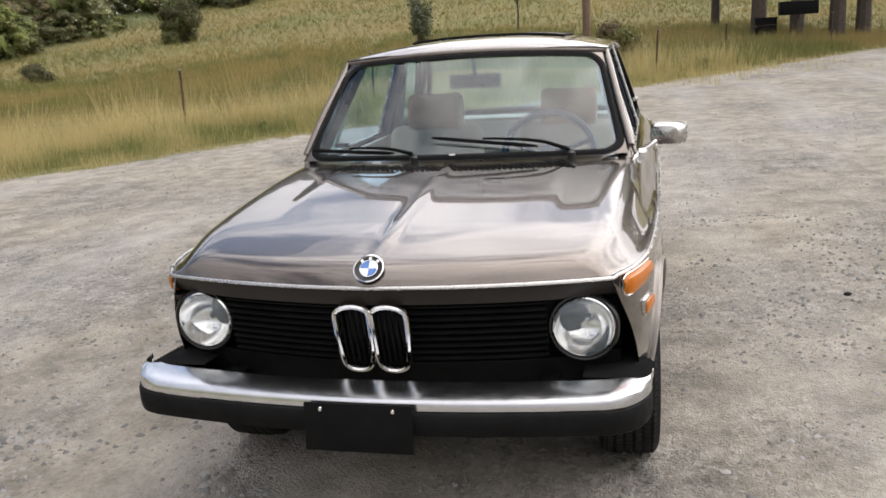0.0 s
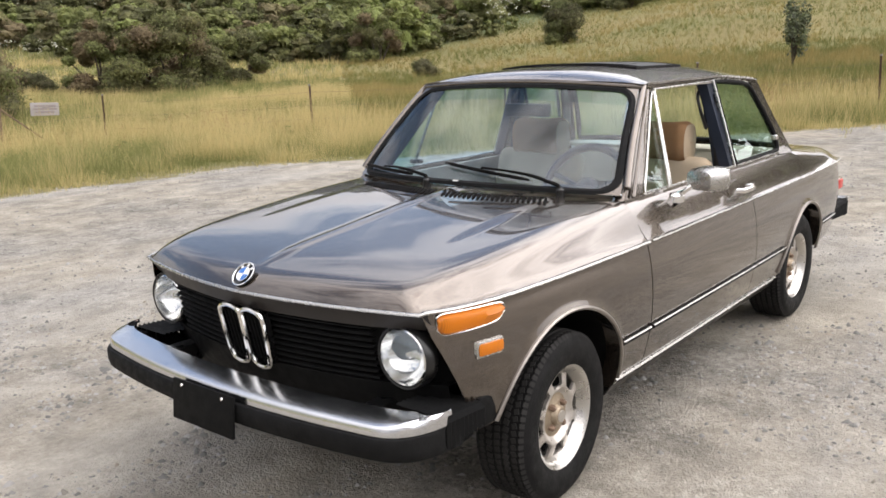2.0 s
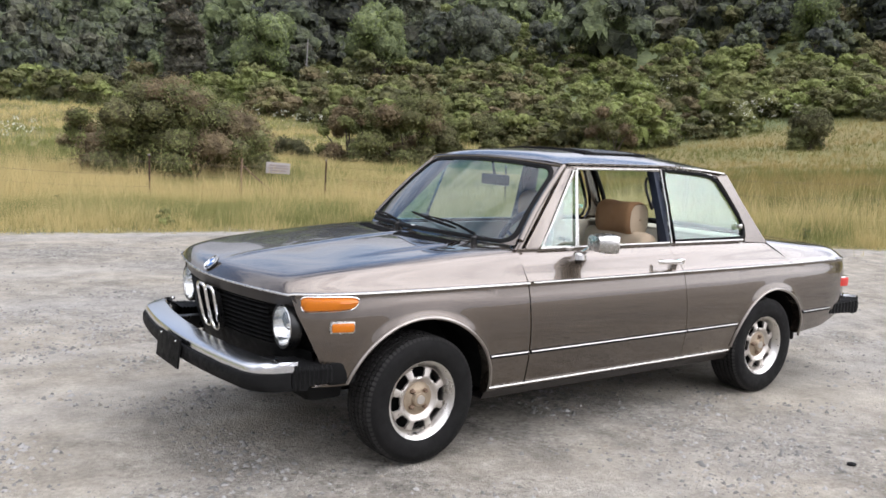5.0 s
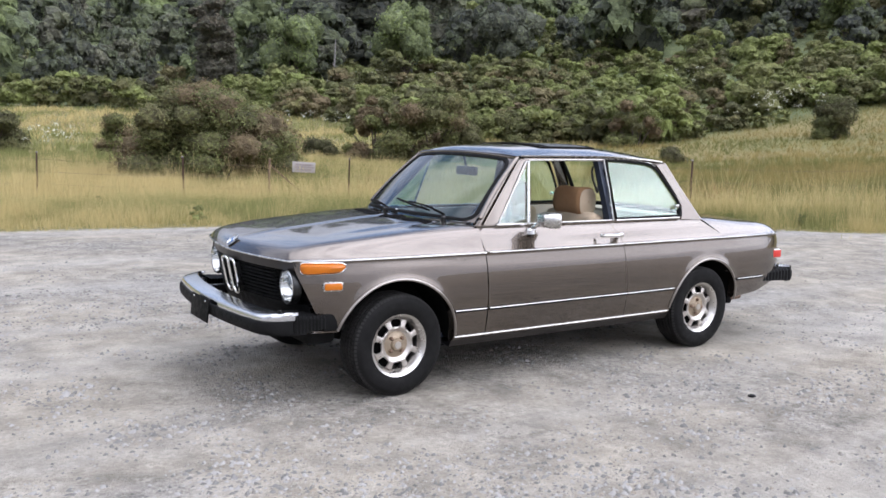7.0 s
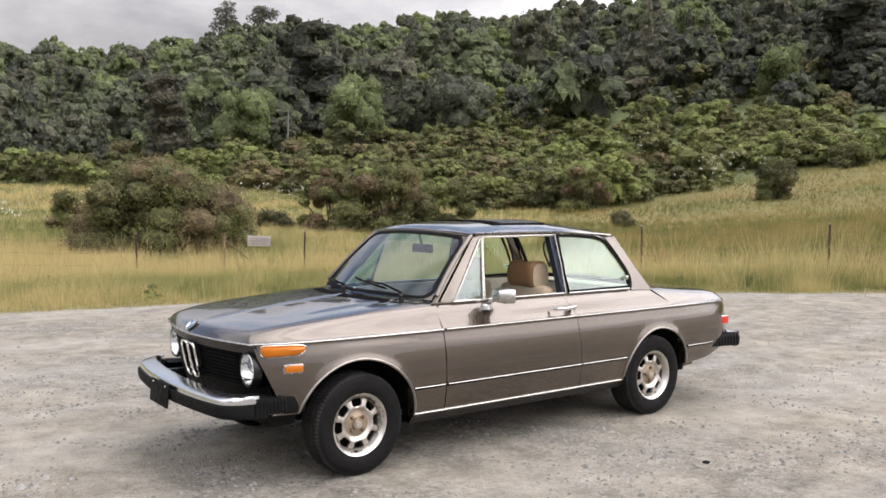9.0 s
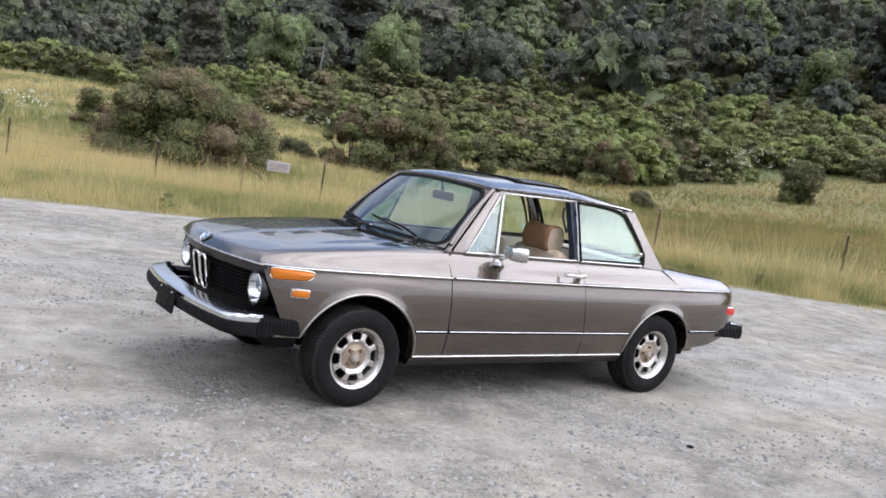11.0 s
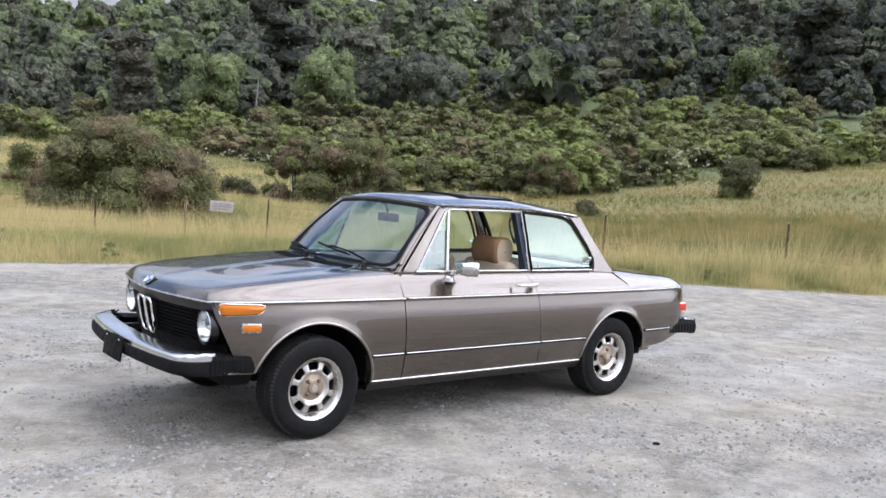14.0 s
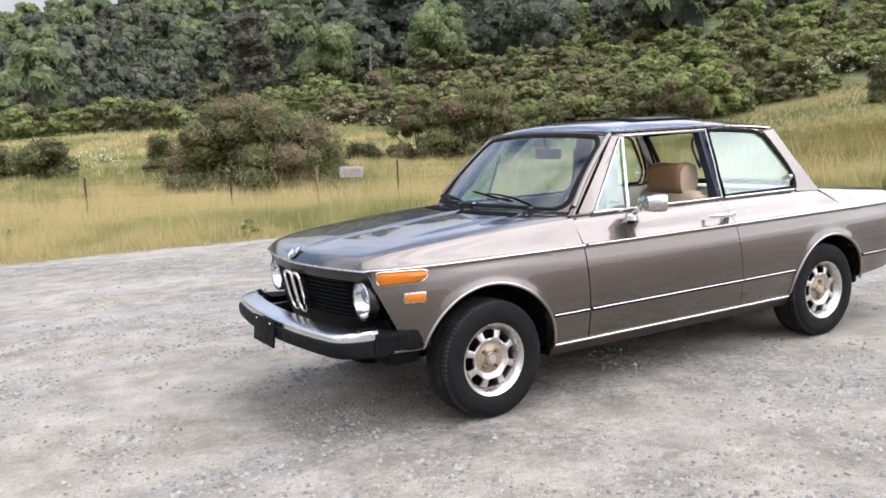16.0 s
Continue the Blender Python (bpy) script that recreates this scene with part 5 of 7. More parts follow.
def build_cowl():
    """Panel between hood and windscreen, with its row of slots."""
    bm = bmesh.new()
    rows = []
    for y in np.linspace(-0.685, 0.685, 41):
        back = hood_back(y)
        foot = 0.665 + 0.175 * (1 - (y / 0.70) ** 2)
        z0 = hood_z(back, y)
        rows.append([(back + 0.012, y, z0 - 0.002), (back, y, z0 - 0.001), (0.5 * (back + foot) - 0.005, y, z0 + 0.004), (foot - 0.03, y, z0 + 0.008), (foot - 0.06, y, z0 + 0.004)])
    add_grid(bm, rows)
    cowl = part("cowl", bm, PAINT, car)
    for y0, y1 in ((-0.50, -0.05), (-0.005, 0.45)):
        n = 22
        for k in range(n):
            y = y0 + (y1 - y0) * (k + 0.5) / n
            back = hood_back(y) + 0.068
            bm = bmesh.new()
            rows = []
            for d in np.linspace(0, 0.080, 5):
                yy = y + 0.5 * d
                w = 0.0062 if 0 < d < 0.078 else 0.0042
                rows.append([(back + d, yy + e, hood_z(back + d, yy + e) + 0.0035) for e in (-w, w)])
            add_grid(bm, rows)
            part("intake_slot", bm, DARK, cowl, "", solid=0.002)


build_cowl()


def build_front():
    """Blacked-out nose with grille bars, twin upright frames and round lamps."""
    def face_x(y, z):
        back = np.interp(z, [0.40, 0.46, 0.54, 0.60, 0.73, 0.775, 0.79], [0.115, 0.085, 0.058, 0.045, 0.020, 0.010, 0.006])
        return front_edge(y) - back - 0.03 * ease(0.45, 0.66, abs(y)) * (1 - ease(0.70, 0.78, z))

    bm = bmesh.new()
    ys = np.linspace(-0.668, 0.668, 45)
    add_grid(bm, [[(face_x(y, z), y, z) for y in ys] for z in (0.732, 0.745, 0.765, 0.788)])
    part("nose_panel", bm, SATIN, car, "dark nose panel under the bright strip", solid=0.003)
    bm = bmesh.new()
    add_grid(bm, [[(face_x(y, z) - 0.004, y, z) for y in ys] for z in (0.40, 0.43, 0.47, 0.51, 0.548)])
    part("valance", bm, MATTE, car, "black lower nose panel", solid=0.003)
    bm = bmesh.new()
    add_grid(bm, [[(face_x(y, z) - 0.045, y, z) for y in ys] for z in np.linspace(0.54, 0.74, 6)])
    add_grid(bm, [[(face_x(y, z) - d, y, z) for y in ys] for z, d in ((0.548, 0.004), (0.548, 0.05))])
    add_grid(bm, [[(face_x(y, z) - d, y, z) for y in ys] for z, d in ((0.734, 0.002), (0.734, 0.05))])
    grille = part("grille", bm, MATTE, car, "black recessed grille backing")
    for s in (-1, 1):
        for k in range(9):
            z = 0.557 + 0.0205 * k
            bm = bmesh.new()
            rows = []
            for y in np.linspace(0.085, 0.475, 9):
                x = face_x(y, z)
                rows.append([(x - 0.018, s * y, z - 0.004), (x - 0.008, s * y, z - 0.002), (x - 0.006, s * y, z + 0.002), (x - 0.014, s * y, z + 0.008), (x - 0.03, s * y, z + 0.009)])
            add_grid(bm, rows)
            part("grille_bar", bm, MATTE, grille)
    # twin upright frames
    twin = new("twin_frame")
    twin.parent = car
    for s in (-1, 1):
        corners = [(0.010, 0.722), (0.050, 0.734), (0.092, 0.722), (0.104, 0.690), (0.096, 0.570), (0.080, 0.540), (0.046, 0.533), (0.018, 0.545), (0.007, 0.580), (0.004, 0.690)]
        pts = []
        n = len(corners)
        for i in range(n):
            p0, p1, p2, p3 = (np.array(corners[(i + k) % n]) for k in (-1, 0, 1, 2))
            for u in (0, 0.33, 0.66):
                q = 0.5 * (2 * p1 + (p2 - p0) * u + (2 * p0 - 5 * p1 + 4 * p2 - p3) * u * u + (3 * p1 - p0 - 3 * p2 + p3) * u ** 3)
                pts.append((face_x(0.05, q[1]) + 0.020, s * q[0], q[1]))
        tube_part("frame", pts, 0.0085, CHROME, twin, "chrome frame", 8, 1.0, True, (1, 0, 0))
        bm = bmesh.new()
        inner = [(p[0] - 0.03, p[1], p[2]) for p in pts]
        vs0, vs1 = [bm.verts.new(p) for p in pts], [bm.verts.new(p) for p in inner]
        for i in range(len(pts)):
            j = (i + 1) % len(pts)
            bm.faces.new((vs0[i], vs0[j], vs1[j], vs1[i]))
        bm.faces.new(vs1)
        part("duct", bm, BLACK, twin)
        for k in range(5):
            y = 0.020 + 0.017 * k
            bm = bmesh.new()
            add_box(bm, (-0.010, s * y - 0.002, -0.085), (0.004, s * y + 0.002, 0.085), turn=pose(face_x(0.05, 0.635) + 0.006, 0, 0.635, 0, 13, 0))
            part("upright_bar", bm, MATTE, twin)
    # lamps
    for s in (-1, 1):
        lamp = new("headlight")
        lamp.parent = car
        lamp.location = (1.868, s * 0.572, 0.643)
        prof = [(0.098, -0.05), (0.098, -0.008), (0.094, -0.002), (0.089, -0.004), (0.087, -0.02)]
        bm = bmesh.new()
        add_lathe(bm, prof, 40, axis="x")
        part("surround", bm, BLACK, lamp)
        bm = bmesh.new()
        add_lathe(bm, [(0.087, -0.016), (0.087, -0.006), (0.083, -0.003), (0.081, -0.008)], 40, axis="x")
        part("rim", bm, CHROME, lamp)
        bm = bmesh.new()
        add_lathe(bm, [(0.082, -0.008), (0.075, -0.03), (0.055, -0.055), (0.030, -0.070), (0.0, -0.074)], 36, axis="x")
        part("reflector", bm, BOWL, lamp, "mirror-bright reflector bowl")
        bm = bmesh.new()
        add_lathe(bm, [(0.012, -0.06), (0.012, -0.035), (0.009, -0.028), (0.0, -0.026)], 16, axis="x")
        part("bulb_cap", bm, CHROME, lamp)
        bm = bmesh.new()
        add_lathe(bm, [(0.083, -0.004), (0.070, 0.006), (0.045, 0.014), (0.02, 0.017), (0.0, 0.0175)], 36, axis="x")
        lens = part("lens", bm, CLEAR, lamp, "clear ribbed glass lens")
        lens.visible_shadow = False
        # amber indicator wrapping the corner, and the small marker behind it
        bm = bmesh.new()
        rows = []
        path = [(1.830, 0.676), (1.805, 0.690), (1.768, 0.705), (1.726, 0.718), (1.685, 0.729), (1.640, 0.740), (1.600, 0.746)]
        for u in np.linspace(0, 1, 21):
            x, y = (float(np.interp(u * 6, range(7), [p[k] for p in path])) for k in (0, 1))
            end = abs(2 * u - 1)
            lo = 0.716 + 0.010 * u + 0.024 * end ** 7
            hi = 0.783 - 0.004 * u - 0.010 * end ** 9
            out = 0.020 * (1 - 0.6 * end ** 6)
            rows.append([(x, s * (y - 0.01), lo), (x + 0.3 * out, s * (y + out * 0.6), lo + 0.006), (x + 0.4 * out, s * (y + out), lo + 0.55 * (hi - lo)), (x + 0.3 * out, s * (y + out * 0.72), hi - 0.010), (x, s * (y - 0.01), hi)])
        add_grid(bm, rows)
        turn = part("turn_signal", bm, AMBER, car, "amber corner indicator lens")
        ring = [r[0] for r in rows] + [r[4] for r in rows[::-1]]
        tube_part("bezel", [(x + 0.002, y + s * 0.012, z) for x, y, z in ring], 0.0034, CHROME, turn, "", 6, 1.0, True)
        bm = bmesh.new()
        ym = side_y(1.685, 0.655)
        add_box(bm, (1.622, s * (ym - 0.02), 0.633), (1.720, s * (ym + 0.014), 0.674), 0.013)
        for v in bm.verts:
            v.co.y += s * (side_y(v.co.x, 0.655) - ym)
        marker = part("side_marker", bm, AMBER, car, "amber side marker lens")
        bm = bmesh.new()
        add_box(bm, (1.617, s * (ym - 0.02), 0.626), (1.727, s * (ym + 0.009), 0.681), 0.013)
        for v in bm.verts:
            v.co.y += s * (side_y(v.co.x, 0.655) - ym)
        part("bezel", bm, TRIM, marker)


build_front()


def bumper(name, sign, x_mid, x_end, reach=0.175):
    """Broad aluminium bumper with a rubber face. sign 1: front, -1: rear."""
    thing = new(name)
    thing.parent = car
    ys = np.r_[-0.765 * np.sin(np.linspace(math.pi / 2, 0, 46)), 0.765 * np.sin(np.linspace(0, math.pi / 2, 46))[1:]]

    def line(y):
        a = abs(y) / 0.765
        return x_mid - 0.085 * a * a - (x_mid - 0.085 - x_end) * (1 - math.sqrt(max(0.0, 1 - max(0, (a - 0.80) / 0.20) ** 2.6)))

    section_a = [(-0.105, 0.520), (-0.100, 0.535), (-0.03, 0.530), (-0.006, 0.522), (0.0, 0.512), (0.001, 0.494)]
    section_b = [(0.001, 0.492), (0.010, 0.490), (0.016, 0.482), (0.016, 0.448), (0.010, 0.428), (-0.012, 0.416), (-0.08, 0.412), (-0.09, 0.44)]

    def swept(section, taper):
        bm = bmesh.new()
        rows = []
        for y in ys:
            a = min(1, max(0, (abs(y) / 0.765 - 0.9) / 0.1))
            yy = y * (1 - 0.012 * a)
            rows.append([(sign * (line(y) + dx * (1 - taper * a)), yy, z) for dx, z in section])
        add_grid(bm, rows)
        return bm

    part("bumper_bar", swept(section_a, 0.85), ALLOY, thing, "bright brushed aluminium bar", solid=0.003)
    part("rubber_face", swept(section_b, 0.25), RUBBER, thing, "black rubber lower face", solid=0.003)
    for s in (-1, 1):
        x_a, x_b = x_end + 0.004, x_end - reach
        bm = bmesh.new()
        add_box(bm, (sign * (x_a - 0.016), s * 0.69, 0.418), (sign * (x_a + 0.002), s * 0.758, 0.497), 0.009)
        part("end_cap", bm, RUBBER, thing)
        bm = bmesh.new()
        rows = []
        n = 18
        for k in range(n + 1):
            x = x_a + (x_b - x_a) * k / n
            bulge = 0.007 if k % 2 else 0.0
            taper = 0.25 * (k / n)
            zl, zh = 0.414 + 0.06 * taper, 0.510 - 0.05 * taper
            rows.append([(sign * x, s * 0.57, zh + bulge), (sign * x, s * (0.742 + bulge), zh + bulge), (sign * x, s * (0.756 + bulge), zh + bulge - 0.014), (sign * x, s * (0.756 + bulge), zl - bulge + 0.01), (sign * x, s * 0.57, zl - bulge)])
        add_grid(bm, rows)
        part("bellows", bm, RUBBER, thing, "ribbed black rubber bellows", sharp=20)
        if sign > 0:
            bm = bmesh.new()
            add_box(bm, (x_b - 0.120, s * 0.66, 0.41), (x_b + 0.005, s * 0.742, 0.508), 0.012)
            part("mount_cover", bm, MATTE, thing)
        bm = bmesh.new()
        add_box(bm, (sign * (x_end - 0.25), s * 0.45, 0.42), (sign * (x_mid - 0.07), s * 0.51, 0.49), 0.008)
        part("bracket", bm, BLACK, thing)
    return thing


def build_bumpers():
    front = bumper("front_bumper", 1, 2.125, 1.892)
    bm = bmesh.new()
    add_box(bm, (-0.005, -0.150, -0.066), (0.005, 0.150, 0.066), 0.004, turn=pose(2.152, 0.002, 0.453, 0, -6, 0))
    plate = part("plate_holder", bm, MATTE, front, "blank black plastic plate holder")
    for y in (-0.1, 0.1):
        bm = bmesh.new()
        add_lathe(bm, [(0.0, 0.003), (0.005, 0.003), (0.006, 0.0)], 12, (2.153, y, 0.503), "x")
        part("screw", bm, CHROME, plate)
    bumper("rear_bumper", -1, 2.385, 2.272, 0.345)


build_bumpers()

WAIST = 0.937


def glass_y(z):
    return 0.685 - 0.315 * (z - WAIST)


def build_sides():
    for s in (1, -1):
        bm = bmesh.new()
        side_sheet(bm, s, 0.690, 1.868, slant0=0.06, front_cut=True)
        fender = part("fender", bm, PAINT, car, solid=0.003)
        bm = bmesh.new()
        side_sheet(bm, s, -0.4405, 0.6835, slant0=0.115, slant1=0.06, with_shoulder=True)
        door = part("door", bm, PAINT, car, solid=0.003)
        bm = bmesh.new()
        side_sheet(bm, s, -2.165, -0.4445, slant1=0.115)
        quarter = part("rear_quarter", bm, PAINT, car, solid=0.003)
        # shoulder over the rear quarter, up to the boot joint
        bm = bmesh.new()
        rows = []
        for x in np.linspace(-0.4445, -1.45, 26):
            row = []
            for f in (0.0, 0.010, 0.022, 0.036, 0.050, 0.065, 0.082, 0.0995, 0.10):
                z = shoulder_z(f) if f < 0.10 else 0.942
                xx = x + 0.115 * (z - 0.6) * max(0, 1 - (-0.448 - x) * 6) * (1.8 if z > 0.86 else 1)
                if x < -1.2:
                    xx = x + (z - BELT) / 0.142 * 0.24 * ease(-1.2, -1.45, x)
                row.append((xx, s * (half_width(xx) - f), z))
            rows.append(row)
        add_grid(bm, rows)
        part("rear_shoulder", bm, PAINT, quarter, solid=0.003)
        # bright strips
        belt = [(x, s * (half_width(x) + 0.005), BELT - 0.003) for x in np.linspace(0.678, -0.418, 24)]
        tube_part("belt_trim", belt, 0.0041, TRIM, door, "bright metal strip", 8)
        belt = [(x, s * (half_width(x) + 0.005), BELT - 0.003) for x in np.linspace(-0.427, -2.13, 36)]
        tube_part("belt_trim", belt, 0.0041, TRIM, quarter, "bright metal strip", 8)
        for owner, a, b, z in ((fender, 0.915, 0.695, 0.457), (door, 0.672, -0.452, 0.457), (quarter, -0.466, -0.905, 0.457), (quarter, -1.59, -1.90, 0.476)):
            pts = [(x, s * (side_y(x, z) + 0.005), z) for x in np.linspace(a, b, 14)]
            tube_part("rub_strip_backing", pts, 0.012, RUBBER, owner, "", 8, 0.75)
            tube_part("rub_strip", [(x, y + s * 0.006, zz + 0.004) for x, y, zz in pts], 0.0042, TRIM, owner, "bright rubbing strip", 8)
        pts = [(x, s * (side_y(x, 0.29) + 0.006), 0.296) for x in np.linspace(0.885, -0.90, 30)]
        tube_part("sill_trim", pts, 0.0062, TRIM, car, "bright sill strip", 8)
        bm = bmesh.new()
        rows = []
        for x in np.linspace(0.90, -0.92, 24):
            rows.append([(x, s * 0.60, 0.235), (x, s * 0.712, 0.235), (x, s * (side_y(x, 0.29) - 0.004), 0.275)])
        add_grid(bm, rows)
        part("sill", bm, SATIN, car, "dark lower sill", solid=0.003)
        # arch lips, paler than the paint: the light they catch is in the colour
        for owner, (cx, cz, r), lo, hi in ((fender, ARCHES[0], 19, 176), (quarter, ARCHES[1], 4, 176)):
            pts = []
            for a in np.linspace(radians(lo), radians(hi), 40):
                x, z = cx + (r + 0.008) * math.cos(a), cz + (r + 0.008) * math.sin(a)
                pts.append((x, s * (side_y(x, max(z, 0.3)) + 0.009), z))
            tube_part("arch_lip", pts, 0.0075, LIP, owner, "", 6)
        for gx, lean in ((0.687, 0.06), (-0.4425, 0.115)):
            bm = bmesh.new()
            add_slab(bm, [(gx + d + lean * (z - 0.6), s * (side_y(gx, max(z, 0.30)) - 0.010), z) for d, z in ((-0.03, 0.275), (0.03, 0.275), (0.03, 0.78), (-0.03, 0.78))], (0, -s * 0.03, 0))
            add_slab(bm, [(gx + d + lean * (z - 0.6), s * (half_width(gx) - f), z - 0.012) for d, z, f in ((-0.03, 0.79, 0.012), (0.03, 0.79, 0.012), (0.03, 0.93, 0.10), (-0.03, 0.93, 0.10))], (0, -s * 0.02, -0.01))
            part("door_jamb", bm, DARK, car)
        # handle
        bm = bmesh.new()
        hx, hz = -0.30, 0.852
        yy = half_width(hx) - 0.018
        add_tube(bm, [(hx + 0.085, s * (yy + 0.005), hz), (hx + 0.075, s * (yy + 0.032), hz + 0.001), (hx, s * (yy + 0.038), hz), (hx - 0.06, s * (yy + 0.034), hz - 0.002), (hx - 0.085, s * (yy + 0.01), hz - 0.004)], [0.009, 0.010, 0.010, 0.010, 0.009], 8, False, 1.2)
        add_box(bm, (hx - 0.108, s * (yy - 0.01), hz - 0.018), (hx - 0.062, s * (yy + 0.022), hz + 0.012), 0.006)
        part("door_handle", bm, CHROME, door, "chrome pull handle")


build_sides()


def side_plate(outline, s, thick=0.022, soft=0.0):
    """A pillar or rail: outline of (x, z) on the sloping side of the cabin."""
    bm = bmesh.new()
    add_slab(bm, [(x, s * glass_y(z), z) for x, z in outline], (0, -s * thick, 0))
    if soft:
        outer = [e for e in bm.edges if all(abs(abs(v.co.y) - glass_y(v.co.z)) < 1e-4 for v in e.verts)]
        bmesh.ops.bevel(bm, geom=outer, offset=soft, segments=3, affect="EDGES", profile=0.5)
    return bm


ROOF_RAIL = smooth_curve([-1.00, -0.96, -0.74, -0.38, 0.29, 0.42], [1.312, 1.322, 1.342, 1.358, 1.356, 1.340])
ROOF_CROWN = smooth_curve([-1.02, -0.9, -0.5, -0.1, 0.2, 0.34, 0.44], [0.020, 0.045, 0.064, 0.066, 0.055, 0.036, 0.010])


def roof_z(x, y):
    return ROOF_RAIL(x) + ROOF_CROWN(x) * (1 - min(1, abs(y) / 0.575) ** 2.6)


def roof_front(y):
    return 0.345 + 0.055 * (1 - (abs(y) / 0.575) ** 2)


SUNROOF = (-0.50, -0.02, 0.36)


def build_roof():
    bm = bmesh.new()
    us = np.r_[np.linspace(0, 0.1, 6), np.linspace(0.14, 0.86, 23), np.linspace(0.9, 1.0, 6)]
    vs = np.r_[np.linspace(-1, -0.9, 6), np.linspace(-0.86, 0.86, 27), np.linspace(0.9, 1, 6)]
    grid = [[None] * len(vs) for _ in us]
    for i, u in enumerate(us):
        for j, v in enumerate(vs):
            y = v * 0.578
            back = -0.985 - 0.03 * (1 - v * v)
            x = back + (roof_front(y) - back) * u
            grid[i][j] = (x, y, roof_z(x, y))
    vv = [[bm.verts.new(p) for p in row] for row in grid]
    for i in range(len(us) - 1):
        for j in range(len(vs) - 1):
            c = np.mean([grid[a][b] for a in (i, i + 1) for b in (j, j + 1)], axis=0)
            if SUNROOF[0] < c[0] < SUNROOF[1] and abs(c[1]) < SUNROOF[2]:
                continue
            bm.faces.new((vv[i][j], vv[i][j + 1], vv[i + 1][j + 1], vv[i + 1][j]))
    roof = part("roof", bm, PAINT, car, solid=0.004, sharp=60)
    # open sunroof: dark frame, panel slid back, raised black deflector
    x0, x1, w = SUNROOF
    bm = bmesh.new()
    ring = [(x, y, roof_z(x, y) + 0.004) for x, y in [(x1, y) for y in np.linspace(-w, w, 9)] + [(x, w) for x in np.linspace(x1, x0, 9)] + [(x0, y) for y in np.linspace(w, -w, 9)] + [(x, -w) for x in np.linspace(x0, x1, 9)]]
    add_tube(bm, ring, 0.006, 6, True)
    part("sunroof_frame", bm, RUBBER, roof, "black sunroof seal")
    bm = bmesh.new()
    add_grid(bm, [[(x, y, roof_z(x, y) + 0.006) for y in np.linspace(-w + 0.02, w - 0.02, 15)] for x in np.linspace(x0 + 0.02, x1 - 0.09, 9)])
    part("sunroof_panel", bm, BLACK, roof, "dark tilted sunroof panel", solid=0.006)
    bm = bmesh.new()
    add_grid(bm, [[(x, y, roof_z(x, y) - 0.035) for y in np.linspace(-0.56, 0.56, 13)] for x in np.linspace(-0.93, 0.32, 9)])
    part("headliner", bm, LINER, roof, "pale cloth headliner", solid=0.004)
    # gutters
    for s in (1, -1):
        pts = [(x, s * (glass_y(ROOF_RAIL(x)) + 0.018), ROOF_RAIL(x) - 0.004) for x in np.linspace(0.30, -0.95, 26)]
        low = [(0.30 + (0.66 - 0.30) * u, s * (glass_y(1.350 - 0.40 * u) + 0.018 - 0.004 * u), 1.350 - 0.405 * u) for u in np.linspace(0.06, 1, 10)]
        tube_part("gutter", pts, 0.0060, TRIM, roof, "bright rain gutter", 6)
        tube_part("pillar_gutter", low, 0.0075, PAINT, roof, "", 6)
        bm = side_plate([(0.355, 1.322), (0.30, 1.355), (0.0, ROOF_RAIL(0.0)), (-0.38, ROOF_RAIL(-0.38)), (-0.74, ROOF_RAIL(-0.74)), (-0.975, ROOF_RAIL(-0.97)), (-0.90, 1.305), (-0.83, 1.315), (-0.72, 1.322), (-0.40, 1.335), (0.20, 1.330)], s)
        part("roof_rail", bm, PAINT, roof)
        bm = side_plate([(0.715, 0.935), (0.352, 1.330), (0.30, 1.356), (0.205, 1.338), (0.252, 1.315), (0.562, 0.957), (0.560, 0.925), (0.68, 0.925)], s, 0.05, 0.014)
        part("front_pillar", bm, PAINT, roof)
        bm = side_plate([(-0.90, 1.308), (-0.975, ROOF_RAIL(-0.97)), (-1.005, 1.310), (-1.10, 1.16), (-1.245, 0.955), (-1.28, 0.915), (-1.06, 0.925), (-1.082, 0.965), (-1.088, 1.02), (-1.05, 1.10), (-0.96, 1.235)], s, 0.03)
        part("rear_pillar", bm, PAINT, roof)


build_roof()


def curved_screen(bottom, top, n=17, m=13):
    return [[tuple(np.array(bottom(v)) * (1 - u) + np.array(top(v)) * u + np.array((0.02 * math.sin(math.pi * u), 0, 0))) for v in np.linspace(-1, 1, n)] for u in np.linspace(0, 1, m)]


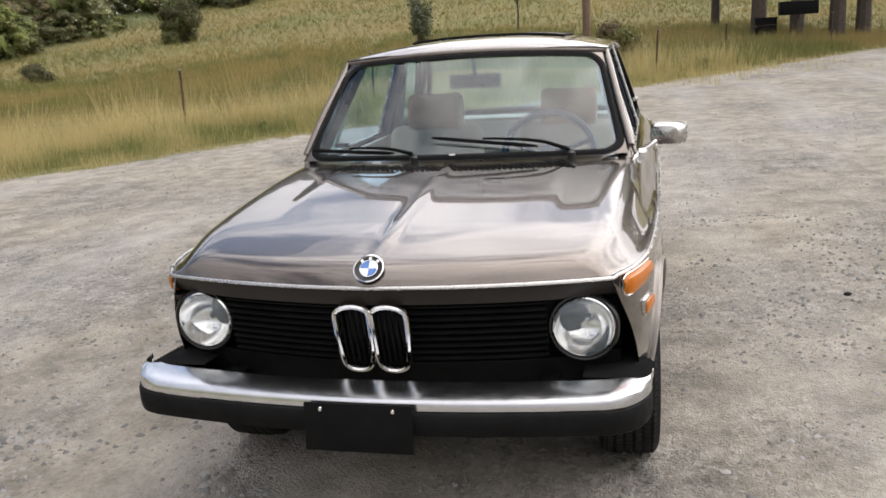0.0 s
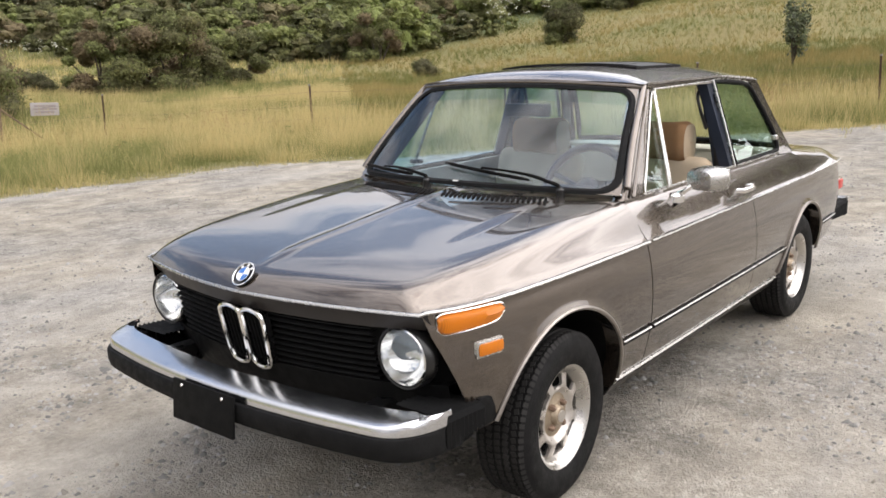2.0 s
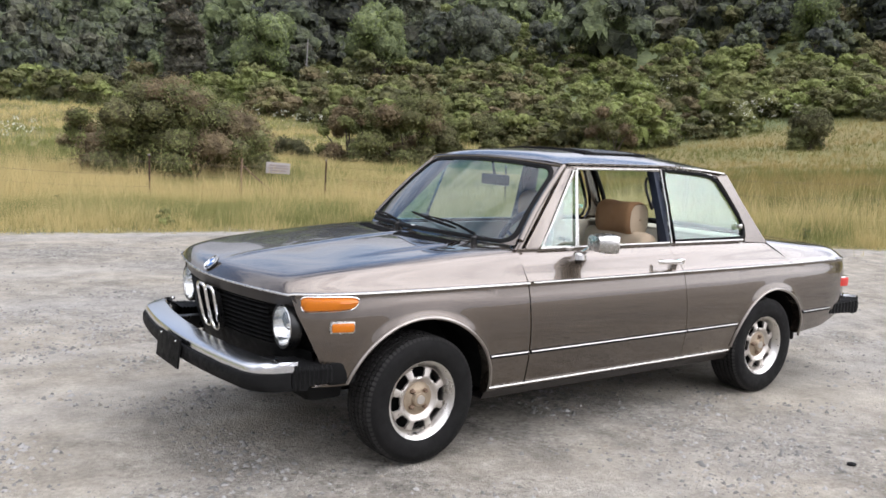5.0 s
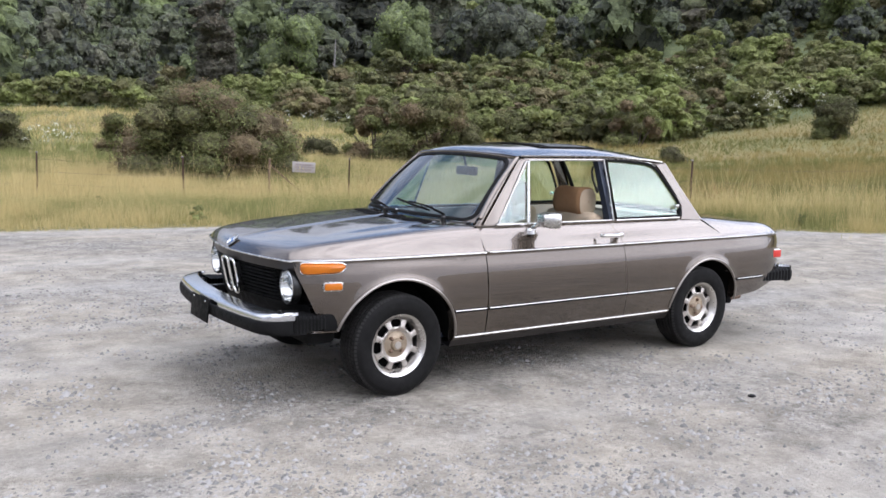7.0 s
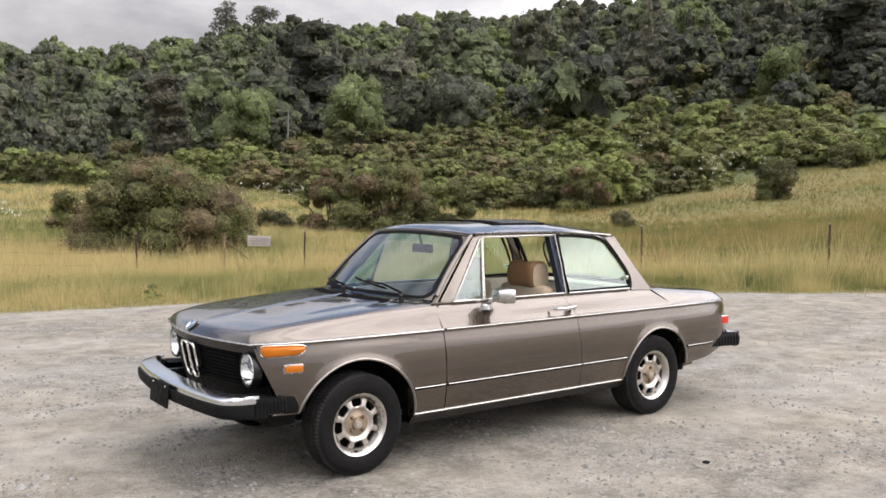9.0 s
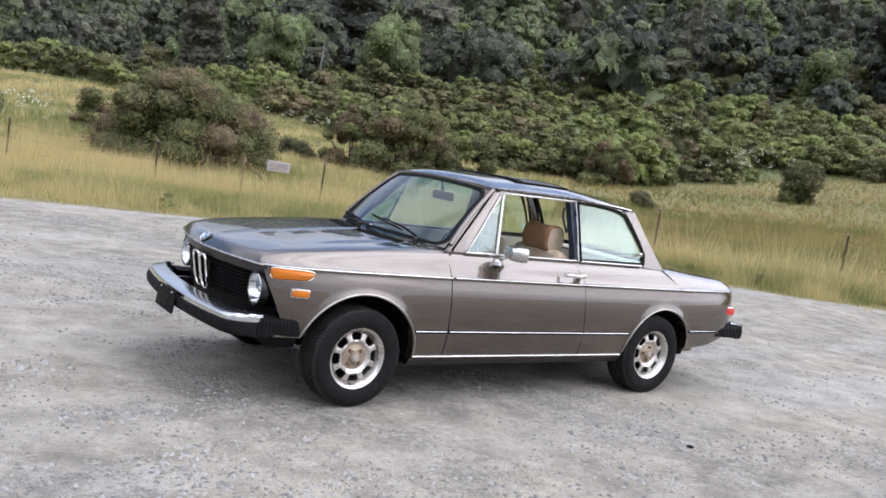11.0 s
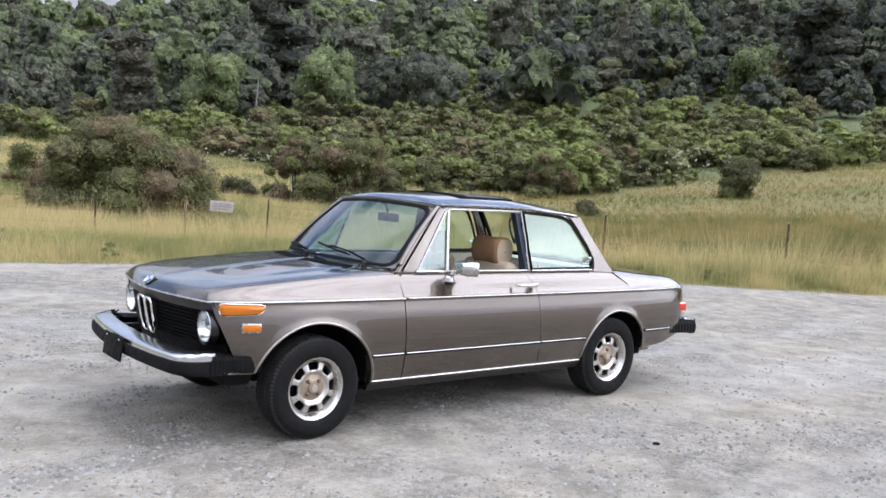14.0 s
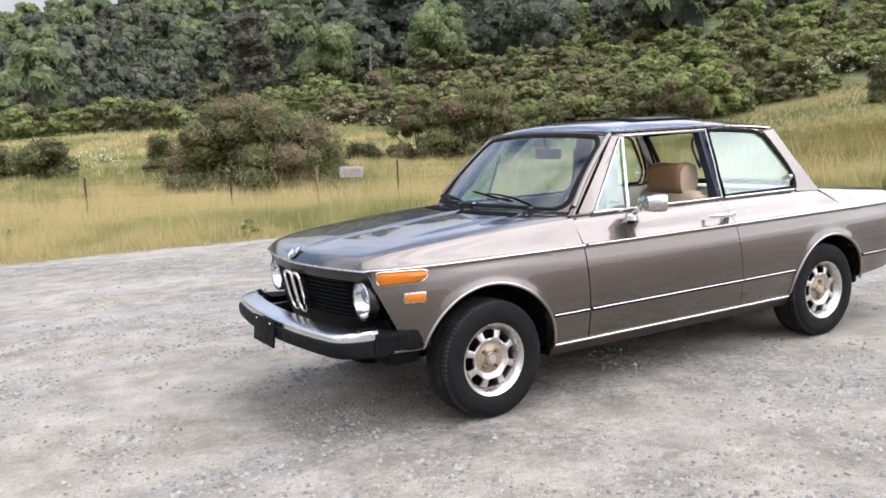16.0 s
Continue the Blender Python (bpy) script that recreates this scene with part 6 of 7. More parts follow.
def build_glass():
    def low(v):
        return (0.706 + 0.160 * (1 - v * v), 0.668 * v, 0.953 + 0.014 * (1 - v * v))

    def high(v):
        return (0.345 + 0.052 * (1 - v * v), 0.556 * v, 1.331 + 0.026 * (1 - v * v))

    rows = curved_screen(low, high)
    screen = new("windshield")
    screen.parent = car
    bm = bmesh.new()
    add_grid(bm, rows[:11])
    pane = part("pane", bm, SCREEN, screen, "clear curved windscreen glass")
    pane.visible_shadow = False
    bm = bmesh.new()
    add_grid(bm, rows[10:])
    shade = part("shade_band", bm, BAND, screen, "blue-green tinted shade band")
    shade.visible_shadow = False

    def lifted(u, v, up=0.004):
        p = np.array(low(v)) * (1 - u) + np.array(high(v)) * u
        return (p[0] + 0.02 * math.sin(math.pi * u) + 0.7 * up, p[1], p[2] + 0.7 * up)

    def outline(inset, r, up):
        """Round-cornered outline on the glass, inset and r in metres."""
        half, tall = 0.61, 0.53
        flat = []
        for sv, su, a0 in ((1, 0, -90), (1, 1, 0), (-1, 1, 90), (-1, 0, 180)):
            cv, cu = sv * (half - inset - r), (tall - inset - r) if su else inset + r
            flat += [(cu + r * math.sin(radians(a0 + 15 * k)), cv + r * math.cos(radians(a0 + 15 * k))) for k in range(7)]
        pts = []
        for (u0, v0), (u1, v1) in zip(flat, flat[1:] + flat[:1]):
            n = 10 if math.hypot(u1 - u0, v1 - v0) > 0.1 else 1
            pts += [lifted((u0 + (u1 - u0) * k / n) / tall, (v0 + (v1 - v0) * k / n) / half, up) for k in range(n)]
        return pts

    rim, lip = outline(0.0, 0.080, 0.004), outline(0.026, 0.066, 0.004)
    bm = bmesh.new()
    add_grid(bm, [ring + ring[:1] for ring in (rim, [tuple(0.5 * np.array(a) + 0.5 * np.array(b) + (0.004, 0, 0.004)) for a, b in zip(rim, lip)], lip)])
    part("seal", bm, RUBBER, screen, "black rubber seal", solid=0.003)
    for k, (u, v) in enumerate(((0, 1), (1, 1), (1, -1), (0, -1))):
        corner = bmesh.new()
        arc = [corner.verts.new(p) for p in rim[16 * k:16 * k + 7]]
        tip = corner.verts.new(lifted(u, v))
        for a, b in zip(arc, arc[1:]):
            corner.faces.new((a, b, tip))
        part("corner_fill", corner, PAINT, screen, "", solid=0.003)
    mid = np.mean([p for row in rows for p in row], axis=0)
    edge = [r[0] for r in rows[1:-1]] + rows[-1] + [r[-1] for r in rows[-2:0:-1]]
    tube_part("screen_surround", [tuple(mid + (np.array(p) - mid) * 1.028 - (0.004, 0, 0)) for p in edge], 0.015, PAINT, screen, "body-coloured windscreen surround", 10)
    tube_part("sticker", [(low(-0.02)[0] - 0.012, -0.012, 0.985), (low(-0.02)[0] - 0.012, 0.012, 0.985)], 0.006, ENAMEL_W, screen, "small white sticker", 6)

    def rlow(v):
        return (-1.255 - 0.075 * (1 - v * v), 0.625 * v, 0.945 + 0.012 * (1 - v * v))

    def rhigh(v):
        return (-0.985 - 0.045 * (1 - v * v), 0.525 * v, 1.300 + 0.02 * (1 - v * v))

    rows = [[tuple(np.array(rlow(v)) * (1 - u) + np.array(rhigh(v)) * u - np.array((0.015 * math.sin(math.pi * u), 0, 0))) for v in np.linspace(-1, 1, 15)] for u in np.linspace(0, 1, 9)]
    back = new("rear_window")
    back.parent = car
    bm = bmesh.new()
    add_grid(bm, rows)
    part("pane", bm, PANE, back).visible_shadow = False
    ring = rows[0] + [r[-1] for r in rows[1:]] + rows[-1][-2::-1] + [r[0] for r in rows[-2:0:-1]]
    tube_part("seal", ring, 0.016, RUBBER, back, "", 8, 1.0, True)
    tube_part("seal_trim", [(x - 0.010, y, z + 0.004) for x, y, z in ring], 0.006, TRIM, back, "", 6, 1.0, True)

    for s in (1, -1):
        def on(x, z, out=0.0):
            return (x, s * (glass_y(z) + out), z)

        # quarter light at the front of the door
        vent = [(0.545, 0.946), (0.318, 0.942), (0.240, 1.318), (0.262, 1.315)]
        w = new("vent_window")
        w.parent = car
        bm = bmesh.new()
        add_slab(bm, [on(x, z, -0.006) for x, z in vent], (0, -s * 0.004, 0))
        part("pane", bm, PANE, w).visible_shadow = False
        ring = []
        for (ax, az), (bx, bz) in zip(vent, vent[1:] + vent[:1]):
            ring += [on(ax + (bx - ax) * u, az + (bz - az) * u, 0.004) for u in np.linspace(0, 0.9, 8)]
        tube_part("frame", ring, 0.0058, TRIM, w, "polished metal frame", 8, 0.8, True)
        tube_part("divider", [on(0.308, 0.94, 0.005), on(0.272, 1.13, 0.005), on(0.233, 1.325, 0.005)], 0.0065, TRIM, w, "polished upright divider", 8, 0.8)
        bm = bmesh.new()
        add_box(bm, (0.338, s * 0.60, 0.965), (0.372, s * 0.66, 0.985), 0.004)
        part("latch", bm, BLACK, w)
        # door window: upper frame and sill; the pane is wound down on the driver's side
        d = new("door_window")
        d.parent = car
        tube_part("upper_frame", [on(x, np.interp(x, [-0.40, 0.24], [1.334, 1.326]), 0.006) for x in np.linspace(0.235, -0.395, 12)], 0.0052, TRIM, d, "polished metal frame", 8, 0.8)
        tube_part("sill_strip", [on(x, 0.940, 0.004) for x in np.linspace(0.56, -0.385, 16)], 0.0060, TRIM, d, "polished sill strip", 8)
        bm = bmesh.new()
        add_slab(bm, [on(-0.385, 0.93, -0.01), on(-0.425, 0.93, -0.01), on(-0.425, 1.335, -0.01), on(-0.365, 1.335, -0.01)], (0, -s * 0.05, 0))
        part("door_post", bm, NAVY, d, "dark door post")
        tube_part("post_trim", [on(-0.398, 0.937, 0.006), on(-0.408, 1.14, 0.006), on(-0.404, 1.338, 0.006)], 0.0085, TRIM, d, "polished post strip", 8, 0.6)
        # rear side window
        q = new("quarter_window")
        q.parent = car
        cs = [(-0.435, 0.945), (-0.43, 1.14), (-0.432, 1.328), (-0.60, 1.324), (-0.78, 1.310), (-0.85, 1.296), (-0.90, 1.265), (-0.98, 1.16), (-1.05, 1.055), (-1.062, 1.01), (-1.056, 0.965), (-1.035, 0.948)]
        bm = bmesh.new()
        add_slab(bm, [on(x, z, -0.006) for x, z in cs], (0, -s * 0.004, 0))
        part("pane", bm, PANE, q).visible_shadow = False
        tube_part("seal", [on(x, z, 0.000) for x, z in cs], 0.011, RUBBER, q, "black rubber seal", 8, 1.0, True)
        tube_part("bright_frame", [on(x, z + (0.012 if z > 1.2 else 0) - (0.010 if z < 0.96 else 0), 0.005) for x, z in cs[2:6]], 0.005, TRIM, q, "", 6)
        tube_part("bright_sill", [on(x, 0.938, 0.005) for x in np.linspace(-0.43, -1.04, 9)], 0.006, TRIM, q, "polished sill strip", 6)
        bm = bmesh.new()
        add_box(bm, (-1.035, s * 0.655, 1.005), (-1.005, s * 0.685, 1.03), 0.004)
        part("catch", bm, CHROME, q)


build_glass()


def build_boot():
    bm = bmesh.new()
    rows = []
    for u in np.linspace(0, 1, 25):
        row = []
        for v in np.r_[np.linspace(-1, -0.8, 9), np.linspace(-0.75, 0.75, 21), np.linspace(0.8, 1, 9)]:
            front = -1.29 - 0.15 * ease(0.86, 1.0, abs(v)) - 0.05 * (1 - v * v)
            rear = -2.205 + 0.055 * v * v
            x = front + (rear - front) * u
            y = v * half_width(max(x, -2.17))
            d = min(half_width(max(x, -2.17)) - abs(y), 1.2 * (x - rear))
            z = BELT - 0.002 + (boot_rise(x) - 0.01) * min(shoulder(half_width(max(x, -2.17)) - abs(y)), lip(x - rear)) + 0.02 * (1 - v * v) * min(1, d / 0.2)
            row.append((x, y, z))
        rows.append(row)
    add_grid(bm, rows)
    part("trunk_lid", bm, PAINT, car, solid=0.003, sharp=60)
    bm = bmesh.new()
    rows = []
    for z in (0.42, 0.48, 0.56, 0.68, 0.76, 0.793):
        rows.append([(-2.205 + 0.055 * v * v + 0.02 * ease(0.7, 0.45, z) + 0.012 * abs(v) ** 6, v * (0.69 + side_swell(z)), z) for v in np.linspace(-1, 1, 25)])
    add_grid(bm, rows)
    part("rear_panel", bm, PAINT, car, solid=0.003)
    bm = bmesh.new()
    rows = []
    for v in np.linspace(-1, 1, 21):
        rows.append([(-1.22 - 0.07 * (1 - v * v), 0.66 * v, 0.935), (-1.30 - 0.04 * (1 - v * v), 0.70 * v, 0.925)])
    add_grid(bm, rows)
    part("rear_deck", bm, PAINT, car, solid=0.003)
    for s in (1, -1):
        bm = bmesh.new()
        add_lathe(bm, [(0.0, -0.018), (0.045, -0.014), (0.054, -0.004), (0.056, 0.01)], 28, (-2.165, s * 0.60, 0.635), "x")
        lamp = part("tail_light", bm, RED, car, "round red tail lamp")
        bm = bmesh.new()
        add_lathe(bm, [(0.066, 0.012), (0.064, -0.004), (0.056, -0.004), (0.054, 0.008)], 28, (-2.165, s * 0.60, 0.635), "x")
        part("ring", bm, CHROME, lamp)
        bm = bmesh.new()
        add_box(bm, (-2.135, s * 0.688, 0.606), (-2.04, s * (side_y(-2.08, 0.64) + 0.012), 0.664), 0.008)
        mk = part("rear_marker", bm, RED, car, "red side marker lens")
        bm = bmesh.new()
        add_box(bm, (-2.145, s * 0.68, 0.599), (-2.03, s * (side_y(-2.08, 0.64) + 0.004), 0.671), 0.006)
        part("bezel", bm, CHROME, mk)


build_boot()


def build_underside():
    def box(name, lo, hi, label=""):
        bm = bmesh.new()
        add_box(bm, lo, hi, 0.015)
        part(name, bm, DARK, car, label)

    box("floor_pan", (-1.60, -0.60, 0.21), (0.90, 0.60, 0.27), "black underside")
    box("engine_block", (0.92, -0.44, 0.28), (1.50, 0.44, 0.73))
    box("boot_floor", (-2.10, -0.60, 0.36), (-1.67, 0.60, 0.70))
    for x0, x1 in ((0.80, 0.888), (-0.905, -0.80), (-1.655, -1.602)):
        box("bulkhead", (x0, -0.70, 0.275), (x1, 0.70, 0.74))
    for s in (-1, 1):
        for cx, cz, r in ARCHES:
            bm = bmesh.new()
            rows = []
            a0, a1 = (radians(19), math.pi) if cx > 0 else (0.0, math.pi - radians(8))
            for k in range(17):
                a = a0 + (a1 - a0) * k / 16
                rows.append([(cx + (r + 0.012) * math.cos(a), s * y, cz + (r + 0.012) * math.sin(a)) for y in (0.46, 0.735)])
            add_grid(bm, rows)
            fan = [bm.verts.new(row[0]) for row in rows]
            bm.faces.new(fan)
            part("wheel_well", bm, DARK, car)
    bm = bmesh.new()
    add_tube(bm, [(-0.4, 0.25, 0.19), (-1.4, 0.3, 0.18), (-2.15, 0.38, 0.24)], 0.025, 8)
    part("exhaust_pipe", bm, RUST, car)
    bm = bmesh.new()
    add_box(bm, (1.60, -0.645, 0.315), (1.775, 0.645, 0.455), 0.04)
    part("front_apron", bm, MATTE, car)


build_underside()


# ---- wheels ----
def wheel_meshes():
    """Meshes of one wheel about its own centre; outward is +y."""
    out = {}
    bm = bmesh.new()
    R, W = 0.288, 0.095
    prof = [(0.176, -W * 0.92), (0.200, -W * 1.0), (0.245, -W * 1.04), (0.272, -W * 0.97), (0.286, -W * 0.84), (R - 0.002, -W * 0.6), (R, 0), (R - 0.002, W * 0.6), (0.286, W * 0.84), (0.272, W * 0.97), (0.262, W * 1.01), (0.259, W * 1.035), (0.245, W * 1.05), (0.222, W * 1.06), (0.200, W * 1.02), (0.185, W * 0.95), (0.176, W * 0.90)]
    add_lathe(bm, prof, 64)
    out["tyre"] = bm
    bm = bmesh.new()
    n = 78
    for k in range(n):
        a = k * math.tau / n
        for j, (y, w, tilt) in enumerate(((-0.062, 0.020, 18), (-0.031, 0.022, -14), (0.0, 0.022, 10), (0.031, 0.022, -14), (0.062, 0.020, 18))):
            aa = a + (0.5 * (j % 2)) * math.tau / n
            rr = R - 0.0015 - (0.004 if abs(y) > 0.05 else 0)
            add_box(bm, (-0.0088, y - w / 2 + 0.0015, 0), (0.0088, y + w / 2 - 0.0015, 0.006), turn=pose(0, 0, 0, 0, math.degrees(aa), 0) @ pose(0, 0, rr, 0, 0, tilt))
        for s in (-1, 1):
            add_box(bm, (-0.0075, -0.008, 0), (0.0075, 0.010, 0.004), turn=pose(0, 0, 0, 0, math.degrees(a), 0) @ pose(0, s * 0.080, R - 0.0075, s * -52, 0, 0))
    out["tread"] = bm
    # pressed steel rim with eight openings
    bm = bmesh.new()
    add_lathe(bm, [(0.165, -0.07), (0.182, -0.078), (0.180, -0.070), (0.160, -0.05), (0.150, 0.02), (0.158, 0.058), (0.166, 0.072), (0.180, 0.079), (0.184, 0.084), (0.181, 0.088), (0.172, 0.084), (0.163, 0.076), (0.156, 0.060), (0.150, 0.046), (0.146, 0.040)], 64)
    out["rim"] = bm
    bm = bmesh.new()
    n_open, steps = 8, 12
    radii = [0.152, 0.1465, 0.143, 0.126, 0.107, 0.102, 0.095, 0.085, 0.074, 0.058]
    depth = [0.034, 0.047, 0.050, 0.053, 0.057, 0.058, 0.061, 0.054, 0.044, 0.042]
    N = n_open * steps
    ring = []
    for r, y in zip(radii, depth):
        row = []
        for k in range(N):
            a = k * math.tau / N
            u = (k % steps) / steps
            web = 0.5 + 0.5 * math.cos(u * math.tau)
            yy = y + (0.006 * web if 0.100 < r < 0.145 else 0.0)
            row.append(bm.verts.new((r * math.cos(a), yy, r * math.sin(a))))
        ring.append(row)
    for i in range(len(radii) - 1):
        for k in range(N):
            if (i in (2, 3) and 2 <= k % steps <= 9) or (i in (1, 4) and 3 <= k % steps <= 8):
                continue
            j = (k + 1) % N
            bm.faces.new((ring[i][k], ring[i][j], ring[i + 1][j], ring[i + 1][k]))
    edge = [e for e in bm.edges if len(e.link_faces) == 1]
    made = bmesh.ops.extrude_edge_only(bm, edges=edge)
    for v in made["geom"]:
        if isinstance(v, bmesh.types.BMVert):
            v.co.y -= 0.011
    out["disc"] = bm
    bm = bmesh.new()
    add_lathe(bm, [(0.0, 0.020), (0.05, 0.020), (0.15, -0.01), (0.15, -0.03)], 32)
    out["brake"] = bm
    bm = bmesh.new()
    add_lathe(bm, [(0.078, 0.0455), (0.062, 0.046), (0.050, 0.050), (0.038, 0.052), (0.034, 0.064), (0.030, 0.070), (0.0, 0.072)], 32)
    out["hub"] = bm
    bm = bmesh.new()
    add_lathe(bm, [(0.021, 0.070), (0.020, 0.0745), (0.0, 0.0755)], 24)
    out["hub_badge"] = bm
    bm = bmesh.new()
    add_lathe(bm, [(0.0115, 0.045), (0.0115, 0.062), (0.007, 0.068), (0.0, 0.069)], 6, (0.050, 0, 0))
    out["nut"] = bm
    return out


def build_wheels():
    mats = {"tyre": TYRE, "tread": TREAD, "rim": RIM, "disc": WHEEL, "brake": DARK, "hub": HUBM, "hub_badge": WHEEL, "nut": RUST}
    first = {}
    meshes = wheel_meshes()
    for cx, cy, s, steer in ((1.268, 0.674, 1, 2), (-1.232, 0.674, 1, 0), (1.268, -0.674, -1, 2), (-1.232, -0.674, -1, 0)):
        w = new("wheel")
        w.parent = car
        w.matrix_basis = pose(cx, cy, 0.2915, 0, 20 * cx, (0 if s > 0 else 180) + steer)
        for name in mats:
            if name not in first:
                ob = part(name, meshes[name], mats[name], w)
                first[name] = ob.data
            else:
                ob = new(name, first[name])
                ob.parent = w
            if name == "nut":
                ob.rotation_euler = (0, 0.3, 0)
                for k in range(1, 4):
                    o = new("nut", first["nut"])
                    o.parent = w
                    o.rotation_euler = (0, 0.3 + k * math.pi / 2, 0)


build_wheels()


# ---- fittings ----
def build_wipers():
    def at(y, up, off=0.016):
        v = y / 0.655
        u = up / 0.367
        x = (0.706 + 0.160 * (1 - v * v)) * (1 - u) + (0.345 + 0.052 * (1 - v * v)) * u + 0.02 * math.sin(math.pi * u)
        return (x + off, y, 0.955 + 0.014 * (1 - v * v) + up + off)

    for y_piv, y0, y1, lift0, lift1 in ((0.455, 0.33, -0.09, 0.026, 0.066), (-0.155, -0.24, -0.635, 0.016, 0.030)):
        w = new("wiper")
        w.parent = car
        foot = (hood_back(y_piv) - 0.002, y_piv, hood_z(hood_back(y_piv), y_piv) + 0.018)
        y_mid, lift = 0.5 * (y0 + y1), 0.5 * (lift0 + lift1)
        bm = bmesh.new()
        add_tube(bm, [at(y0 + (y1 - y0) * u, lift0 + (lift1 - lift0) * u, 0.014) for u in np.linspace(0, 1, 11)], [0.003] + [0.0052] * 9 + [0.003], 6, False, 1.5)
        part("blade", bm, RUBBER, w)
        bm = bmesh.new()
        pts = [foot, (foot[0] - 0.012, y_piv - 0.015, foot[2] + 0.020)]
        for u in (0.3, 0.5, 0.7, 0.85, 1.0):
            p = at(y_piv + (y_mid - y_piv) * u, lift * (0.25 + 0.75 * u) + 0.008 * math.sin(math.pi * u), 0.030)
            pts.append(p)
        add_tube(bm, pts, [0.010, 0.008, 0.007, 0.006, 0.005, 0.0045, 0.0045], 8)
        part("arm", bm, MATTE, w)
        bm = bmesh.new()
        add_lathe(bm, [(0.017, -0.03), (0.017, 0.006), (0.010, 0.012), (0, 0.012)], 16, foot, "z")
        part("pivot", bm, BLACK, w)


build_wipers()


def build_mirror():
    m = new("door_mirror")
    m.parent = car
    bm = bmesh.new()
    add_tube(bm, [(0.318, 0.715, 0.905), (0.318, 0.75, 0.925), (0.31, 0.78, 0.950), (0.29, 0.80, 0.966)], [0.016, 0.012, 0.011, 0.011], 10)
    add_lathe(bm, [(0.0, 0.018), (0.022, 0.016), (0.034, 0.006), (0.036, -0.02)], 20, (0.320, 0.715, 0.900), "z")
    part("stem", bm, CHROME, m)
    bm = bmesh.new()
    rows = []
    for u, w, h, x in ((0, 0.02, 0.014, 0.335), (0.2, 0.062, 0.034, 0.325), (0.6, 0.078, 0.042, 0.285), (0.95, 0.082, 0.044, 0.225), (1.0, 0.079, 0.041, 0.219)):
        row = []
        for k in range(24):
            a = k * math.tau / 24
            c, d = math.cos(a), math.sin(a)
            e = 0.5
            row.append((x + 0.005, 0.822 + 0.92 * w * math.copysign(abs(c) ** e, c), 0.972 + 1.12 * h * math.copysign(abs(d) ** e, d)))
        rows.append(row)
    vs = add_grid(bm, rows, True)
    bm.faces.new(vs[0])
    bmesh.ops.rotate(bm, verts=bm.verts, cent=(0.28, 0.845, 0.962), matrix=Matrix.Rotation(radians(-14), 3, "Z"))
    part("housing", bm, TRIM, m, "chrome mirror housing")
    bm = bmesh.new()
    add_box(bm, (0.226, 0.752, 0.930), (0.230, 0.892, 1.014), 0.001)
    bmesh.ops.rotate(bm, verts=bm.verts, cent=(0.28, 0.845, 0.962), matrix=Matrix.Rotation(radians(-14), 3, "Z"))
    part("mirror_glass", bm, BOWL, m)


build_mirror()


# ---- cabin ----
def rounded_block(lo, hi, r, turn=None):
    bm = bmesh.new()
    add_box(bm, lo, hi, 0)
    bmesh.ops.bevel(bm, geom=list(bm.edges), offset=r, segments=4, affect="EDGES", profile=0.5)
    if turn:
        bm.transform(turn)
    return bm


def seat(y, label):
    s = new("front_seat")
    s.parent = car
    s.location = (0, y, 0)
    tagged(s, label)
    part("cushion", rounded_block((-0.22, -0.25, 0.30), (0.30, 0.25, 0.50), 0.06), TAN, s)
    tilt = pose(-0.20, 0, 0.42, 0, -17, 0)
    part("backrest", rounded_block((-0.07, -0.25, 0.0), (0.07, 0.25, 0.58), 0.055, turn=tilt), CAMEL, s)
    bm = bmesh.new()
    rings = []
    for y in np.linspace(-0.136, 0.136, 17):
        end = abs(y) / 0.136
        r = 0.094 + 0.012 * end ** 2 - 0.016 * max(0.0, end - 0.82) / 0.18
        ring = []
        for k in range(32):
            c, d = math.cos(k * math.tau / 32), math.sin(k * math.tau / 32)
            ring.append((-0.355 + 0.82 * r * math.copysign(abs(c) ** 0.72, c), y, 1.045 + r * math.copysign(abs(d) ** 0.72, d)))
        rings.append(ring)
    add_grid(bm, rings, True)
    roll = part("headrest", bm, TAN, s, "thick saddle-shaped tan headrest")
    for side in (0, -1):
        bm = bmesh.new()
        ring = np.array(rings[side])
        mid = ring.mean(0) + (0, 0.006 if side else -0.006, 0)
        add_grid(bm, [[tuple(mid + (p - mid) * k) for p in ring] for k in (0.97, 0.6, 0.05)], True)
        part("end_panel", bm, CAMEL, roll, "paler end panel")
    for dy in (-0.07, 0.07):
        tube_part("headrest_post", [(-0.345, dy, 0.90), (-0.355, dy, 1.0)], 0.007, CHROME, s)


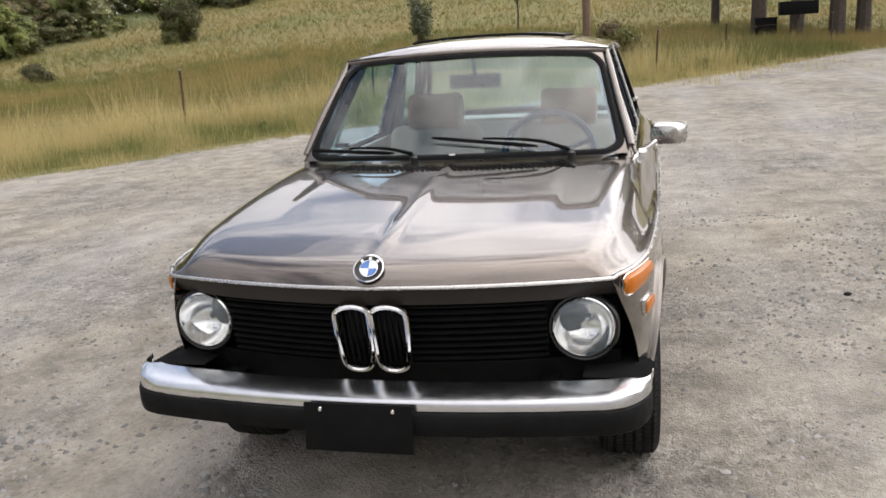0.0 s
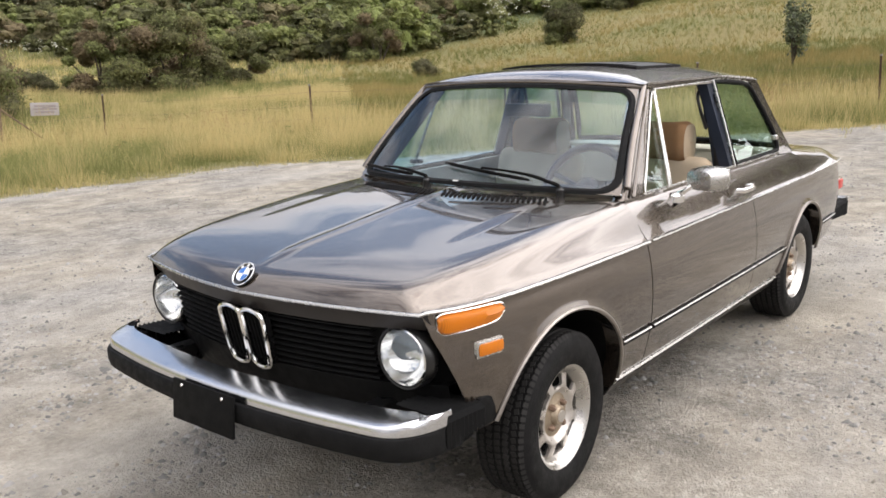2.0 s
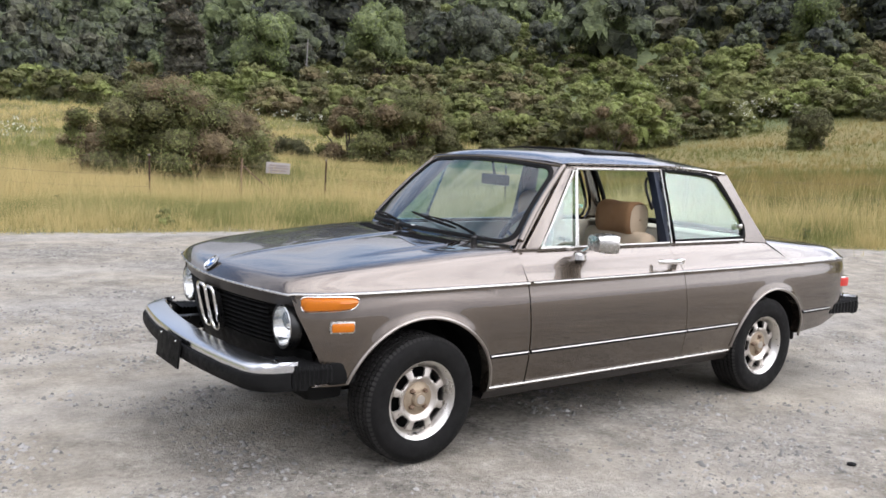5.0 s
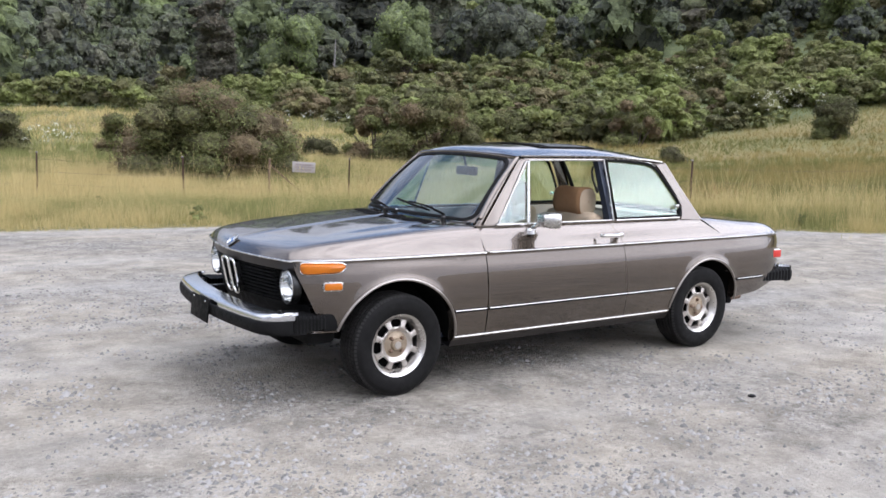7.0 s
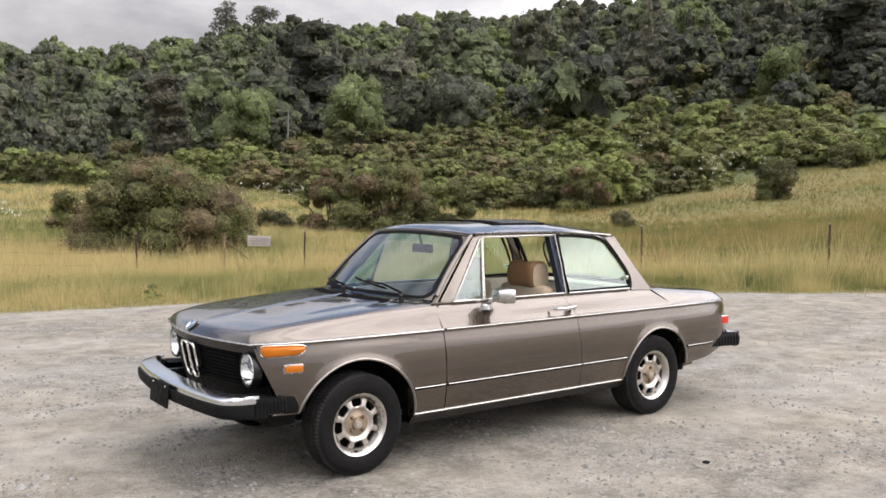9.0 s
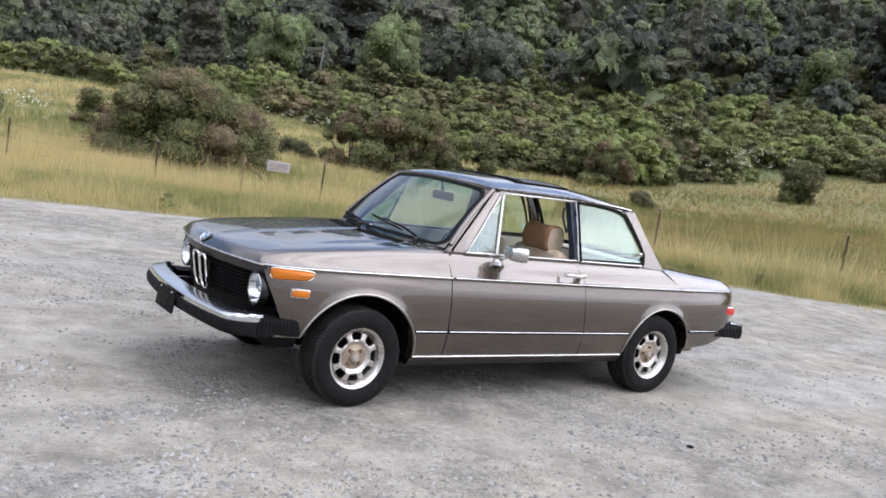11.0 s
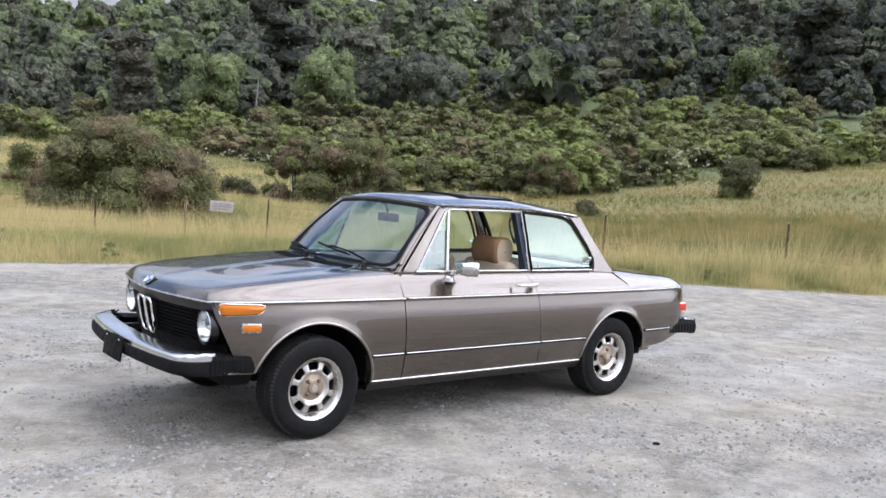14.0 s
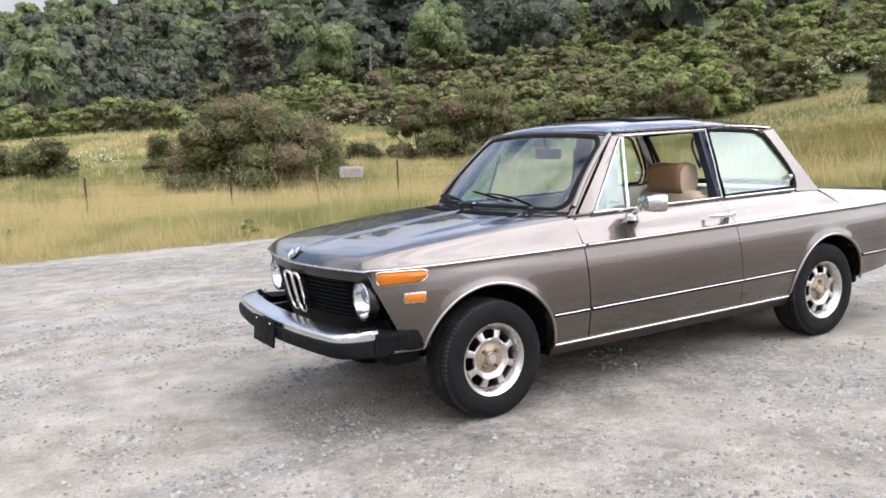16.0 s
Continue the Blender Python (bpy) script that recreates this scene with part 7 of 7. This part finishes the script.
def build_cabin():
    seat(0.35, "tan cloth driver seat with padded headrest")
    seat(-0.35, "tan cloth passenger seat with padded headrest")
    rear = new("rear_bench")
    rear.parent = car
    part("cushion", rounded_block((-1.02, -0.56, 0.30), (-0.52, 0.56, 0.52), 0.06), BEIGE, rear)
    part("backrest", rounded_block((-0.08, -0.58, 0.0), (0.06, 0.58, 0.48), 0.05, turn=pose(-1.00, 0, 0.48, 0, -18, 0)), BEIGE, rear, "beige rear backrest")
    bm = bmesh.new()
    add_box(bm, (-1.30, -0.63, 0.915), (-1.08, 0.63, 0.935), 0.005)
    part("parcel_shelf", bm, BEIGE, car)
    bm = bmesh.new()
    add_box(bm, (-1.25, -0.62, 0.27), (0.90, 0.62, 0.295))
    part("cabin_floor", bm, NAVY, car)
    for s in (1, -1):
        bm = bmesh.new()
        add_slab(bm, [(0.60, s * 0.655, 0.29), (-0.40, s * 0.655, 0.29), (-0.40, s * 0.655, 0.925), (0.60, s * 0.655, 0.925)], (0, -s * 0.025, 0))
        trim = part("door_trim", bm, BEIGE if s < 0 else TAN, car, "padded inner door panel")
        bm = bmesh.new()
        add_box(bm, (-0.30, s * 0.575, 0.62), (0.05, s * 0.632, 0.66), 0.012)
        part("armrest", bm, NAVY, trim)
        bm = bmesh.new()
        add_slab(bm, [(-0.42, s * 0.66, 0.29), (-1.15, s * 0.66, 0.29), (-1.15, s * 0.66, 0.925), (-0.42, s * 0.66, 0.925)], (0, -s * 0.02, 0))
        part("rear_side_trim", bm, BEIGE, car)
        bm = bmesh.new()
        add_slab(bm, [(-0.415, s * 0.60, 0.92), (-0.475, s * 0.60, 0.92), (-0.475, s * (glass_y(1.33) - 0.03), 1.345), (-0.40, s * (glass_y(1.33) - 0.03), 1.345)], (0, -s * 0.018, 0))
        part("inner_post", bm, NAVY, car, "dark blue padded inner post")
        loop = [(-0.375 + 0.045 * math.sin(a) * (0.6 + 0.4 * math.cos(a)), s * (0.535 - 0.02 * math.cos(a)), 1.20 + 0.085 * math.cos(a)) for a in np.linspace(0, math.tau, 21)[:-1]]
        tube_part("belt_loop", loop, 0.008, BLACK, car, "hanging black belt strap", 6, 1.0, True)
        tube_part("seat_belt", [(-0.41, s * 0.575, 1.27), (-0.41, s * 0.60, 1.0), (-0.40, s * 0.61, 0.6)], 0.014, BLACK, car, "", 6, 0.4)
    # dashboard
    bm = bmesh.new()
    rows = []
    for y in np.linspace(-0.63, 0.63, 21):
        hump = 0.035 * math.exp(-(((y - 0.34) / 0.2) ** 4))
        fx = 0.66 + 0.15 * (1 - (y / 0.66) ** 2)
        rows.append([(fx + 0.02, y, 0.925), (fx - 0.10, y, 0.925 + hump * 0.6), (0.46, y, 0.905 + hump), (0.42, y, 0.88 + hump), (0.44, y, 0.74), (0.52, y, 0.62), (0.60, y, 0.30)])
    add_grid(bm, rows)
    part("dashboard", bm, NAVY, car, "dark blue-black padded dashboard", solid=0.004)
    wheel = new("steering_wheel")
    wheel.parent = car
    wheel.matrix_basis = pose(0.36, 0.320, 0.905, 0, 64, 0)
    ring = [(0.195 * math.cos(a), 0.195 * math.sin(a), 0) for a in np.linspace(0, math.tau, 49)[:-1]]
    tube_part("rim", ring, 0.017, NAVY, wheel, "", 10, 1.0, True)
    for a in (0.35, math.pi - 0.35, math.pi + 0.25, -0.25):
        a += math.pi / 2
        tube_part("spoke", [(0.04 * math.cos(a), 0.04 * math.sin(a), -0.015), (0.185 * math.cos(a), 0.185 * math.sin(a), 0)], 0.011, NAVY, wheel, "", 6, 0.5)
    bm = bmesh.new()
    add_lathe(bm, [(0.0, 0.012), (0.045, 0.008), (0.06, -0.01), (0.045, -0.05), (0.03, -0.28)], 24, axis="z")
    part("hub", bm, NAVY, wheel)
    mir = new("rear_view_mirror")
    mir.parent = car
    bm = bmesh.new()
    add_box(bm, (0.30, -0.115, 1.205), (0.325, 0.115, 1.265), 0.010)
    part("housing", bm, BLACK, mir)
    tube_part("stalk", [(0.315, 0, 1.255), (0.33, 0, 1.30), (0.34, 0, 1.345)], 0.008, BLACK, mir)


build_cabin()
